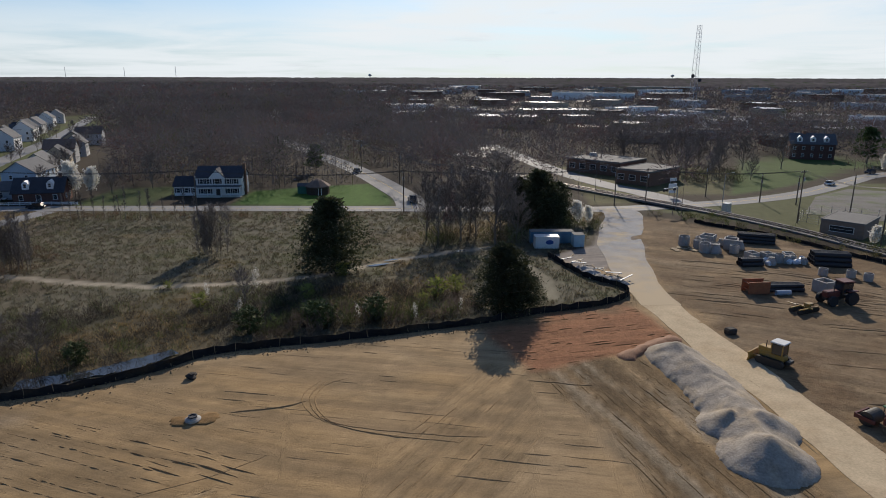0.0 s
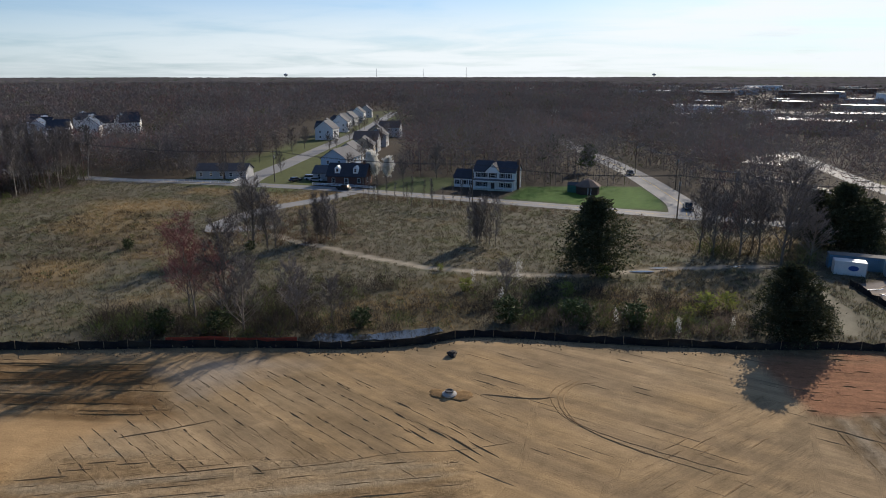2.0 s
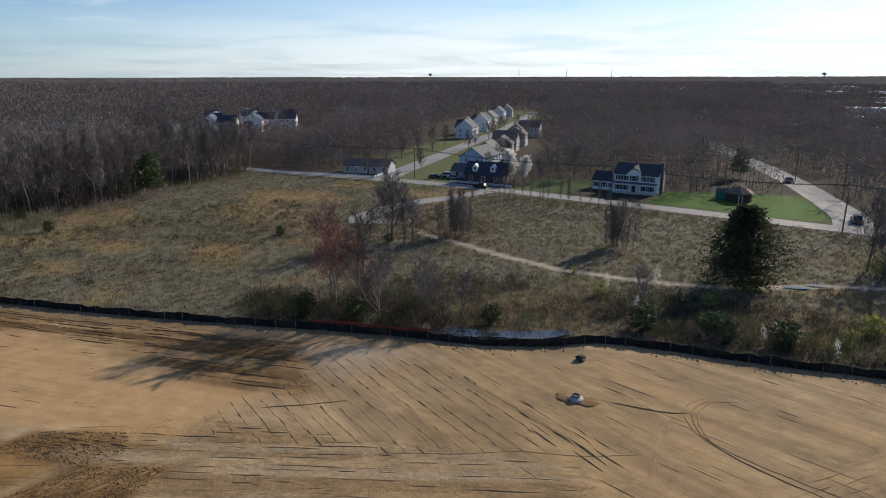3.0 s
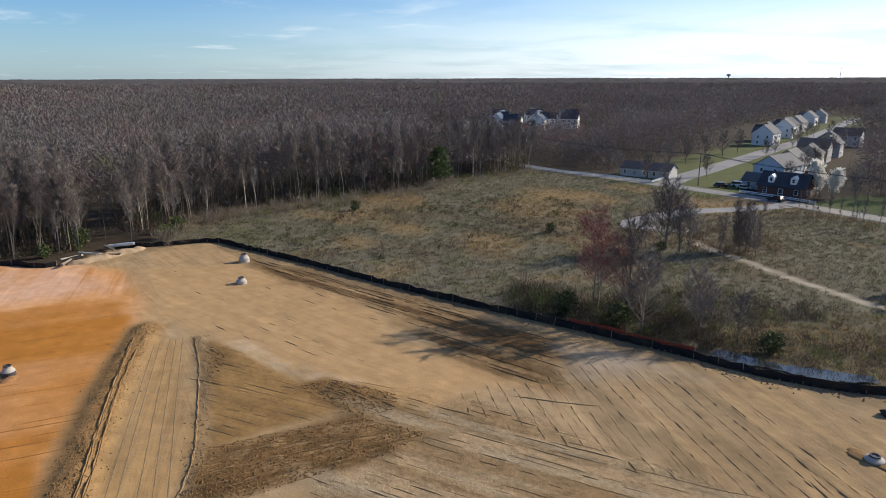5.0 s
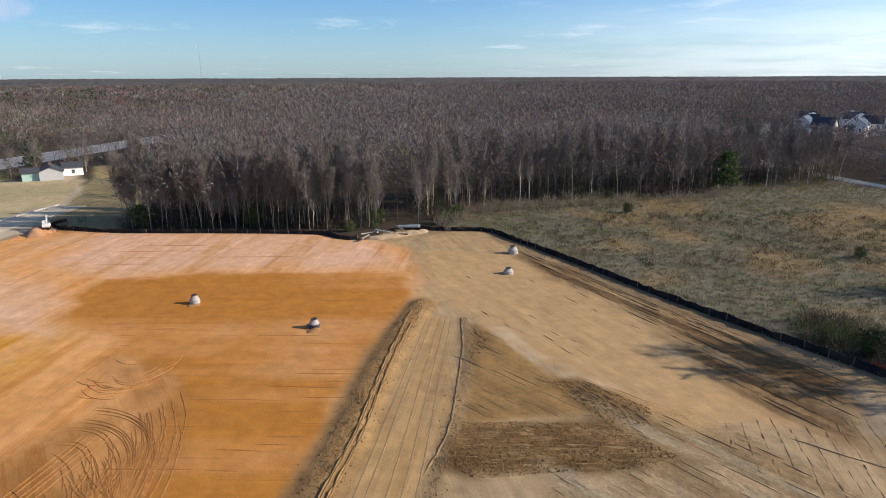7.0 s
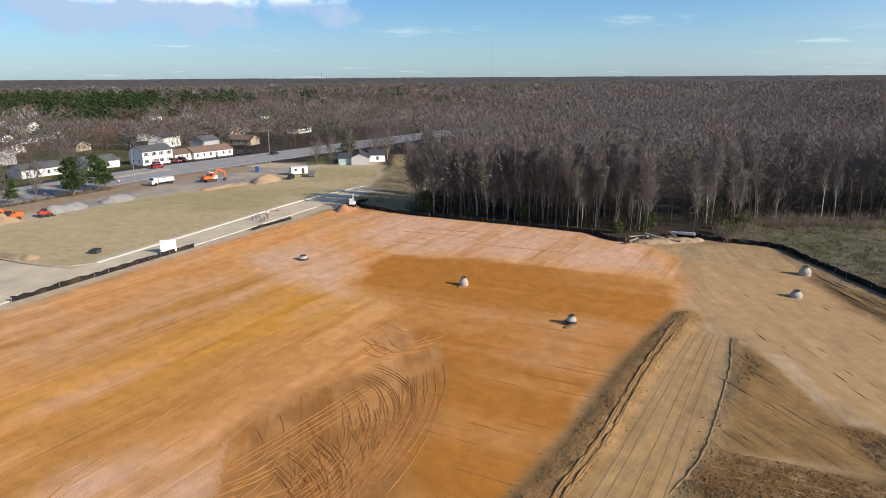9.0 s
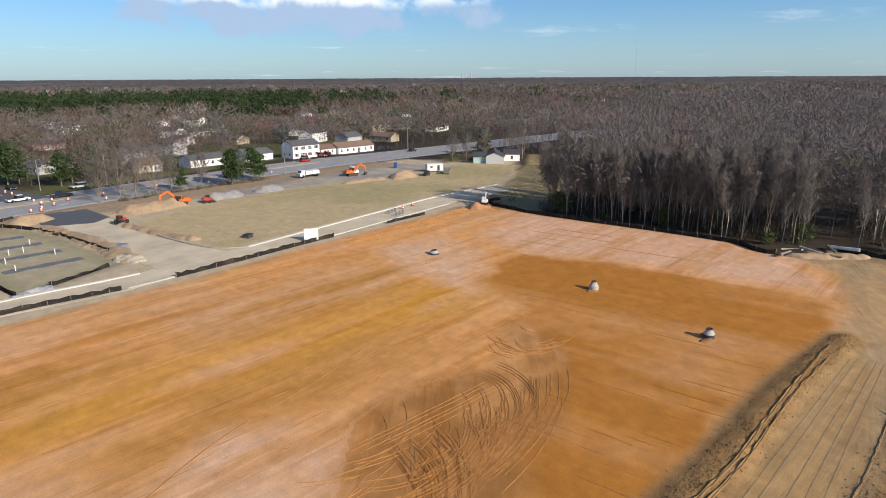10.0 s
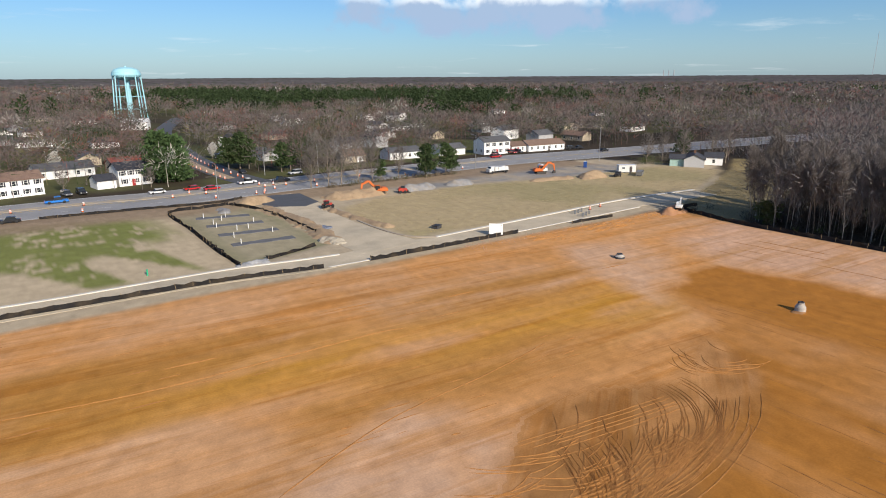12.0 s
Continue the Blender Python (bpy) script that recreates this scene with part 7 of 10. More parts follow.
C = np.repeat(np.array((0.042, 0.062, 0.028)) * (0.6 + 0.8 * rp.rand(n * per, 1)), 3, 0)
tagged(new("pine_belt", mesh_np("pine_belt", V, F, TINT, C)), "dark green belt of distant pines", "woods", kind="stuff")
# ---- houses ----
siding_white = mat("siding_white", (0.78, 0.77, 0.75), rough=0.6, var=0.10, scale=2.0, fine=0.25, rand=0.06)
siding_blue = mat("siding_pale_blue", (0.42, 0.50, 0.58), rough=0.6, var=0.10, scale=2.0, fine=0.25)
siding_grey = mat("siding_grey", (0.40, 0.40, 0.40), rough=0.6, var=0.12, scale=2.0, fine=0.25, rand=0.1)
siding_tan = mat("siding_tan", (0.45, 0.38, 0.28), rough=0.7, var=0.12, scale=2.0, fine=0.25, rand=0.1)
brick_red = mat("brick_red", (0.13, 0.065, 0.05), rough=0.85, var=0.3, scale=0.8, fine=0.12, bump=0.01)
brick_brown = mat("brick_brown", (0.17, 0.095, 0.065), rough=0.85, var=0.3, scale=0.8, fine=0.12, bump=0.01)
roof_dark = mat("shingle_dark", (0.05, 0.052, 0.062), rough=0.85, var=0.3, scale=1.2, fine=0.2, bump=0.02, rand=0.15)
roof_grey = mat("shingle_grey", (0.10, 0.10, 0.105), rough=0.85, var=0.25, scale=1.2, fine=0.2, bump=0.02, rand=0.15)
roof_brown = mat("shingle_brown", (0.18, 0.12, 0.09), rough=0.85, var=0.25, scale=1.2, fine=0.2, bump=0.02, rand=0.15)
roof_red = mat("shingle_red", (0.20, 0.06, 0.045), rough=0.85, var=0.25, scale=1.2, fine=0.2, bump=0.02)
roof_flat = mat("roof_flat_pale", (0.17, 0.163, 0.152), rough=0.9, var=0.2, scale=4, fine=0.5)
roof_white = mat("roof_membrane_white", (0.62, 0.63, 0.64), rough=0.55, var=0.15, scale=6, fine=0.8)
trim_white = mat("trim_white", (0.74, 0.74, 0.72), rough=0.5, var=0.08, scale=1)
shutter = mat("shutter_dark", (0.035, 0.04, 0.055), rough=0.6, var=0.15, scale=0.6)
pane_mat = glass("window_glass")
door_mat = mat("door_dark", (0.06, 0.05, 0.05), rough=0.5, var=0.15, scale=0.5)
door_red = mat("door_red", (0.30, 0.03, 0.03), rough=0.5, var=0.15, scale=0.5)


def window(root, x, z, w, h, y, face=1, shutters=False, axis="y"):
    """A window on a wall across y (front) or x (gable end): frame, with its pane."""
    m = pose(x, y, z) if axis == "y" else pose(y, x, z, 0, 0, 90)
    bm = B()
    for c, s in (((0, 0, h / 2), (w + 0.16, 0.10, 0.09)), ((0, 0, -h / 2), (w + 0.22, 0.14, 0.10)), ((-w / 2, 0, 0), (0.09, 0.10, h)), ((w / 2, 0, 0), (0.09, 0.10, h)), ((0, 0, 0), (w, 0.08, 0.05))):
        box(bm, c, s)
    fr = part("window", bm, trim_white, root, m=m)
    part("pane", box(B(), (0, 0, 0), (w, 0.05, h)), pane_mat, fr)
    if shutters:
        for sx in (-1, 1):
            part("shutter", box(B(), (sx * (w / 2 + 0.28), 0, 0), (0.38, 0.07, h), 0, 0.01), shutter, fr)


def gable_wall(bm, w, d, h, rise):
    """Walls of a block with gables at its x ends."""
    prism(bm, [(-d / 2, 0), (d / 2, 0), (d / 2, h), (0, h + rise), (-d / 2, h)], w, pose(0, 0, 0, 0, 0, 90))
    return bm


def gable_roof(bm, w, d, h, rise, over=0.4, t=0.16):
    """Two slopes with an overhang, ridge along x."""
    k = rise / (d / 2)
    e, z = d / 2 + over, h - over * k
    up = t * math.sqrt(1 + k * k)
    prism(bm, [(-e, z + 0.02), (0, h + rise + 0.02), (e, z + 0.02), (e, z + up), (0, h + rise + up), (-e, z + up)], w + 2 * over, pose(0, 0, 0, 0, 0, 90))
    return bm


def house(x, y, turn, w, d, h, rise, wall, roof, label, wins=(), gable_wins=0, door=None, chimney=None, group="", front_gable=None, z=0.0, shutters=False, garage=0.0):
    """A house whose front looks along -y before it is turned. wins: rows of (height, number); front_gable: (x, width, rise)."""
    root = thing("house", x, y, z, turn, label, "house", group)
    part("wall", gable_wall(B(), w, d, h, rise), wall, root)
    part("roof", gable_roof(B(), w, d, h, rise), roof, root)
    for zc, n in wins:
        for k in range(n):
            window(root, -w / 2 + w * (k + 0.5) / n, zc, 1.0, 1.35, -d / 2 - 0.02, shutters=shutters)
            window(root, -w / 2 + w * (k + 0.5) / n, zc, 1.0, 1.35, d / 2 + 0.02)
    for k in range(gable_wins):
        for sx in (-1, 1):
            window(root, 0.0 + (k % 2 * 2 - 1) * d * 0.22, 1.6 + 2.7 * (k // 2), 0.9, 1.2, sx * (w / 2 + 0.02), axis="x")
    if door is not None:
        dr = part("door", box(B(), (door, -d / 2 - 0.03, 1.05), (1.05, 0.08, 2.1), 0, 0.01), door_red if door < 0 else door_mat, root)
        part("door_frame", box(box(B(), (door - 0.6, -d / 2 - 0.03, 1.1), (0.12, 0.12, 2.2)), (door + 0.6, -d / 2 - 0.03, 1.1), (0.12, 0.12, 2.2)), trim_white, dr)
    if garage:
        part("garage_door", box(B(), (garage, -d / 2 - 0.03, 1.1), (2.6, 0.08, 2.2), 0, 0.01), trim_white, root)
    if chimney:
        cx, cy, ch, cw = chimney
        part("chimney", box(box(B(), (cx, cy, ch / 2), (cw, cw, ch)), (cx, cy, ch + 0.06), (cw + 0.14, cw + 0.14, 0.12)), brick_brown, root)
    if front_gable:
        gx0, gw, gr = front_gable
        part("front_gable", prism(B(), [(-gw / 2, h - 0.3), (gw / 2, h - 0.3), (gw / 2, h), (0, h + gr), (-gw / 2, h)], d * 0.55, pose(gx0, -d * 0.27 - 0.12, 0)), wall, root)
        k = gr / (gw / 2)
        e = gw / 2 + 0.3
        part("gable_roof", prism(B(), [(-e, h - 0.3 * k + 0.02), (0, h + gr + 0.02), (e, h - 0.3 * k + 0.02), (e, h - 0.3 * k + 0.2), (0, h + gr + 0.22), (-e, h - 0.3 * k + 0.2)], d * 0.55 + 0.3, pose(gx0, -d * 0.27 - 0.25, 0)), roof, root)
        window(root, gx0, h - 1.15, 1.5, 1.4, -d / 2 - 0.16, shutters=True)
    return root


# the white house on the two-lane road
WH = house(-64.8, 187.6, 4, 12.8, 8.6, 5.5, 2.6, siding_white, roof_dark, "white two-storey house with dark blue roof and gable", gable_wins=4, chimney=(6.7, -1.0, 9.0, 0.8), front_gable=(-0.4, 4.4, 2.3))
for zc in (1.5, 4.3):
    for xx in (-4.9, -3.0, 2.6, 4.6):
        window(WH, xx, zc, 0.9, 1.35, -4.32, shutters=True)
part("door", box(B(), (-0.4, -4.33, 1.05), (1.1, 0.08, 2.1), 0, 0.02), door_mat, WH)
part("porch_roof", prism(B(), [(-1.3, 2.75), (1.1, 3.15), (1.1, 3.3), (-1.35, 2.9)], 12.8, pose(0, -5.0, 0, 0, 0, 90)), roof_grey, WH)
part("fascia", box(B(), (0, -6.38, 2.78), (12.9, 0.08, 0.3)), trim_white, WH)
for xx in (-6.0, -3, 0.9, 3.5, 6.0):
    part("porch_post", box(B(), (xx, -6.0, 1.4), (0.16, 0.16, 2.8), 0, 0.02), trim_white, WH)
part("porch_floor", box(B(), (0, -5.3, 0.15), (12.6, 2.0, 0.3), 0, 0.03), concrete, WH)
part("step", box(B(), (-0.4, -6.5, 0.08), (1.8, 0.5, 0.16), 0, 0.02), concrete, WH)
house(-74.6, 187.6, 4, 7.0, 7.0, 2.9, 2.2, siding_white, roof_dark, "white single-storey wing with a dark roof", wins=((1.55, 3),), gable_wins=1, shutters=True)
# the brick cape with dormers, and its neighbours up the street
CAPE = house(-111.0, 176.0, 14, 12.5, 8.0, 3.0, 3.4, brick_red, roof_dark, "small dark brick house with two white dormers", wins=((1.6, 3),), gable_wins=2, door=0.1, chimney=(5.0, 0, 7.4, 0.7))
for xx in (-3.0, 3.0):
    part("dormer", prism(B(), [(-0.8, 3.6), (0.8, 3.6), (0.8, 5.3), (0, 6.1), (-0.8, 5.3)], 2.6, pose(xx, -2.1, 0)), siding_white, CAPE)
    window(CAPE, xx, 4.7, 0.75, 1.1, -3.43)
house(-122, 180.5, 14, 8.5, 7.0, 2.6, 2.0, siding_grey, roof_grey, "grey garage beside the brick house", wins=((1.5, 2),))
house(-127.6, 197, 100, 14, 9.6, 5.6, 3.2, siding_blue, roof_grey, "pale blue house with grey gable roof", wins=((1.6, 4), (4.3, 4)), gable_wins=4)
rh = np.random.RandomState(61)
for k, (hx, hy) in enumerate(((-138.5, 221), (-145.5, 240), (-153, 260), (-161, 281), (-170, 304), (-180, 330))):
    house(hx + 1.5 * rh.normal(), hy + rh.normal(), 110 + 6 * rh.normal() + 90 * (k in (2, 5)), 10 + 2 * rh.rand(), 9, 5.0 + rh.rand(), 3.2, (siding_grey, siding_tan, siding_grey)[k % 3], (roof_grey, roof_dark, roof_brown)[k % 3], "grey-roofed two-storey house on the street", wins=((1.6, 3), (4.2, 3)), gable_wins=2, group="houses on the street", garage=3.5)
for k, (hx, hy) in enumerate(((-203, 300), (-213, 322), (-223, 345), (-234, 369), (-245, 394), (-257, 420), (-270, 450), (-284, 480))):
    house(hx + 2 * rh.normal(), hy + rh.normal(), -70 + 8 * rh.normal(), 9 + 3 * rh.rand(), 10, 5.6 + rh.rand(), 4.0, (siding_white, siding_grey, siding_white)[k % 3], roof_dark if k % 2 else roof_grey, "white two-storey house with steep gables", wins=((1.6, 3), (4.4, 3)), gable_wins=4, group="houses across the street",
          front_gable=(2.0, 4.5, 2.6), garage=-2.5)
house(-157.5, 170.5, 22, 17, 8, 2.8, 1.9, siding_grey, roof_dark, "grey ranch house behind a low white fence", wins=((1.5, 5),), door=1.0)
for k, (hx, hy) in enumerate(ESTATE):
    house(hx, hy, 40 + 90 * (k % 2), 11, 9, 6.8, 4.0, siding_white, (roof_dark, mat("roof_blue_grey", (0.08, 0.11, 0.16), var=0.2, scale=2))[k % 2],
          "tall white house of a far estate", wins=((1.8, 3), (5.0, 3)), gable_wins=4, group="houses of the far estate")
# south of the highway
TWO = house(-206.5, -194, 168, 13.5, 8.5, 5.4, 1.9, siding_white, roof_grey, "white two-storey house facing the highway", wins=((1.5, 4), (4.2, 4)), gable_wins=2, door=-0.2, shutters=True)
house(-218.5, -191.5, 168, 8, 7, 2.8, 1.6, siding_white, roof_brown, "white wing of the roadside house", wins=((1.5, 2),), door=-0.5)
house(-232.5, -187.5, 166, 20, 8.5, 2.8, 1.9, siding_white, roof_brown, "long white ranch house with tan roof", wins=((1.5, 6),), door=1.2, chimney=(8, 0, 5.6, 0.7))
house(-167.5, -209, 172, 15, 8.5, 2.9, 1.7, siding_white, roof_grey, "white ranch house behind roadside pines", wins=((1.5, 4),))
house(-190, -205, 170, 13, 9, 2.8, 1.8, siding_white, roof_grey, "white ranch house with dark windows", wins=((1.5, 4),), garage=4)
house(-146, -214, 174, 9, 8, 2.8, 2.2, siding_tan, roof_brown, "tan bungalow with a white garage door", wins=((1.5, 2),), garage=2.0)
house(-33, -219, 186, 12, 8, 4.9, 1.8, siding_white, roof_brown, "white two-storey house beside blue cars", wins=((1.4, 4), (3.9, 4)), shutters=True)
house(-64, -217.5, 182, 10, 8, 5.2, 1.9, siding_white, roof_dark, "white two-storey house with black shutters", wins=((1.5, 3), (4.1, 4)), shutters=True, door=-0.6)
house(-55.3, -216, 182, 5.5, 7, 2.6, 1.5, siding_white, roof_dark, "white garage wing beside the house", garage=0.2)
house(-52, -251, 185, 18, 9, 2.9, 2.0, siding_white, roof_grey, "low white house with grey roof", wins=((1.5, 5),), garage=-5)
house(-73, -249, 180, 13, 9, 3.0, 2.2, siding_tan, roof_red, "bungalow with a dark red roof", wins=((1.5, 4),))
house(-140, -450, 150, 16, 10, 5.0, 2.0, siding_white, roof_white, "white house with a pale roof", wins=((1.5, 4),))
HB = house(-231, -113.5, 206, 12, 7, 2.9, 1.5, siding_grey, roof_dark, "low dark-roofed house at the wood's edge", wins=((1.5, 3),), chimney=(1, 0, 5.4, 0.8))
house(-238.4, -109.6, 296, 6.2, 5.0, 3.0, 1.5, siding_white, roof_dark, "white gabled end of the old house", wins=((1.5, 1),), gable_wins=1)
house(-226.2, -117.8, 296, 5, 4.2, 2.8, 1.3, mat("siding_mint", (0.35, 0.50, 0.45), var=0.1, scale=1), roof_dark, "mint-green gabled porch of the old house", gable_wins=1)
for hx, hy in SUBURB:
    house(hx, hy, 90 * rh.randint(4) + 10 * rh.normal(), 10 + 6 * rh.rand(), 8, (2.8, 2.8, 5.2)[rh.randint(3)], 1.9, (siding_white, siding_white, siding_tan, siding_grey)[rh.randint(4)],
          (roof_grey, roof_brown, roof_dark, roof_grey)[rh.randint(4)], "small suburban house among leafless trees", wins=((1.5, 3),), group="suburban houses")


# ---- flat-roofed buildings ----
def block(x, y, turn, w, d, h, wall, roof, label, bays=0, name="building", parapet=0.5, group=""):
    root = thing(name, x, y, 0, turn, label, "building", group)
    part("wall", box(B(), (0, 0, h / 2), (w, d, h), 0, 0.05), wall, root)
    bm = B()
    for c, s in (((0, -d / 2, h), (w + 0.3, 0.35, parapet)), ((0, d / 2, h), (w + 0.3, 0.35, parapet)), ((-w / 2, 0, h), (0.35, d - 0.4, parapet)), ((w / 2, 0, h), (0.35, d - 0.4, parapet))):
        box(bm, c, s)
    part("parapet", bm, trim_white if wall is siding_white else roof_flat, root)
    part("roof", box(B(), (0, 0, h + 0.06), (w - 0.5, d - 0.5, 0.12)), roof, root)
    for k in range(bays):
        window(root, -w / 2 + w * (k + 0.5) / bays, h * 0.5, w / bays * 0.55, h * 0.38, -d / 2 - 0.02)
    for k in range(max(0, int(w // 14))):
        part("roof_unit", box(B(), (-w / 3 + k * 11, d * 0.12, h + 0.75), (2.2, 1.8, 1.3), 0, 0.1), siding_grey, root)
    return root


block(60, 236, -46, 22, 18, 4.8, brick_brown, roof_flat, "low brown brick school with a flat roof", 5, "school_building")
block(68, 212.4, -46, 12.2, 20, 4.6, brick_brown, roof_flat, "low brick school wing", 3, "school_building")
block(90.7, 139.8, -46, 8.4, 12, 3.4, mat("block_tan", (0.24, 0.17, 0.13), var=0.2, scale=1), roof_flat, "small brown utility building with pale roof", 1, "utility_building", 0.3)
block(108, 143, -44, 6, 3, 2.6, siding_white, roof_flat, "white equipment cabinet in the fenced lot", 0, "equipment_cabinet", 0.15)
BR = house(157, 277, -18, 17, 11, 6.6, 3.8, brick_red, roof_grey, "two-storey red brick hall with grey roof", wins=((1.8, 5), (4.8, 5)), gable_wins=4, chimney=(-3, 0, 11.4, 1.2))
for xx in (-5, 0, 5):
    part("dormer", prism(B(), [(-1.0, 7.2), (1.0, 7.2), (1.0, 8.8), (0, 9.8), (-1.0, 8.8)], 3.2, pose(xx, -3.1, 0)), siding_white, BR)
    window(BR, xx, 8.2, 0.9, 1.1, -4.73)
blue_metal = mat("roof_metal_blue", (0.04, 0.10, 0.30), rough=0.45, var=0.15, scale=3, metal=0.2)
rtw = np.random.RandomState(23)
TOWN = [(158, 492, 44, 26, 6, blue_metal, 5), (110, 352, 26, 16, 5, roof_flat, -10), (150, 372, 24, 14, 5, roof_flat, -12), (180, 330, 30, 18, 5, roof_flat, 6), (205, 470, 34, 24, 6, roof_flat, 0), (96, 560, 60, 26, 7, roof_white, 3)]
while len(TOWN) < 78:
    a, r = radians(-8.5 + 42 * rtw.rand()), 440 + 1250 * rtw.rand() ** 1.25
    bx, by = r * math.sin(a), r * math.cos(a)
    size = 0.7 + r / 900
    if all(math.hypot(bx - q[0], by - q[1]) > 34 * size for q in TOWN):
        TOWN.append((bx, by, (14 + 26 * rtw.rand() ** 2) * size, (12 + 12 * rtw.rand()) * size, 4.5 + 3.5 * rtw.rand() + (r > 980) * 4, (roof_white, roof_flat, roof_grey, roof_white, roof_dark)[rtw.randint(5)], rtw.normal() * 25))
for k, (bx, by, w, d, h, rf, turn) in enumerate(TOWN):
    r = math.hypot(bx, by)
    SHOP = block(bx, by, turn, w, d, h, (siding_white, siding_tan, siding_grey, brick_brown)[k % 4], rf, "flat-roofed shop building with a wide roof", max(3, int(w // 9)) if r < 600 else 0, "shop_building", 0.6, "shops in the town")
    SHOP.location.z = float(far_rise(np.array(r)))
lot = mat("parking_lot_pale", (0.20, 0.20, 0.20), rough=0.55, var=0.3, scale=9, fine=1.2, spec=0.5, dirt=(0.10, 0.10, 0.095))
gravel_lot = mat("gravel_lot", (0.15, 0.14, 0.125), rough=0.95, var=0.35, scale=5, fine=0.4, bump=0.02, dirt=(0.10, 0.12, 0.05))
for k, (cx, cy, w, d, tn) in enumerate(((205, 432, 80, 34, 8), (118, 462, 46, 24, -6), (128, 602, 70, 18, 4), (40, 705, 70, 22, -8), (262, 702, 80, 24, 6), (36, 612, 40, 24, 10), (16, 300, 14, 40, -14), (70, 522, 110, 12, 3), (170, 560, 60, 16, -4), (250, 500, 60, 22, 10), (145, 616, 76, 84, 4), (-38, 514, 72, 7, -5), (305, 440, 100, 54, 5), (20, 1075, 130, 34, 0), (130, 1020, 100, 30, 4), (-20, 985, 80, 24, -6), (240, 960, 90, 30, 8), (80, 900, 90, 22, 3), (330, 620, 70, 40, 6))):
    c, s = math.cos(radians(tn)), math.sin(radians(tn))
    slab_poly("parking_lot", [(cx + c * a * w / 2 - s * b * d / 2, cy + s * a * w / 2 + c * b * d / 2) for a, b in ((-1, -1), (1, -1), (1, 1), (-1, 1))], 0.05 + 0.004 * k + float(far_rise(np.array(math.hypot(cx, cy)))), lot, "pale sunlit parking lot among shops", "parking lot")
slab_poly("gravel_lot", [(92, 160), (108, 184), (126, 198), (150, 186), (140, 158), (112, 148)], 0.05, gravel_lot, "dark weedy gravel lot beside the railway", "yard")
HUT = thing("gazebo", -37, 188, 0, 20, "dark brown octagonal garden hut with a shingled roof", "hut")
part("wall", lathe(B(), [(3.4, 0), (3.4, 2.3)], 8), mat("hut_timber", (0.075, 0.045, 0.035), var=0.25, scale=0.6), HUT)
part("roof", lathe(B(), [(3.9, 2.25), (3.8, 2.5), (1.4, 4.0), (0.2, 4.5)], 8), roof_brown, HUT)
part("door", box(B(), (0, -3.2, 1.0), (1.0, 0.12, 2.0), 0, 0.02), trim_white, HUT)
for x, y, tn, w, d, h, label in ((-41.5, 189, 0, 3, 2.4, 2.2, "small green garden shed"),):
    SH = thing("shed", x, y, 0, tn, label + " with a pitched roof", "shed")
    part("wall", gable_wall(B(), w, d, h, 0.7), mat("shed_green", (0.06, 0.16, 0.12), var=0.2, scale=0.5), SH)
    part("roof", gable_roof(B(), w, d, h, 0.7, 0.15, 0.08), roof_grey, SH)

# low white fences by the corner
for k, (line, h) in enumerate((([(-195, 148.5), (-178, 151), (-162, 156.5), (-146, 160)], 0.9), ([(-146, 160), (-149.5, 170), (-152, 178)], 0.9), ([(-120, 168), (-108, 169.5), (-98, 169.5)], 0.9))):
    fen = thing("picket_fence", 0, 0, label="low white fence beside the road", category="fence")
    P = smooth_line(line, 2.4)
    for off in (0.35, 0.75):
        part("rail", ribbon(B(), P, 0.07, off + 0.12, 0.22), trim_white, fen)
    post = None
    for p in P:
        m = pose(p.x, p.y, h / 2)
        post = part("post", box(B(), (0, 0, 0), (0.12, 0.12, h + 0.1)), trim_white, fen, m=m) if post is None else again(post, m, fen)

# ---- tower, masts, poles and wires ----
tower_blue = mat("water_tower_blue", (0.32, 0.60, 0.68), rough=0.5, var=0.12, scale=4, fine=0.6)
WT = thing("water_tower", -176, -573, 0, 20, "pale blue water tower on braced legs", "water tower")
part("tank", lathe(B(), [(1.4, 30.5), (6.5, 31.6), (10.0, 33.4), (11.0, 35.4), (10.8, 37.2), (9.0, 39.4), (5.5, 40.8), (1.2, 41.4), (0.6, 42.2)], 32), tower_blue, WT)
part("riser", tube(B(), (0, 0, 0), (0, 0, 31), 1.3, 1.3, 14), tower_blue, WT)
part("balcony", lathe(B(), [(11.3, 34.6), (11.3, 35.6), (11.0, 35.6), (11.0, 34.6)], 32), tower_blue, WT)
for k in range(8):
    a = k * math.pi / 4
    part("leg", tube(B(), (12.4 * math.cos(a), 12.4 * math.sin(a), 0), (10.4 * math.cos(a), 10.4 * math.sin(a), 35.0), 0.5, 0.5, 8), tower_blue, WT)
    b = a + math.pi / 4
    for z0 in (8, 18, 27):
        r0 = 12.4 - 2.0 * z0 / 35
        part("strut", tube(B(), (r0 * math.cos(a), r0 * math.sin(a), z0), (r0 * math.cos(b), r0 * math.sin(b), z0), 0.16, 0.16, 5), tower_blue, WT)
mast_steel = mat("mast_steel", (0.42, 0.42, 0.43), rough=0.5, metal=0.3, var=0.15, scale=2)
MAST = thing("radio_mast", 196, 518, 0, 15, "tall slender lattice radio mast with dishes", "mast")
legs = [(2.4 * math.cos(k * 2.094), 2.4 * math.sin(k * 2.094)) for k in range(3)]
for lx, ly in legs:
    part("leg", tube(B(), (lx * 1.5, ly * 1.5, 0), (lx * 0.8, ly * 0.8, 72), 0.16, 0.12, 5), mast_steel, MAST)
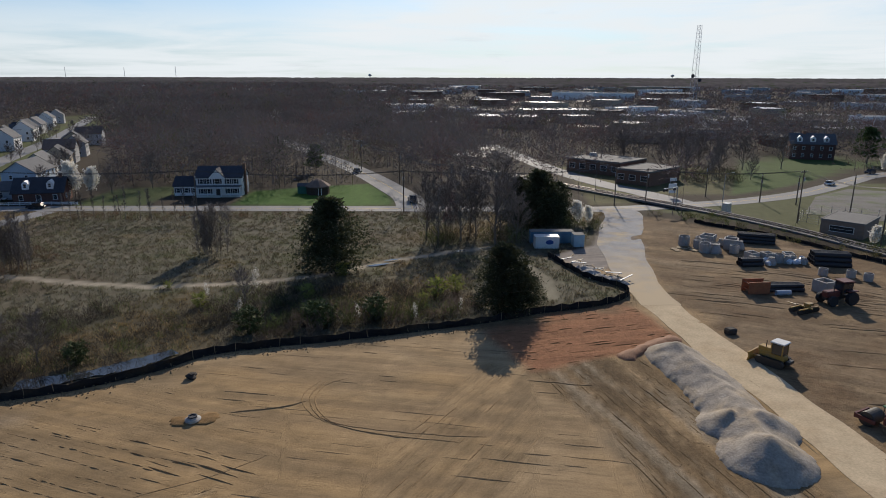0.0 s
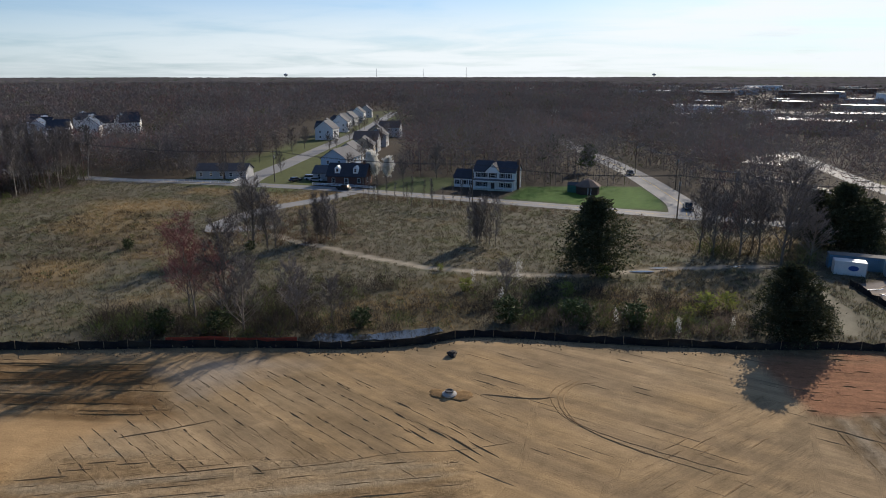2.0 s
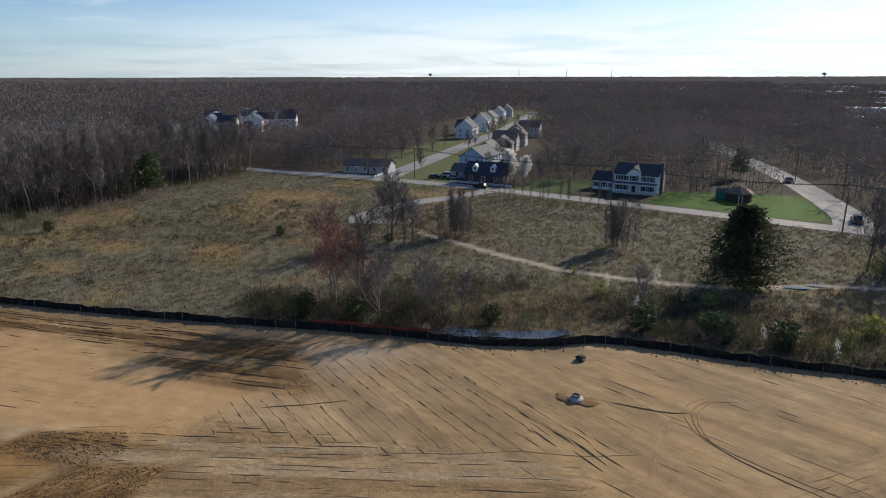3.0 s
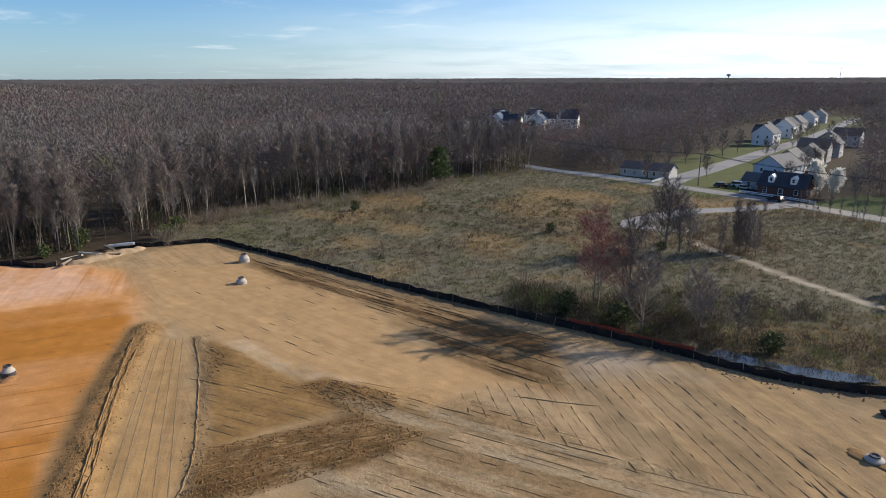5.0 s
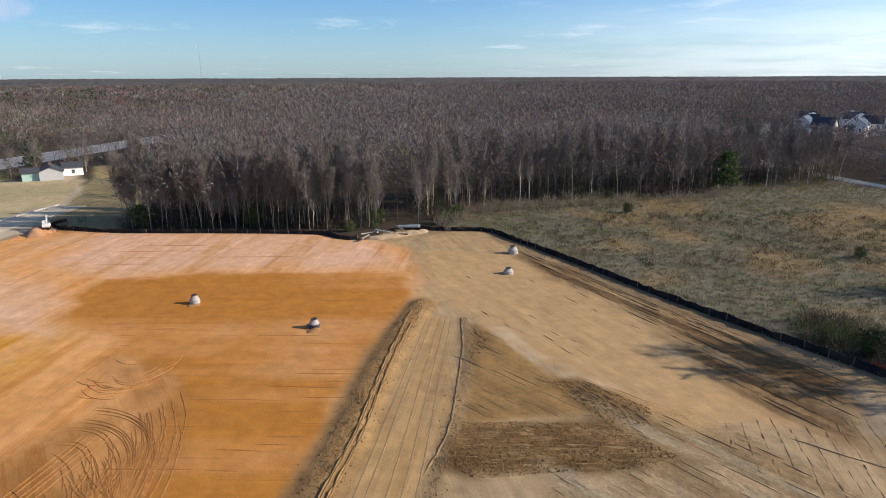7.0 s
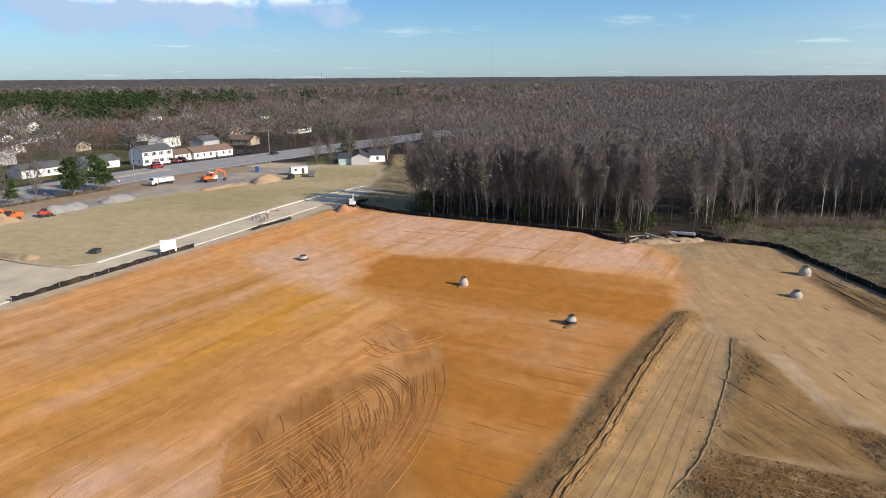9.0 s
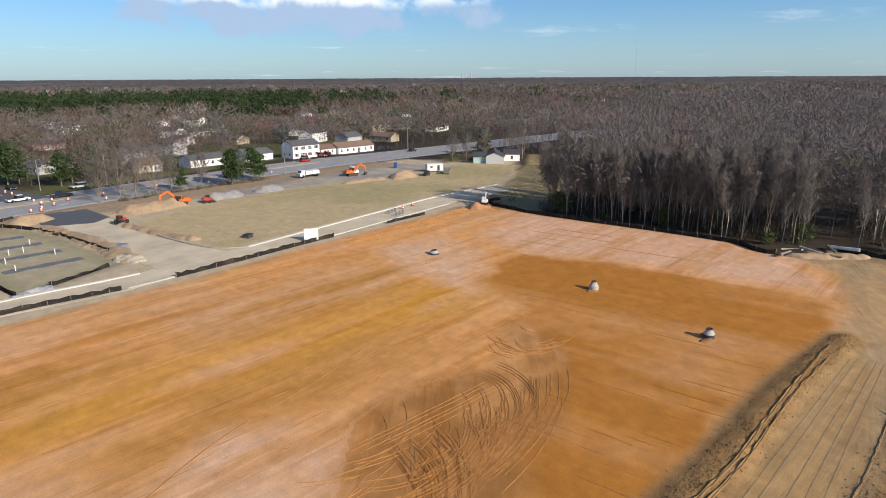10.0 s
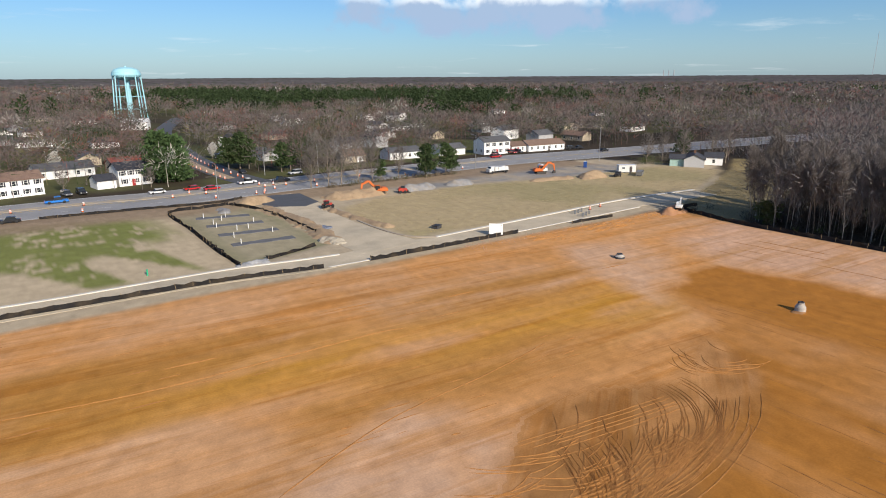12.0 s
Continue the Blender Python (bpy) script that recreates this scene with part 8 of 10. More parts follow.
for k in range(24):
    z0, z1 = k * 3, k * 3 + 3
    f0, f1 = 1.5 - 0.7 * z0 / 72, 1.5 - 0.7 * z1 / 72
    bm = B()
    for j in range(3):
        a, b = legs[j], legs[(j + 1) % 3]
        tube(bm, (a[0] * f0, a[1] * f0, z0), (b[0] * f1, b[1] * f1, z1), 0.06, 0.06, 4, False)
        tube(bm, (a[0] * f1, a[1] * f1, z1), (b[0] * f1, b[1] * f1, z1), 0.05, 0.05, 4, False)
    part("brace", bm, mast_steel, MAST)
for dz, dx in ((34.5, -3.4), (31.5, 3.0)):
    part("dish", lathe(B(), [(0.3, 0), (1.4, 0.3), (1.5, 0.9), (0.2, 1.0)], 14, pose(dx, -1.4, dz, 90, 0, 0)), mat("dish_dark", (0.05, 0.05, 0.055), var=0.1), MAST)
for mx, my, mh in ((-4250 * math.sin(radians(104.6)), 4250 * math.cos(radians(104.6)), 240),):
    FM = thing("radio_mast", mx, my, 10, 0, "very distant thin radio mast", "mast")
    part("shaft", tube(B(), (0, 0, 0), (0, 0, mh), 1.2, 0.9, 5), mast_steel, FM)
for az, r, hh, wd in ((37.2, 3900, 42, 16), (6.3, 4200, 42, 16), (-19, 4400, 42, 16)):
    tx, ty = -r * math.sin(radians(az)), r * math.cos(radians(az))
    FT = thing("water_tower", tx, ty, 12, 0, "distant water tower on the skyline", "water tower")
    part("tank", lathe(B(), [(2, 24), (wd * 0.7, 28), (wd * 0.75, 34), (wd * 0.3, 38), (0.5, 39)], 14), siding_grey, FT)
    part("riser", tube(B(), (0, 0, 0), (0, 0, 25), 2.2, 2.2, 8), siding_grey, FT)
for az, r, hh in ((21.9, 4300, 82), (25.6, 4400, 74), (29.6, 4400, 74)):
    FM = thing("radio_mast", -r * math.sin(radians(az)), r * math.cos(radians(az)), 10, 0, "distant thin radio mast on the skyline", "mast")
    part("shaft", tube(B(), (0, 0, 0), (0, 0, hh), 1.6, 1.0, 5), mast_steel, FM)
for k in range(3):
    FM = thing("power_mast", -4300 * math.sin(radians(118.3 + 0.4 * k)), 4300 * math.cos(radians(118.3 + 0.4 * k)), 10, 0, "distant chimney on the skyline", "chimney")
    part("shaft", tube(B(), (0, 0, 0), (0, 0, 52), 3.0, 2.4, 8), mast_steel, FM)
pole_wood = mat("pole_wood", (0.15, 0.115, 0.085), var=0.25, scale=0.8, fine=0.1)
wire_black = mat("wire_black", (0.06, 0.06, 0.06), rough=0.5, var=0.05)


def utility_pole(x, y, h, turn=0.0, arms=1, lamp=False):
    root = thing("utility_pole", x, y, ground_z(x, y) - 0.1, turn, "brown wooden utility pole with crossarm", "utility pole", "utility poles")
    part("pole", tube(B(), (0, 0, 0), (0, 0, h), 0.17, 0.12, 8), pole_wood, root)
    for k in range(arms):
        part("crossarm", box(B(), (0, 0, h - 0.5 - 1.0 * k), (2.4, 0.12, 0.14), 0, 0.01), pole_wood, root)
        for sx in (-1.05, -0.4, 0.4, 1.05):
            part("insulator", tube(B(), (sx, 0, h - 0.42 - k), (sx, 0, h - 0.22 - k), 0.05, 0.04, 6), trim_white, root)
    part("transformer", tube(B(), (0.32, 0, h - 2.6), (0.32, 0, h - 1.7), 0.24, 0.24, 8), siding_grey, root)
    return root


def wires(pts, sag, label, count=3, gap=0.7):
    """Wires hung from pole to pole."""
    root = thing("power_line", 0, 0, label=label, category="wires")
    for c in range(count):
        run = []
        for (x0, y0, z0), (x1, y1, z1) in zip(pts, pts[1:]):
            d = Vector((x1 - x0, y1 - y0, 0)).normalized()
            n = Vector((-d.y, d.x, 0)) * (c - (count - 1) / 2) * gap
            for k in range(8):
                t = k / 8
                run.append(Vector((x0 + (x1 - x0) * t, y0 + (y1 - y0) * t, z0 + (z1 - z0) * t - sag * 4 * t * (1 - t))) + n)
        run.append(Vector(pts[-1]) + n)
        bm = B()
        rings = []
        for k, p in enumerate(run):
            d = (run[min(k + 1, len(run) - 1)] - run[max(k - 1, 0)]).normalized()
            u = d.cross(Vector((0, 0, 1))).normalized() * 0.035
            rings.append([bm.verts.new(p + u), bm.verts.new(p + Vector((0, 0, 0.035))), bm.verts.new(p - u), bm.verts.new(p - Vector((0, 0, 0.035)))])
        for a, b in zip(rings, rings[1:]):
            for k in range(4):
                bm.faces.new((a[k], a[(k + 1) % 4], b[(k + 1) % 4], b[k]))
        part("wire", bm, wire_black, root)


POLES_A = [(-195, 145.5, 12.5), (-134.9, 168.3, 10.4), (-62.5, 160.2, 11), (-10, 160.5, 11), (46.3, 171, 10.5), (76.1, 184, 10)]
for x, y, h in POLES_A:
    utility_pole(x, y, h, 90)
wires([(x, y, h - 0.3) for x, y, h in POLES_A], 1.2, "sagging black power lines along the road")
POLES_B = [(2, 172, 11), (-14, 205, 11), (-30.6, 240, 11), (-52, 290, 11)]
for x, y, h in POLES_B:
    utility_pole(x, y, h, 30)
wires([(x, y, h - 0.3) for x, y, h in POLES_B], 1.4, "sagging power lines beside the wooded road", 4, 0.6)
POLES_C = [(55, 172, 10), (84.4, 149.6, 12.7), (88.8, 126.1, 12.6), (97, 96, 12.5)]
for x, y, h in POLES_C:
    utility_pole(x, y, h, 30)
wires([(x, y, h - 0.3) for x, y, h in POLES_C], 1.0, "power lines along the railway")
for x, y, h in ((104, 161, 10), (110, 150, 10), (118, 168, 9), (96, 172, 8), (88, 176, 8)):
    utility_pole(x, y, h, 60)
lamp_steel = mat("lamp_steel", (0.38, 0.38, 0.38), rough=0.4, metal=0.7, var=0.1)
for x, y, h, tn in ((-72.8, -172.6, 9.7, 90), (-103.6, -204.5, 9.3, -90), (76.1, 172.3, 8.5, 180), (-165.4, -163.3, 12.2, 90), (-217.1, -145.8, 13.2, 90), (-120, -196.5, 10, -90)):
    L = thing("street_lamp", x, y, 0, tn, "tall grey steel street lamp pole", "street lamp", "street lamps")
    part("pole", tube(B(), (0, 0, 0), (0, 0, h), 0.13, 0.08, 8), lamp_steel, L)
    part("arm", tube(B(), (0, 0, h - 0.1), (-1.8, 0, h + 0.25), 0.05, 0.04, 6), lamp_steel, L)
    part("lamp_head", box(B(), (-2.0, 0, h + 0.22), (0.7, 0.28, 0.14), 0, 0.04), lamp_steel, L)
# level-crossing signal and signs
CR = thing("crossing_signal", 60.7, 164.6, 0, 30, "steel railway crossing signal with long arm", "signal")
part("mast", tube(B(), (0, 0, 0), (0, 0, 6.2), 0.16, 0.14, 8), lamp_steel, CR)
part("arm", box(B(), (-2.6, 0, 5.9), (5.2, 0.2, 0.35)), lamp_steel, CR)
for xx in (-5, -4, -1.2):
    part("signal_head", tube(B(), (xx, -0.2, 5.6), (xx, 0.12, 5.6), 0.36, 0.36, 12), door_mat, CR)
for k, (x, y, w, h, z) in enumerate(((66, 183, 2.8, 1.6, 3.2), (66, 183, 2.2, 0.9, 5.2), (66, 183, 2.4, 0.9, 1.7))):
    SG = thing("signboard", x, y, 0, 20, "pale roadside signboard on two posts", "sign")
    part("board", box(B(), (0, 0, z), (w, 0.15, h), 0, 0.02), trim_white, SG)
    for sx in (-0.9, 0.9):
        part("post", tube(B(), (sx, 0.12, 0), (sx, 0.12, z + h / 2), 0.07), lamp_steel, SG)
CAB = thing("signal_cabinet", 72.5, 161.5, 0, 35, "silver railway signal cabinet on a concrete base", "cabinet")
part("body", box(B(), (0, 0, 1.35), (1.9, 1.5, 2.1), 0, 0.04), mat("cabinet_silver", (0.50, 0.52, 0.54), rough=0.4, metal=0.5, var=0.1), CAB)
part("base", box(B(), (0, 0, 0.15), (2.2, 1.8, 0.4)), concrete, CAB)
part("roof", box(B(), (0, 0, 2.46), (2.1, 1.7, 0.12), 0, 0.03), lamp_steel, CAB)
# chain-link lot by the railway
for line in ([(86, 152), (96, 160), (118, 150)], [(86, 152), (98, 128), (112, 120)]):
    fen = thing("chain_link_fence", 0, 0, label="thin grey fence with leaning posts", category="fence")
    P = smooth_line(line, 3)
    for off in (0.1, 0.7, 1.3, 1.9):
        part("wire", ribbon(B(), P, 0.03, off, 0.03), lamp_steel, fen)
    post = None
    for p in P:
        m = pose(p.x, p.y, 1.0)
        post = part("post", tube(B(), (0, 0, -1), (0, 0, 1.1), 0.06), lamp_steel, fen, m=m) if post is None else again(post, m, fen)

plant(copy_thing(BROAD, pose(0, 0, 0)), [(-130, 215, 0.6), (-137, 233, 0.55), (-146, 252, 0.6), (-154, 272, 0.6), (-162, 294, 0.6), (-172, 262, 0.5), (-186, 296, 0.6), (-196, 316, 0.6), (-206, 340, 0.6), (-218, 366, 0.6),
      (-194, 340, 0.7), (-168, 250, 0.5), (-180, 238, 0.7), (-186, 256, 0.7), (-176, 222, 0.7), (-172, 206, 0.7), (-168, 192, 0.7), (-119, 190, 0.5), (-97, 186, 0.5), (-90, 197, 0.7), (-146, 186, 0.5)], "leafless street tree beside houses", "tree", "", rt)
# ---- vehicles ----
tyre_mat = mat("tyre_rubber", (0.025, 0.025, 0.026), rough=0.8, var=0.2, scale=0.3)
rim_mat = mat("rim_grey", (0.45, 0.45, 0.46), rough=0.35, metal=0.8, var=0.1)
glass_mat = glass("car_glass", (0.02, 0.024, 0.028))
lamp_white = mat("lamp_lens", (0.75, 0.75, 0.72), rough=0.2, var=0.05)
lamp_red = mat("lamp_lens_red", (0.35, 0.01, 0.01), rough=0.2, var=0.05)
black_plastic = mat("black_plastic", (0.03, 0.03, 0.032), rough=0.6, var=0.15, scale=0.4)


def wheel(parent, x, y, r, w):
    t = part("tyre", lathe(B(), [(r * 0.62, -w / 2), (r * 0.95, -w / 2), (r, -w * 0.3), (r, w * 0.3), (r * 0.95, w / 2), (r * 0.62, w / 2)], 10, pose(0, 0, 0, 90, 0, 0)), tyre_mat, parent, m=pose(x, y, r))
    part("rim", lathe(B(), [(r * 0.6, -w * 0.46), (r * 0.6, w * 0.46)], 8, pose(0, 0, 0, 90, 0, 0)), rim_mat, t)


def car(x, y, turn, col, kind, label):
    """A parked car along x; kind: saloon, suv or pickup."""
    root = thing("car" if kind != "pickup" else "pickup_truck", x, y, 0.07, turn, label, "car" if kind != "pickup" else "pickup truck")
    paint = mat("car_paint_%d_%d_%d" % tuple(int(c * 99) for c in col), col, rough=0.25, var=0.05, scale=2, spec=0.6)
    L, W, H = {"saloon": (4.6, 1.8, 1.45), "suv": (4.8, 1.9, 1.75), "pickup": (5.7, 2.0, 1.85)}[kind]
    b = 0.92 if kind != "saloon" else 0.8
    bm = prism(B(), [(-L / 2, 0.35), (L / 2, 0.35), (L / 2, b - 0.15), (L / 2 - 0.15, b), (-L / 2 + 0.1, b), (-L / 2, b - 0.1)], W)
    bmesh.ops.bevel(bm, geom=bm.edges[:], offset=0.06, segments=1, affect="EDGES")
    body = part("body", bm, paint, root)
    x0, x1 = {"saloon": (-1.7, 1.1), "suv": (-2.25, 1.1), "pickup": (-0.7, 1.35)}[kind]
    sl = 0.55 if kind != "pickup" else 0.35
    part("cabin_glass", prism(B(), [(x0, b - 0.02), (x1, b - 0.02), (x1 - sl, H - 0.1), (x0 + (0.5 if kind == "saloon" else 0.15), H - 0.1)], W - 0.16), glass_mat, body)
    part("roof", box(B(), ((x0 + x1 - sl + 0.3) / 2, 0, H - 0.06), (x1 - x0 - sl - 0.2, W - 0.2, 0.12), 0, 0.04), paint, body)
    if kind == "pickup":
        part("load_bed", box(B(), (-1.75, 0, b + 0.02), (1.9, W - 0.35, 0.06)), black_plastic, body)
    for sy in (-1, 1):
        part("headlight", box(B(), (L / 2 - 0.02, sy * W * 0.36, b - 0.22), (0.08, 0.35, 0.14), 0, 0.02), lamp_white, body)
        part("tail_light", box(B(), (-L / 2 + 0.02, sy * W * 0.4, b - 0.2), (0.08, 0.22, 0.2), 0, 0.02), lamp_red, body)
        for sx in (-1, 1):
            wheel(root, sx * L * 0.31, sy * (W / 2 - 0.1), 0.34 if kind == "saloon" else 0.39, 0.24)
    part("bumper", box(B(), (L / 2, 0, 0.5), (0.12, W * 0.92, 0.2), 0, 0.03), black_plastic, root)
    return root


WHITE_C, RED_C, BLUE_C, BLACK_C, GREY_C, SILVER_C = (0.68, 0.68, 0.68), (0.42, 0.02, 0.02), (0.02, 0.16, 0.50), (0.02, 0.02, 0.022), (0.12, 0.12, 0.13), (0.42, 0.43, 0.44)
for x, y, t, c, k, l in ((-8.4, 175, -78, BLACK_C, "pickup", "black pickup truck waiting at the junction"), (-31.1, 231.5, -66, GREY_C, "saloon", "dark grey car on the wooded road"),
                         (124.6, 205.5, 40, WHITE_C, "saloon", "white car on the bending road"), (154, 231, 210, BLACK_C, "suv", "black car on the bending road"),
                         (-126.5, 177, 20, WHITE_C, "suv", "white car parked by the brick house"), (-123, 174.5, 15, SILVER_C, "saloon", "silver car parked by the brick house"), (-129.5, 172, 80, BLACK_C, "saloon", "dark car parked at the lawn"),
                         (-106.2, 164.8, 188, BLACK_C, "saloon", "dark car driving on the two-lane road"),
                         (-38.2, -196.6, 172, BLUE_C, "pickup", "bright blue pickup truck on the highway"), (-63.3, -192.6, -4, WHITE_C, "saloon", "white car on the highway"),
                         (-73, -191.5, -2, RED_C, "saloon", "red car waiting at the junction"), (-77.5, -187.6, 178, RED_C, "saloon", "second red car on the highway"),
                         (-90.5, -191, 175, WHITE_C, "pickup", "white pickup truck at the crossing"), (-100, -186.8, -4, BLACK_C, "pickup", "dark pickup truck on the highway"),
                         (-195, -181, 170, RED_C, "suv", "red van on the highway"), (-211.5, -186.5, 80, RED_C, "suv", "red car parked before the white house"), (-200, -185.5, 75, BLACK_C, "suv", "black car in the driveway"),
                         (-215, -186, 85, GREY_C, "suv", "grey car in the driveway"), (-243, -178.5, 170, BLACK_C, "suv", "black car by the ranch house"), (-247, -177, 165, BLACK_C, "saloon", "dark car by the ranch house"),
                         (-246, -163, 168, BLACK_C, "saloon", "dark car far along the highway"), (-43, -207, 95, GREY_C, "suv", "dark car in a driveway"), (-47, -207.5, 92, BLACK_C, "suv", "black car in a driveway"),
                         (-90, -246, 75, WHITE_C, "suv", "white car on the side street"), (-116, -266, 70, SILVER_C, "saloon", "silver car parked in the street"), (-118, -272, 70, WHITE_C, "saloon", "white car parked in the street"),
                         (-112, -262, 70, BLACK_C, "suv", "black car parked in the street"), (-100, -214, 80, BLACK_C, "saloon", "dark car at the corner"), (-112, -198.5, 0, SILVER_C, "suv", "silver car by the corner"),
                         (-24, -176.8, -8, BLACK_C, "saloon", "dark car at the highway edge")):
    car(x, y, t, c, k, l)
src_cars = [car(170 + 3 * k, 420, 90, c, "saloon", "parked car in the town lot") for k, c in enumerate((WHITE_C, SILVER_C, BLACK_C, RED_C, GREY_C))]
rc = np.random.RandomState(15)
for o in src_cars:
    tagged(o, group="parked cars in the town")
for k in range(70):
    row, col = k // 14, k % 14
    copy_thing(src_cars[rc.randint(5)], pose(150 + col * 8.5 + rc.normal(), 410 + row * 10, 0.12, 0, 0, 90 + 180 * rc.randint(2)))

cat_yellow = mat("machine_yellow", (0.36, 0.215, 0.05), rough=0.5, var=0.2, scale=0.8, fine=0.1, dirt=(0.28, 0.20, 0.12))
machine_orange = mat("machine_orange", (0.50, 0.125, 0.03), rough=0.45, var=0.15, scale=0.8, fine=0.1)
machine_red = mat("machine_red", (0.40, 0.05, 0.035), rough=0.45, var=0.2, scale=0.8, fine=0.1)
machine_dark_red = mat("machine_dark_red", (0.12, 0.035, 0.03), rough=0.5, var=0.2, scale=0.8, fine=0.1)
machine_white = mat("machine_white", (0.62, 0.62, 0.60), rough=0.5, var=0.15, scale=0.8, fine=0.1)
steel_dark = mat("steel_dark", (0.06, 0.055, 0.05), rough=0.55, metal=0.5, var=0.25, scale=0.5)


def crawler(root, gauge, length, h, w=0.5):
    """Two tracks with rounded ends."""
    for sy in (-1, 1):
        out = [(math.cos(a) * h / 2 + (length / 2 - h / 2) * (1 if math.cos(a) >= 0 else -1), h / 2 + math.sin(a) * h / 2) for a in [math.pi * 2 * k / 20 + 0.01 for k in range(20)]]
        t = part("track", prism(B(), out, w, pose(0, sy * gauge / 2, 0)), steel_dark, root)
        bm = B()
        for k in range(int(length / 0.28)):
            xx = -length / 2 + 0.2 + 0.28 * k
            for zz in (0.0, h):
                box(bm, (xx, sy * gauge / 2, zz), (0.06, w + 0.04, 0.05))
        part("track_pads", bm, steel_dark, t)


def arm_bar(a, b, w0, w1, depth):
    """A boom piece from a to b in the x-z plane."""
    a, b = Vector((a[0], 0, a[1])), Vector((b[0], 0, b[1]))
    d = (b - a).normalized(); n = Vector((-d.z, 0, d.x))
    pts = [a - n * w0 / 2, b - n * w1 / 2, b + n * w1 / 2, a.lerp(b, 0.4) + n * max(w0, w1) * 0.75, a + n * w0 / 2]
    return prism(B(), [(p.x, p.z) for p in pts], depth)


def excavator(x, y, turn, s, body_mat, label, cab_mat=None, z=0.0):
    """A tracked digger reaching along +x, its bucket on the ground."""
    root = thing("excavator", x, y, z, turn, label, "excavator")
    root.scale = (s, s, s)
    crawler(root, 2.2, 3.6, 0.85)
    part("undercarriage", box(B(), (0, 0, 0.7), (1.6, 1.8, 0.5), 0, 0.05), steel_dark, root)
    part("house", box(box(B(), (-0.9, 0, 1.45), (2.9, 2.5, 0.9), 0, 0.12), (-1.5, 0, 1.95), (1.6, 2.3, 0.4), 0, 0.1), body_mat, root)
    part("counterweight", box(B(), (-2.4, 0, 1.4), (0.5, 2.4, 0.95), 0, 0.15), body_mat, root)
    cab = part("cab", box(B(), (0.45, 0.75, 2.0), (1.35, 0.95, 1.6), 0, 0.08), glass_mat, root)
    part("cab_frame", box(box(box(B(), (0.45, 0.75, 2.84), (1.45, 1.02, 0.12), 0, 0.03), (-0.2, 0.75, 2.0), (0.12, 1.0, 1.6)), (0.45, 0.75, 1.25), (1.42, 1.0, 0.3)), cab_mat or body_mat, cab)
    part("boom", arm_bar((0.7, 1.6), (3.0, 4.1), 0.45, 0.6, 0.4), body_mat, root)
    part("boom", arm_bar((3.0, 4.1), (4.7, 3.3), 0.6, 0.4, 0.4), body_mat, root)
    part("stick", arm_bar((4.9, 3.6), (5.4, 1.1), 0.5, 0.3, 0.32), body_mat, root)
    part("cylinder", tube(tube(B(), (1.2, 0, 1.5), (2.6, 0, 3.2), 0.09), (3.2, 0, 4.3), (4.9, 0, 3.85), 0.08), steel_dark, root)
    part("bucket", prism(B(), [(5.6, 1.1), (5.2, 1.0), (4.7, 0.5), (4.75, 0.08), (5.3, 0.0), (5.75, 0.35)], 1.0), steel_dark, root)
    return root


excavator(-109.5, -147.2, -28, 0.95, machine_orange, "orange tracked excavator digging beside the lawn")
excavator(-173.5, -140, 150, 0.95, machine_orange, "orange tracked excavator near the highway")
excavator(-146.2, -74.6, 200, 0.62, machine_white, "small white excavator on a soil heap", machine_white, 0.95)


def bulldozer(x, y, turn):
    root = thing("bulldozer", x, y, 0.02, turn, "yellow bulldozer with a white cab roof by the haul road", "bulldozer")
    crawler(root, 2.0, 3.3, 0.95, 0.55)
    part("body", box(B(), (0.1, 0, 1.05), (3.0, 1.3, 0.8), 0, 0.08), cat_yellow, root)
    part("engine_hood", box(B(), (0.95, 0, 1.65), (1.6, 1.05, 0.65), 0, 0.1), cat_yellow, root)
    part("exhaust", tube(B(), (0.9, 0.3, 1.9), (0.9, 0.3, 2.8), 0.06), steel_dark, root)
    cab = part("cab", box(B(), (-0.55, 0, 2.15), (1.35, 1.45, 1.35), 0, 0.06), glass_mat, root)
    part("cab_roof", box(B(), (-0.55, 0, 2.95), (1.7, 1.75, 0.16), 0, 0.05), machine_white, cab)
    for sx in (-1.2, 0.1):
        for sy in (-0.72, 0.72):
            part("cab_post", box(B(), (sx, sy, 2.15), (0.12, 0.12, 1.5)), cat_yellow, cab)
    bm = prism(B(), [(2.25, 0.05), (2.45, 0.05), (2.3, 0.6), (2.42, 1.15), (2.25, 1.15), (2.1, 0.6)], 3.3)
    part("blade", bm, cat_yellow, root)
    for sy in (-0.9, 0.9):
        part("push_arm", box(B(), (1.3, sy * 0.8, 0.6), (1.9, 0.16, 0.22), 0, 0.02), cat_yellow, root)
    part("ripper", box(B(), (-1.9, 0, 0.8), (0.5, 1.2, 0.4), 0, 0.04), steel_dark, root)


bulldozer(40.0, 71.6, 128)


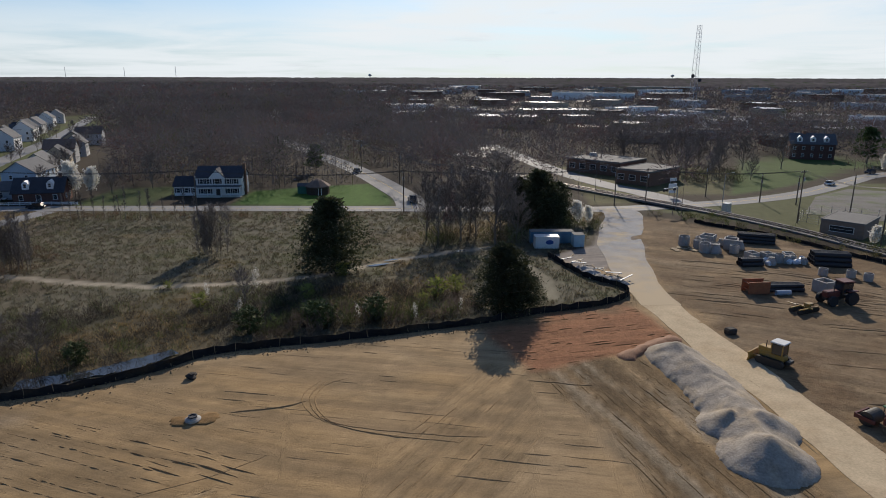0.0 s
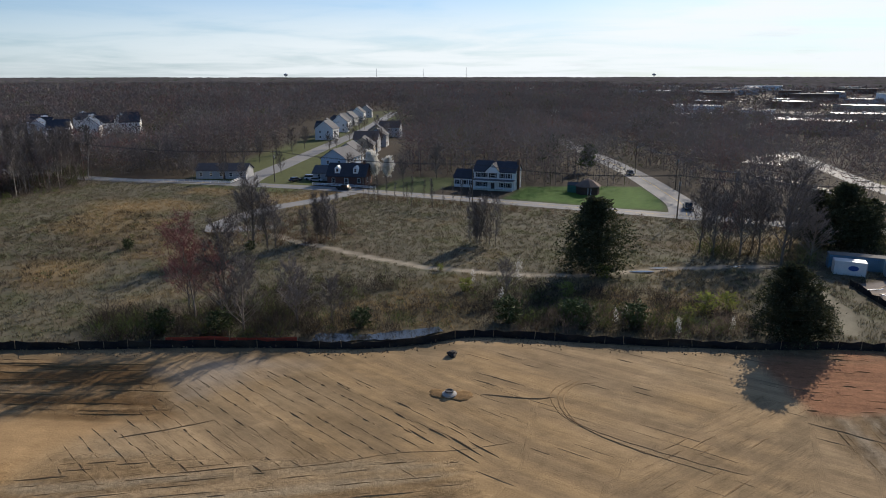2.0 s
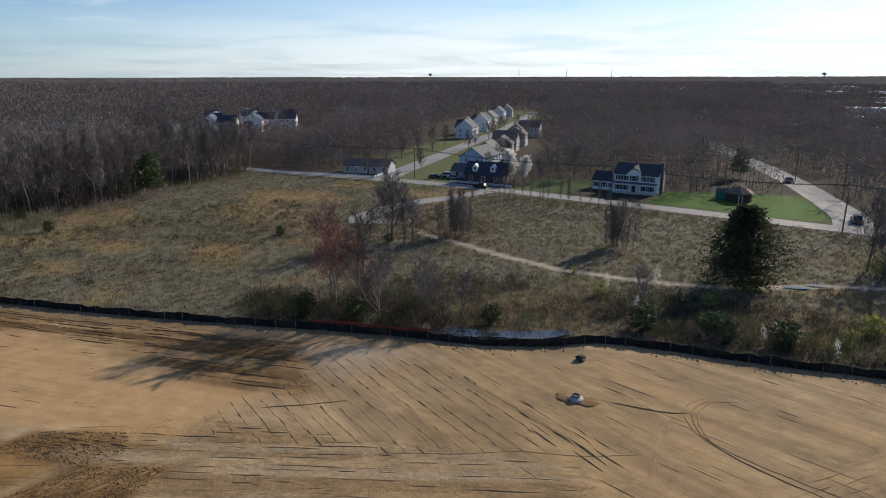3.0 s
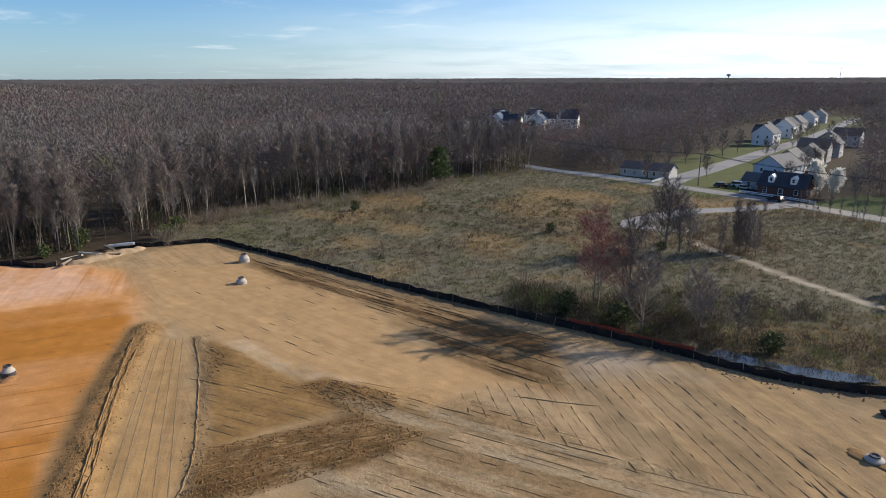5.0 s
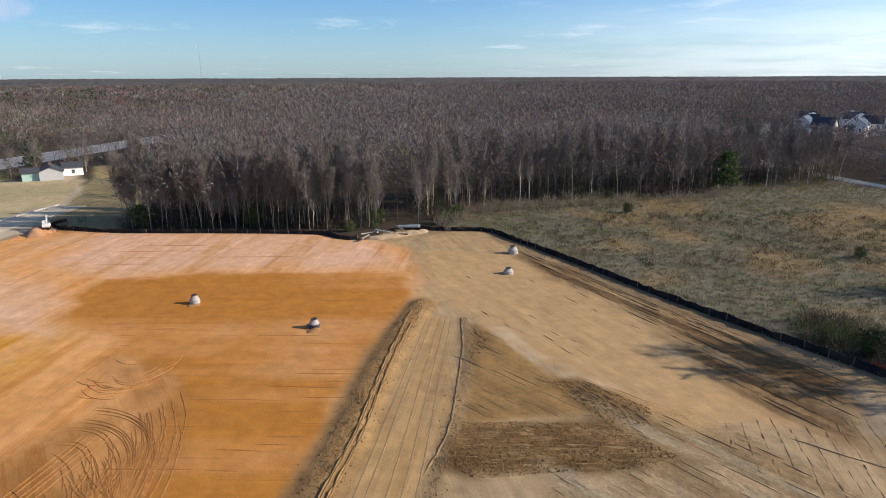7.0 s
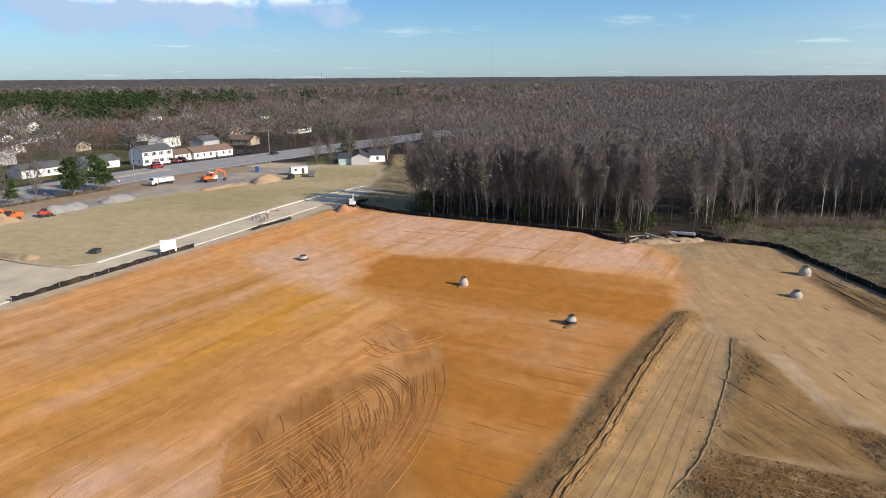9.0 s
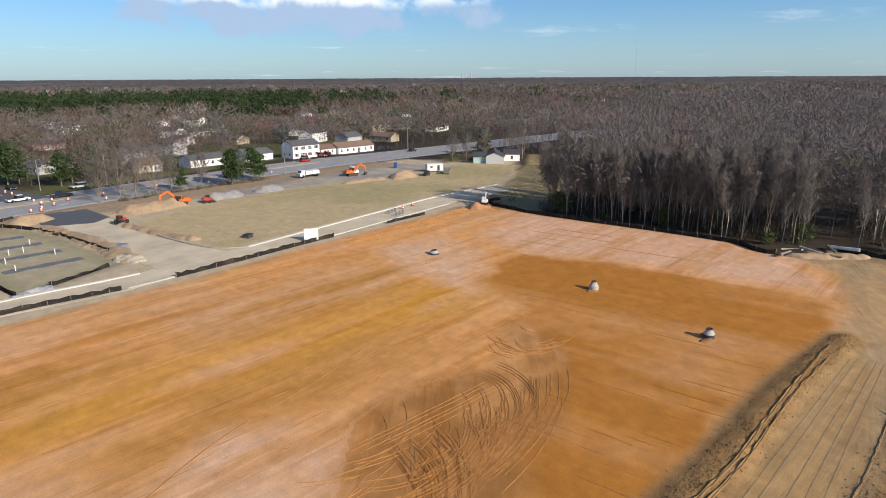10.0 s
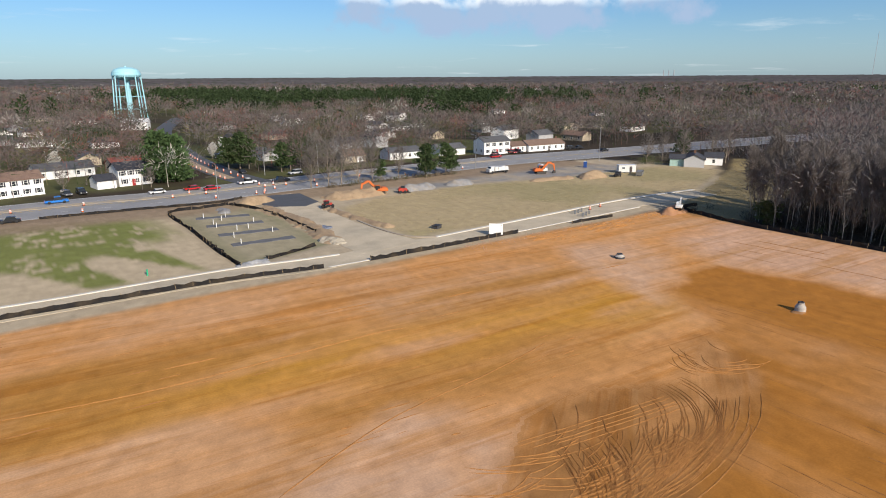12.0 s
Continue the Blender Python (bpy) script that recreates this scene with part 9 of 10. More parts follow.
def tractor(x, y, turn, label, body, s=1.0, name="tractor"):
    root = thing(name, x, y, 0.02, turn, label, name.replace("_", " "))
    root.scale = (s, s, s)
    part("hood", box(B(), (1.2, 0, 1.35), (2.0, 0.95, 0.8), 0, 0.12), body, root)
    part("chassis", box(B(), (0.3, 0, 0.85), (3.6, 0.7, 0.4), 0, 0.05), steel_dark, root)
    cab = part("cab", box(B(), (-0.6, 0, 2.05), (1.5, 1.4, 1.4), 0, 0.08), glass_mat, root)
    part("cab_roof", box(B(), (-0.6, 0, 2.84), (1.7, 1.6, 0.18), 0, 0.06), body, cab)
    for sy in (-1, 1):
        part("mudguard", box(B(), (-1.0, sy * 0.95, 1.75), (1.5, 0.5, 0.12), 0, 0.04), body, root)
        wheel(root, -1.0, sy * 1.05, 0.85, 0.55)
        wheel(root, 1.7, sy * 0.9, 0.65, 0.45)
    part("exhaust", tube(B(), (1.2, 0.35, 1.7), (1.2, 0.35, 2.7), 0.05), steel_dark, root)


tractor(60.6, 93.2, 195, "dark red tractor with large wheels in the yard", machine_dark_red, 1.25)
tractor(-87.2, -139.4, 200, "small red tractor with a white canopy", machine_red, 0.75, "compact_tractor")
RO = thing("roller", 43.6, 56.2, 0.02, 118, "dark red road roller with a green canopy", "roller")
part("drum", lathe(B(), [(0.72, -1.0), (0.75, -0.97), (0.75, 0.97), (0.72, 1.0)], 22, pose(1.6, 0, 0.75, 90, 0, 0)), steel_dark, RO)
part("drum_frame", box(box(box(B(), (1.6, 1.15, 0.8), (1.9, 0.14, 0.4)), (1.6, -1.15, 0.8), (1.9, 0.14, 0.4)), (2.6, 0, 0.8), (0.2, 2.3, 0.5)), machine_dark_red, RO)
part("body", box(B(), (-0.9, 0, 1.2), (2.2, 1.6, 0.9), 0, 0.12), machine_dark_red, RO)
part("canopy", box(B(), (-0.4, 0, 2.65), (1.8, 1.6, 0.12), 0, 0.04), mat("canopy_green", (0.12, 0.20, 0.10), var=0.1), RO)
for sx in (-1.1, 0.3):
    for sy in (-0.7, 0.7):
        part("canopy_post", tube(B(), (sx, sy, 1.5), (sx, sy, 2.6), 0.04), steel_dark, RO)
for sy in (-0.85, 0.85):
    wheel(RO, -1.1, sy, 0.72, 0.5)
LD = thing("skid_loader", -115.3, -143.6, 0, 150, "red loader with lowered bucket", "loader")
part("body", box(B(), (0, 0, 1.0), (2.4, 1.4, 0.9), 0, 0.1), machine_red, LD)
part("cab", box(B(), (0.1, 0, 1.7), (1.1, 1.1, 0.8), 0, 0.06), glass_mat, LD)
part("bucket", prism(B(), [(1.5, 0.1), (2.4, 0.1), (1.9, 0.4), (1.6, 0.9), (1.45, 0.8)], 1.8), steel_dark, LD)
for sy in (-0.8, 0.8):
    part("lift_arm", box(B(), (0.3, sy * 0.95, 1.3), (2.6, 0.14, 0.2), 0, 0.02, 0, 18), machine_red, LD)
    for sx in (-0.7, 0.7):
        wheel(LD, sx, sy, 0.45, 0.35)
DISC = thing("disc_harrow", 53.4, 89.4, 0, 25, "rusty yellow towed disc harrow in the yard", "harrow")
part("frame", box(box(box(B(), (0, 0.7, 0.75), (4.2, 0.16, 0.16)), (0, -0.7, 0.75), (4.2, 0.16, 0.16)), (0, 0, 0.8), (0.2, 2.6, 0.16)), cat_yellow, DISC)
for k in range(9):
    for sy in (-0.7, 0.7):
        part("disc", lathe(B(), [(0.06, -0.05), (0.38, -0.02), (0.38, 0.02), (0.06, 0.05)], 12, pose(-1.9 + 0.47 * k, sy, 0.38, 0, 90, 12)), steel_dark, DISC)
part("drawbar", tube(B(), (0, 1.2, 0.75), (0.4, 3.0, 0.5), 0.08), cat_yellow, DISC)
part("counterweight", box(B(), (0.9, 0, 1.05), (1.2, 0.9, 0.4), 0, 0.05), cat_yellow, DISC)
FT = thing("flatbed_truck", -164.5, -151.6, 0.02, -12, "white flatbed truck loaded with wrapped pallets", "truck")
part("chassis", box(B(), (-0.5, 0, 0.75), (7.2, 1.0, 0.3)), steel_dark, FT)
cab = part("cab", prism(B(), [(2.2, 0.6), (4.2, 0.6), (4.2, 1.6), (3.7, 1.75), (3.4, 2.5), (2.2, 2.5)], 2.1), machine_white, FT)
part("windscreen", box(B(), (3.62, 0, 2.1), (0.1, 1.8, 0.6), 0, 0, 0, -22), glass_mat, cab)
part("load_bed", box(B(), (-1.0, 0, 1.05), (6.0, 2.3, 0.2)), machine_white, FT)
for k in range(4):
    part("load", box(B(), (-3.2 + 1.45 * k, 0, 1.65), (1.3, 2.0, 1.0 + 0.2 * (k % 2)), 0, 0.05), machine_white, FT)
for sx in (-3.0, 2.9):
    for sy in (-0.95, 0.95):
        wheel(FT, sx, sy, 0.5, 0.4)
TT = thing("tanker_truck", -178.4, -143.4, 0.02, 60, "small white truck with a dark tank", "truck")
part("cab", prism(B(), [(1.2, 0.5), (3.0, 0.5), (3.0, 1.5), (2.4, 2.3), (1.2, 2.3)], 2.0), machine_white, TT)
part("tank", lathe(B(), [(0.3, -1.6), (0.9, -1.5), (0.9, 1.5), (0.3, 1.6)], 16, pose(-0.7, 0, 1.6, 0, 90, 0)), machine_white, TT)
part("chassis", box(B(), (0, 0, 0.7), (5.4, 0.9, 0.3)), steel_dark, TT)
for sx in (-1.5, 2.0):
    for sy in (-0.85, 0.85):
        wheel(TT, sx, sy, 0.45, 0.35)

# ---- huts, boxes and toilets ----
CT = thing("storage_container", 20.9, 126.0, 0, 0, "white portable storage box with a blue oval panel", "container")
part("body", box(B(), (0, 0, 1.35), (4.9, 2.4, 2.45), 0, 0.05), machine_white, CT)
part("skid", box(box(B(), (0, -0.9, 0.07), (4.9, 0.2, 0.14)), (0, 0.9, 0.07), (4.9, 0.2, 0.14)), steel_dark, CT)
ov = B()
lathe(ov, [(0.62, 0), (0.62, 0.03)], 20, pose(0.5, -1.21, 1.45, 90, 0, 0))
for v in ov.verts:
    v.co.x = 0.5 + (v.co.x - 0.5) * 1.3
    v.co.z = 1.45 + (v.co.z - 1.45) * 0.75
part("panel", ov, mat("panel_blue", (0.02, 0.07, 0.25), rough=0.4, var=0.05), CT)
part("corner_post", box(box(B(), (-2.42, -1.18, 1.35), (0.12, 0.1, 2.45)), (2.42, -1.18, 1.35), (0.12, 0.1, 2.45)), lamp_steel, CT)
for x, y, w, label, m in ((22.6, 130.4, 9.0, "long steel-blue shipping container", mat("container_blue", (0.10, 0.20, 0.28), rough=0.5, var=0.15, scale=1)), (27.6, 127.6, 2.2, "small pale blue storage box", mat("container_pale", (0.38, 0.50, 0.55), rough=0.5, var=0.15, scale=1))):
    C2 = thing("storage_container", x, y, 0, 2, label + " behind the white box", "container")
    part("body", box(B(), (0, 0, 1.3), (w, 2.4, 2.5), 0, 0.04), m, C2)
    bm = B()
    for k in range(int(w / 0.3)):
        box(bm, (-w / 2 + 0.2 + 0.3 * k, -1.22, 1.3), (0.12, 0.06, 2.2))
    part("ribs", bm, m, C2)
    part("roof", box(B(), (0, 0, 2.58), (w + 0.04, 2.44, 0.06)), roof_flat, C2)
WB = thing("site_office", -196.5, -120.8, 0, 140, "white site trailer with a dark door", "trailer")
part("body", box(B(), (0, 0, 1.5), (6.0, 2.5, 2.4), 0, 0.05), machine_white, WB)
part("roof", box(B(), (0, 0, 2.76), (6.2, 2.7, 0.12), 0, 0.03), roof_white, WB)
part("door", box(B(), (1.2, -1.27, 1.35), (0.9, 0.06, 1.9)), door_mat, WB)
window(WB, -1.4, 1.8, 1.0, 0.8, -1.27)
for sx in (-1, 1):
    wheel(WB, sx * 0.9, -1.05, 0.36, 0.22)
PT = thing("portable_toilet", -197.5, -138.5, 0, 30, "blue plastic portable toilet cabin", "toilet")
part("cabin", box(B(), (0, 0, 1.1), (1.15, 1.15, 2.1), 0, 0.05), mat("toilet_blue", (0.025, 0.07, 0.24), rough=0.5, var=0.1), PT)
part("roof", box(B(), (0, 0, 2.2), (1.2, 1.2, 0.14), 0, 0.05), mat("toilet_roof", (0.4, 0.45, 0.5), rough=0.5, var=0.1), PT)
part("door", box(B(), (0, -0.6, 1.05), (0.75, 0.05, 1.85), 0, 0.01), mat("toilet_door", (0.03, 0.09, 0.30), rough=0.5, var=0.1), PT)
part("vent_pipe", tube(B(), (0.45, 0.45, 2.2), (0.45, 0.45, 2.6), 0.06), black_plastic, PT)
GE = thing("utility_trailer", -186.5, -117.8, 0, 20, "dark utility trailer with gear", "trailer")
part("bed", box(B(), (0, 0, 0.7), (4.0, 2.0, 0.25), 0, 0.04), steel_dark, GE)
part("gear", box(box(B(), (-0.8, 0, 1.2), (1.6, 1.6, 0.8), 0, 0.1), (1.0, 0, 1.0), (1.2, 1.4, 0.5), 0, 0.1), black_plastic, GE)
for sy in (-1, 1):
    wheel(GE, 0, sy, 0.4, 0.24)
MS = thing("metal_bin", -194, -114, 0, 25, "grey open waste skip", "skip")
part("body", prism(B(), [(-2.2, 0.3), (2.2, 0.3), (2.7, 1.6), (-2.7, 1.6)], 2.0), mat("skip_grey", (0.20, 0.20, 0.20), rough=0.6, var=0.2), MS)
part("rim", box(box(B(), (0, 1.0, 1.6), (5.5, 0.12, 0.14)), (0, -1.0, 1.6), (5.5, 0.12, 0.14)), steel_dark, MS)
part("skid", box(B(), (0, 0, 0.16), (4.0, 1.4, 0.3)), steel_dark, MS)
SB = thing("site_sign", -97.0, -89.8, 0, 128, "large blank white signboard propped by the kerb", "sign")
part("board", box(B(), (0, 0, 1.45), (2.9, 0.08, 2.3), 0, 0.01, -8), trim_white, SB)
for sx in (-1.1, 1.1):
    part("post", tube(B(), (sx, 0.12, 0), (sx, 0.1, 2.4), 0.06), stake_wood, SB)
BK = thing("barrier", -101.6, -88.8, 0, 10, "orange plastic barrier lying by the kerb", "barrier")
part("board", box(B(), (0, 0, 0.3), (1.8, 0.4, 0.35), 0, 0.04), mat("barrier_orange", (0.60, 0.10, 0.02), rough=0.5, var=0.1), BK)
for k, (x, y) in enumerate(((-128.4, -91.5), (-127.4, -88.5))):
    RK = thing("pipe_rack", x, y, 0, 8, "low open steel barrier frame on the road", "barrier")
    part("frame", box(box(B(), (0, 0, 1.0), (3.6, 0.08, 0.12)), (0, 0, 0.55), (3.6, 0.08, 0.12)), lamp_steel, RK)
    for sx in (-1.7, 0, 1.7):
        part("leg", box(B(), (sx, 0, 0.5), (0.08, 0.5, 1.05)), lamp_steel, RK)

# ---- pipe yard ----
pipe_black = mat("pipe_black", (0.03, 0.03, 0.033), rough=0.5, var=0.2, scale=0.5)
rust_box = mat("trench_box_rust", (0.30, 0.11, 0.05), rough=0.7, var=0.3, scale=0.6, fine=0.1)
ry = np.random.RandomState(23)


def ring_pipe(bm, a, b, r, t=0.12, n=14):
    """A hollow pipe from a to b."""
    a, b = Vector(a), Vector(b)
    d = (b - a).normalized(); u = d.orthogonal().normalized(); v = d.cross(u)
    rings = [[bm.verts.new(c + (u * math.cos(k * 2 * math.pi / n) + v * math.sin(k * 2 * math.pi / n)) * rr_) for k in range(n)] for c, rr_ in ((a, r), (b, r), (b, r - t), (a, r - t))]
    for j in range(4):
        p, q = rings[j], rings[(j + 1) % 4]
        for k in range(n):
            bm.faces.new((p[k], p[(k + 1) % n], q[(k + 1) % n], q[k]))
    return bm


def concrete_piece(x, y, kind, s, turn, label):
    name = {"ring": "concrete_ring", "cone": "concrete_cone", "box": "concrete_vault"}[kind]
    root = thing(name, x, y, ground_z(x, y) - 0.03, turn, label, "precast concrete", "precast pieces in the yard")
    if kind == "ring":
        part("ring", ring_pipe(B(), (0, 0, 0), (0, 0, 1.4 * s), 0.85 * s), precast, root)
        part("joint_lip", ring_pipe(B(), (0, 0, 1.4 * s), (0, 0, 1.5 * s), 0.79 * s, 0.08), precast, root)
    elif kind == "cone":
        part("cone", lathe(B(), [(0.85 * s, 0), (0.85 * s, 0.3 * s), (0.5 * s, 1.1 * s), (0.5 * s, 1.3 * s)], 16), precast, root)
        # the cone is closed on top; a dark disc paints the shaded hole
        part("opening", lathe(B(), [(0.4 * s, 1.3 * s), (0.4 * s, 1.32 * s)], 14), precast_dark, root)
    else:
        for c, q in (((0, 0.9, 0.8), (2.0, 0.2, 1.6)), ((0, -0.9, 0.8), (2.0, 0.2, 1.6)), ((0.9, 0, 0.8), (0.2, 1.6, 1.6)), ((-0.9, 0, 0.8), (0.2, 1.6, 1.6))):
            part("side_wall", box(B(), [k * s for k in c], [k * s for k in q]), precast, root)
        part("floor_slab", box(B(), (0, 0, 0.1 * s), (1.6 * s, 1.6 * s, 0.2 * s)), precast_dark, root)


for k in range(16):
    concrete_piece(49.5 + 10.5 * ry.rand(), 122.5 + 7 * ry.rand(), ("ring", "cone", "box", "ring")[ry.randint(4)], 1.0 + 0.4 * ry.rand(), 90 * ry.rand(), "pale grey precast manhole section in the yard")
for k in range(16):
    concrete_piece(57 + 10 * ry.rand(), 114 + 4.5 * ry.rand(), ("ring", "cone", "cone", "box")[ry.randint(4)], 0.75 + 0.4 * ry.rand(), 90 * ry.rand(), "small pale precast concrete piece in the yard")
for k, (x, y) in enumerate(((66.5, 107.5), (70.8, 106.5), (72.6, 104.6))):
    concrete_piece(x, y, "ring", 0.9, 30, "loose concrete ring near the pipes")
concrete_piece(61.6, 98.6, "box", 1.25, 20, "large white precast vault with open top")


def pipe_stack(x, y, turn, n, length, r, rows, material, label):
    root = thing("pipe_stack", x, y, ground_z(x, y), turn, label, "pipes")
    src = None
    for j in range(rows):
        for k in range(n - j):
            m = pose(0, (k - (n - j - 1) / 2) * r * 2.02, r + j * r * 1.76)
            src = part("pipe", ring_pipe(B(), (-length / 2, 0, 0), (length / 2, 0, 0), r, r * 0.14), material, root, m=m) if src is None else again(src, m, root)
    for sx in (-length * 0.3, length * 0.3):
        part("timber_skid", box(B(), (sx, 0, 0.04), (0.15, n * r * 2.1, 0.12)), stake_wood, root)


pipe_stack(65.5, 130.5, -18, 5, 7.0, 0.36, 3, pipe_black, "stack of black corrugated pipes on skids")
pipe_stack(71.6, 114.4, -12, 5, 6.2, 0.45, 3, pipe_black, "tall stack of wide black pipes")
pipe_stack(55.2, 99.6, 2, 4, 6.5, 0.32, 2, pipe_black, "stack of dark drain pipes")
pipe_stack(54.2, 97.0, 4, 1, 2.4, 0.42, 1, mat("pipe_pale_blue", (0.38, 0.44, 0.50), rough=0.5, var=0.1), "short pale blue pipe on the ground")
pipe_stack(56.5, 113.5, 5, 3, 4.0, 0.4, 2, pipe_black, "short stack of black fittings")
TB = thing("trench_box", 50.3, 98.2, 0, 6, "rust-orange steel trench box in the yard", "trench box")
for sy in (-1.0, 1.0):
    part("side_panel", box(B(), (0, sy, 1.05), (3.6, 0.18, 2.0), 0, 0.02), rust_box, TB)
for sx in (-1.4, 1.4):
    for zz in (0.6, 1.6):
        part("spreader", tube(B(), (sx, -1.0, zz), (sx, 1.0, zz), 0.1), rust_box, TB)
for k in range(9):
    a, b = 46 + 5 * ry.rand(), 123 + 8 * ry.rand()
    SK = thing("pallet", a, b, ground_z(a, b), 90 * ry.rand(), "weathered timber pallet with scrap", "pallet", "pallets in the yard")
    part("deck", box(B(), (0, 0, 0.14), (1.2, 1.0, 0.05)), stake_wood, SK)
    for sy in (-0.4, 0, 0.4):
        part("runner", box(B(), (0, sy, 0.06), (1.2, 0.1, 0.11)), stake_wood, SK)
wrap = mat("wrapped_white", (0.60, 0.62, 0.66), rough=0.35, var=0.15, scale=0.5)
for k in range(22):
    a, b = 57.5 + 11 * ry.rand(), 113.5 + 6 * ry.rand()
    bm = B()
    bmesh.ops.create_icosphere(bm, subdivisions=2, radius=0.62)
    for v in bm.verts:
        v.co.x *= 1.3
        v.co *= 0.85 + 0.35 * noise.noise(v.co * 1.9 + Vector((k, 0, 0)))
    tagged(part("wrapped_pallet", bm, wrap, m=pose(a, b, ground_z(a, b) + 0.4, 0, 0, 180 * ry.rand())), "crumpled white plastic-wrapped bundle in the yard", "bundle", "wrapped bundles in the yard")
for k in range(14):
    a, b = 21 + 9 * ry.rand(), 116 - 1.3 * k + 2 * ry.rand()
    a = 22.5 + 0.55 * k + 1.5 * ry.rand()
    b = 115.5 - 1.0 * k + ry.rand()
    PL = tagged(part("timber_plank", box(B(), (0, 0, 0.12), (1.6 + 2 * ry.rand(), 0.22, 0.12), 0, 0.01), (stake_wood, machine_white, steel_dark)[k % 3], m=pose(a, b, ground_z(a, b) + 0.75, 6 * ry.normal(), 6 * ry.normal(), 180 * ry.rand())), "loose plank on the debris heap", "plank", "planks on the debris heap")
for k, (x, y) in enumerate(((-139.5, 3.0), (-137, -0.5), (-134.5, 2.5), (-135.5, -3.5), (-132.3, -4.4))):
    LOG = tagged(part("log", tube(B(), (-2.2, 0, 0), (2.2, 0, 0.15), 0.26, 0.2, 9), bark_pale if k % 2 else bark, m=pose(x, y, ground_z(x, y) + 0.5, 0, 4, 35 * k + 20)), "cut log pushed against the fence", "log", "logs by the fence")
WP = tagged(part("white_pipe", ring_pipe(B(), (-2.6, 0, 0), (2.6, 0, 0), 0.32, 0.05), machine_white, m=pose(-140.6, 5.2, 0.75, 0, -6, 62)), "long white plastic pipe lying by the fence", "pipe")

# ---- filter bed with white stand pipes ----
filter_stone = mat("filter_stone_grey", (0.13, 0.13, 0.135), rough=0.95, var=0.35, scale=1.2, fine=0.2, bump=0.03)
PB = thing("filter_bed", 0, 0, label="grey stone rows of a filter bed", category="stone bed", kind="structure")
for k in range(4):
    a = Vector((-53.2 - 1.6 * k, -122 - 10.0 * k, 0)); b = Vector((-66.0 - 1.2 * k, -119.5 - 9.3 * k, 0))
    part("stone_row", ribbon(B(), [a.lerp(b, j / 8) for j in range(9)], lambda j: 2.4 + 0.5 * math.sin(j * 1.9), -0.20, 0.2), filter_stone, PB)
for k, (x, y) in enumerate(((-59.6, -151.3), (-61.8, -146), (-64.1, -149), (-58.7, -143.5), (-57.7, -139.5), (-60.1, -134.2), (-62.7, -134.0), (-65.0, -127.0), (-56.5, -128), (-55, -121.5), (-66.5, -139))):
    SPp = thing("stand_pipe", x, y, -0.32, 0, "white plastic stand pipe with cap", "pipe", "stand pipes in the filter bed")
    part("pipe", tube(B(), (0, 0, 0), (0, 0, 1.15), 0.09, 0.09, 10), machine_white, SPp)
    part("cap", tube(B(), (0, 0, 1.15), (0, 0, 1.22), 0.12, 0.10, 10), machine_white, SPp)
HY = thing("hydrant", -33.2, -111.5, 0, 0, "green capped utility stub in bare soil", "hydrant")
part("pipe", tube(B(), (0, 0, 0), (0, 0, 1.0), 0.14, 0.14, 10), mat("stub_green", (0.03, 0.35, 0.18), rough=0.5, var=0.1), HY)
part("cap", tube(B(), (0, 0, 1.0), (0, 0, 1.1), 0.17, 0.15, 10), MATS["stub_green"], HY)
for k in range(7):
    a, b = -74.6 + 1.6 * ry.rand(), -121.5 + 5 * ry.rand() - 2.5
    tagged(part("stone_slab", box(B(), (0, 0, 0.22), (1.6 + ry.rand(), 0.9, 0.4), 0, 0.05), mat("slab_blue_grey", (0.15, 0.17, 0.22), var=0.25, scale=0.6), m=pose(a, b, 0.07, 4 * ry.normal(), 4 * ry.normal(), 40 * ry.rand())), "blue-grey block stacked on the entrance road", "block", "blocks on the entrance road")
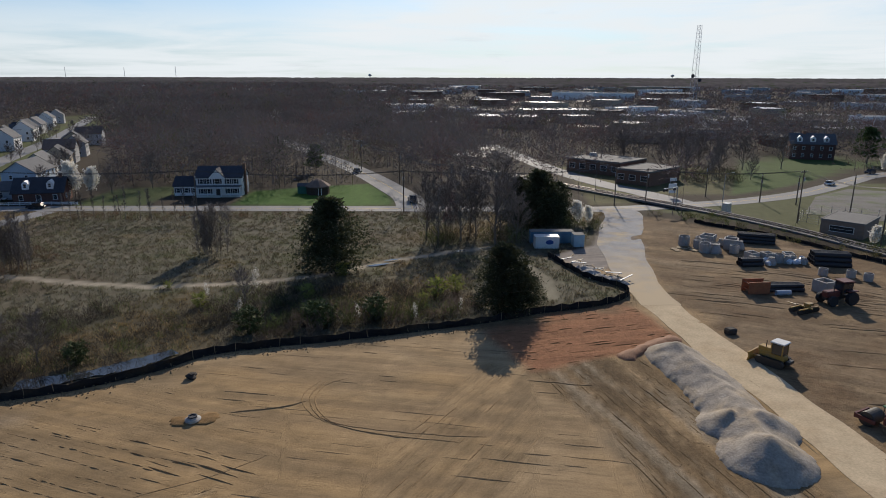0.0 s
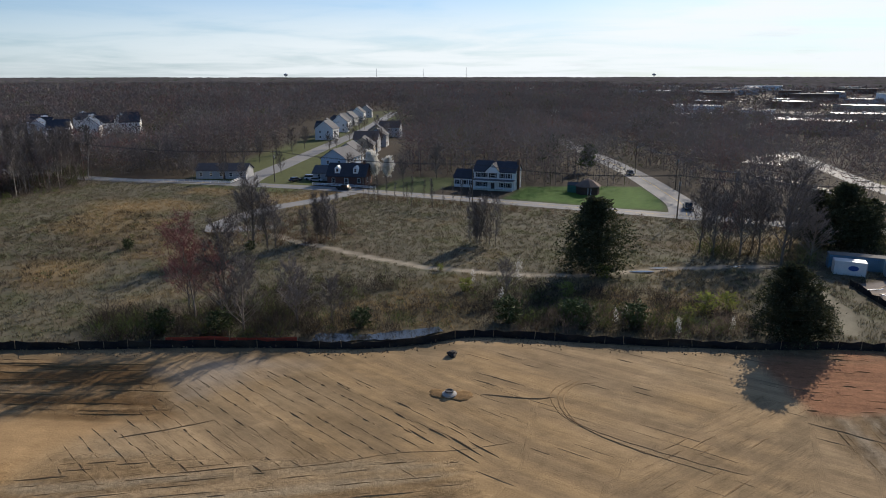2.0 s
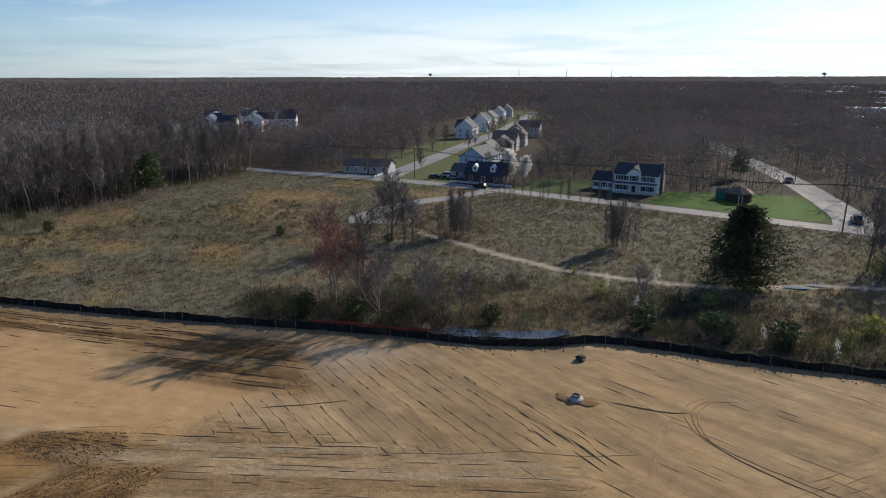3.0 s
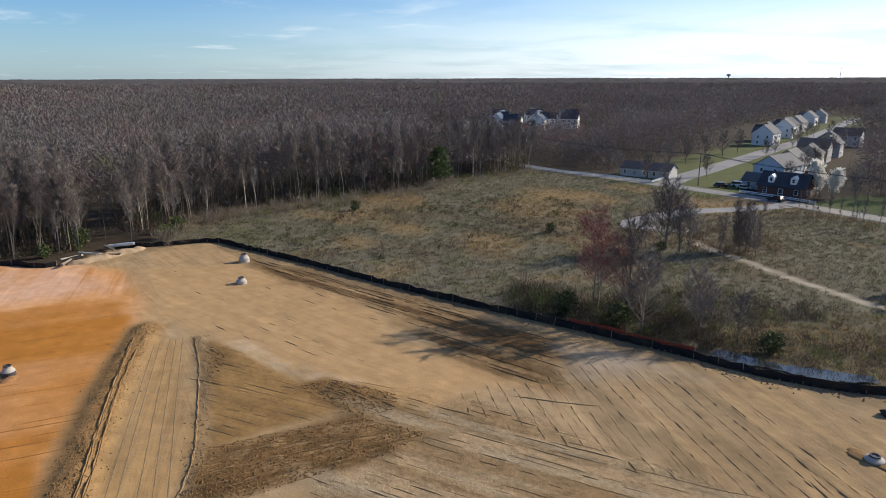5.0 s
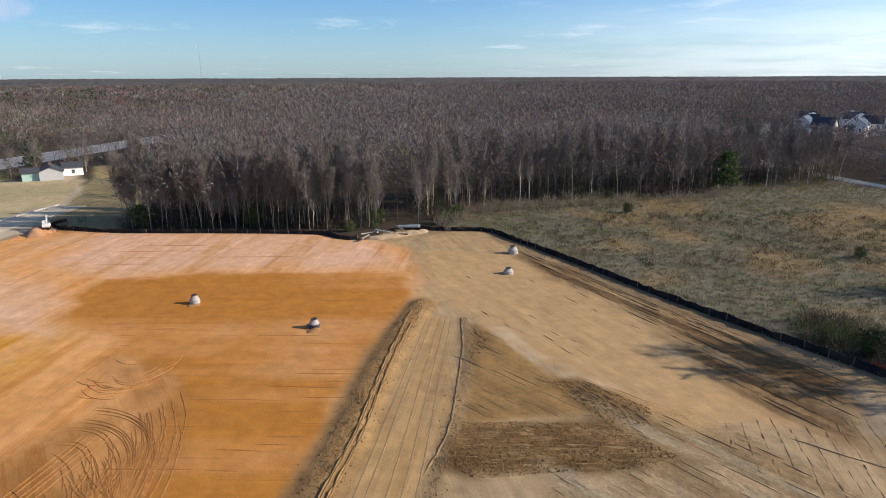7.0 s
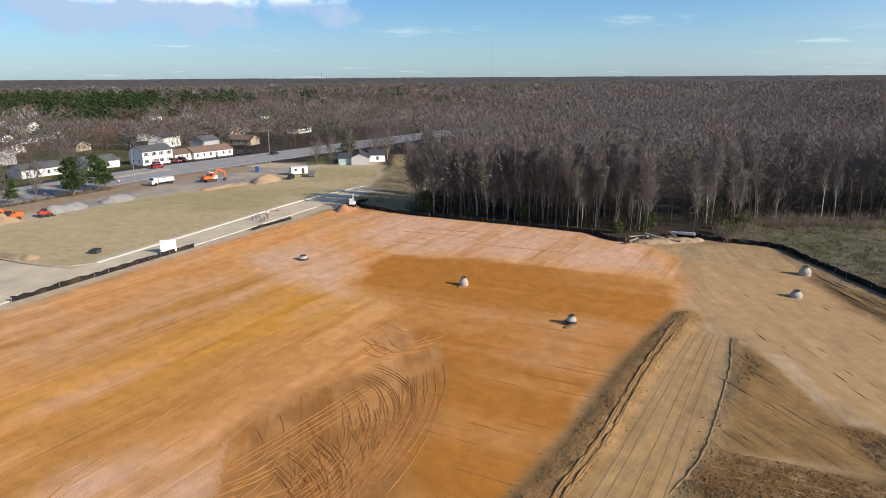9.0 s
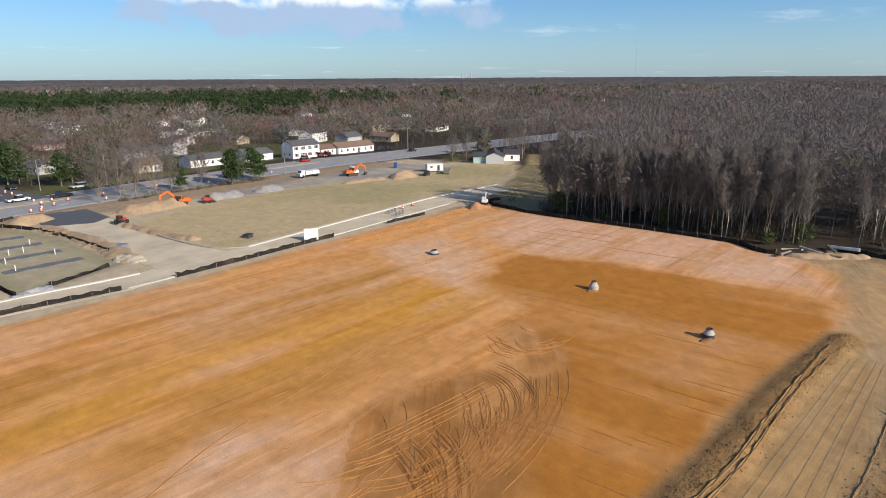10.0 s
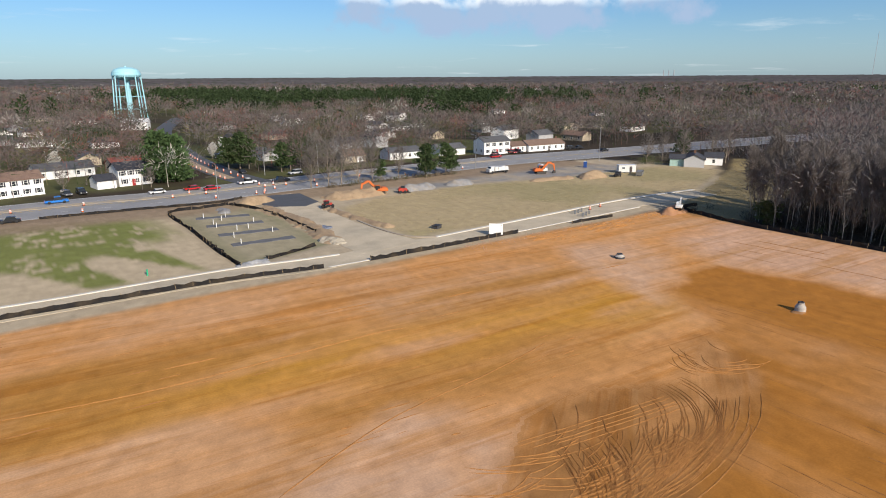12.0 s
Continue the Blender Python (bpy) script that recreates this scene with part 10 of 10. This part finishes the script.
INL = thing("storm_inlet", -92.6, -103.6, 0, 15, "dark open storm drain inlet in the grass", "drain")
part("box", box(B(), (0, 0, 0.3), (1.8, 1.4, 0.75), 0, 0.04), precast_dark, INL)
part("lid", box(B(), (0, 0, 0.72), (2.0, 1.6, 0.1), 0, 0.02), steel_dark, INL)

# ---- traffic barrels ----
TBR = thing("traffic_barrel", -70, -186, 0.07, 0, "orange and white plastic traffic barrel", "traffic barrel", "traffic barrels")
bar_orange = mat("barrel_orange", (0.62, 0.12, 0.02), rough=0.5, var=0.1)
part("body", lathe(B(), [(0.26, 0), (0.24, 0.15), (0.22, 0.9), (0.10, 0.98)], 12), bar_orange, TBR)
for z0 in (0.35, 0.7):
    part("stripe", lathe(B(), [(0.245, z0), (0.24, z0 + 0.18)], 12), trim_white, TBR)
part("base", lathe(B(), [(0.42, 0), (0.42, 0.06)], 8), black_plastic, TBR)
spots = []
P = smooth_line(SIDE_ROAD[1:6], 6)
for k, p in enumerate(P[:26]):
    spots += [(p.x + 4.6, p.y, 0.09), (p.x - 1.0, p.y + 1.5, 0.09)]
P = smooth_line(HIGHWAY[2:8], 13)
for k, p in enumerate(P):
    spots.append((p.x + rc.normal(), p.y + 1.5 + rc.normal() * 0.4, 0.17 if k % 1 == 0 else 0.07))
    if k % 2:
        spots.append((p.x + 3, p.y + 9.4, 0.07))
for p in smooth_line([(-84, -172), (-92, -176), (-98, -180), (-92, -186)], 4):
    spots.append((p.x, p.y, 0.09))
for x, y, z in spots:
    copy_thing(TBR, pose(x, y, z))
for x, y in ((-139, -92.4), (-134, -92.0), (-86, -171)):
    copy_thing(TBR, pose(x, y, 0.06))
WORK = tagged(part("stripped_lane", ribbon(B(), smooth_line(SIDE_ROAD[1:5], 4), 3.6, 0.12, 0.1, 2.6), mat("stripped_lane_sand", (0.36, 0.27, 0.18), var=0.25, scale=2, bump=0.02)), "stripped sandy lane between barrels", "road", kind="structure")
tractor(-98, -233, 250, "orange road machine in the stripped lane", machine_orange, 0.7, "road_machine")
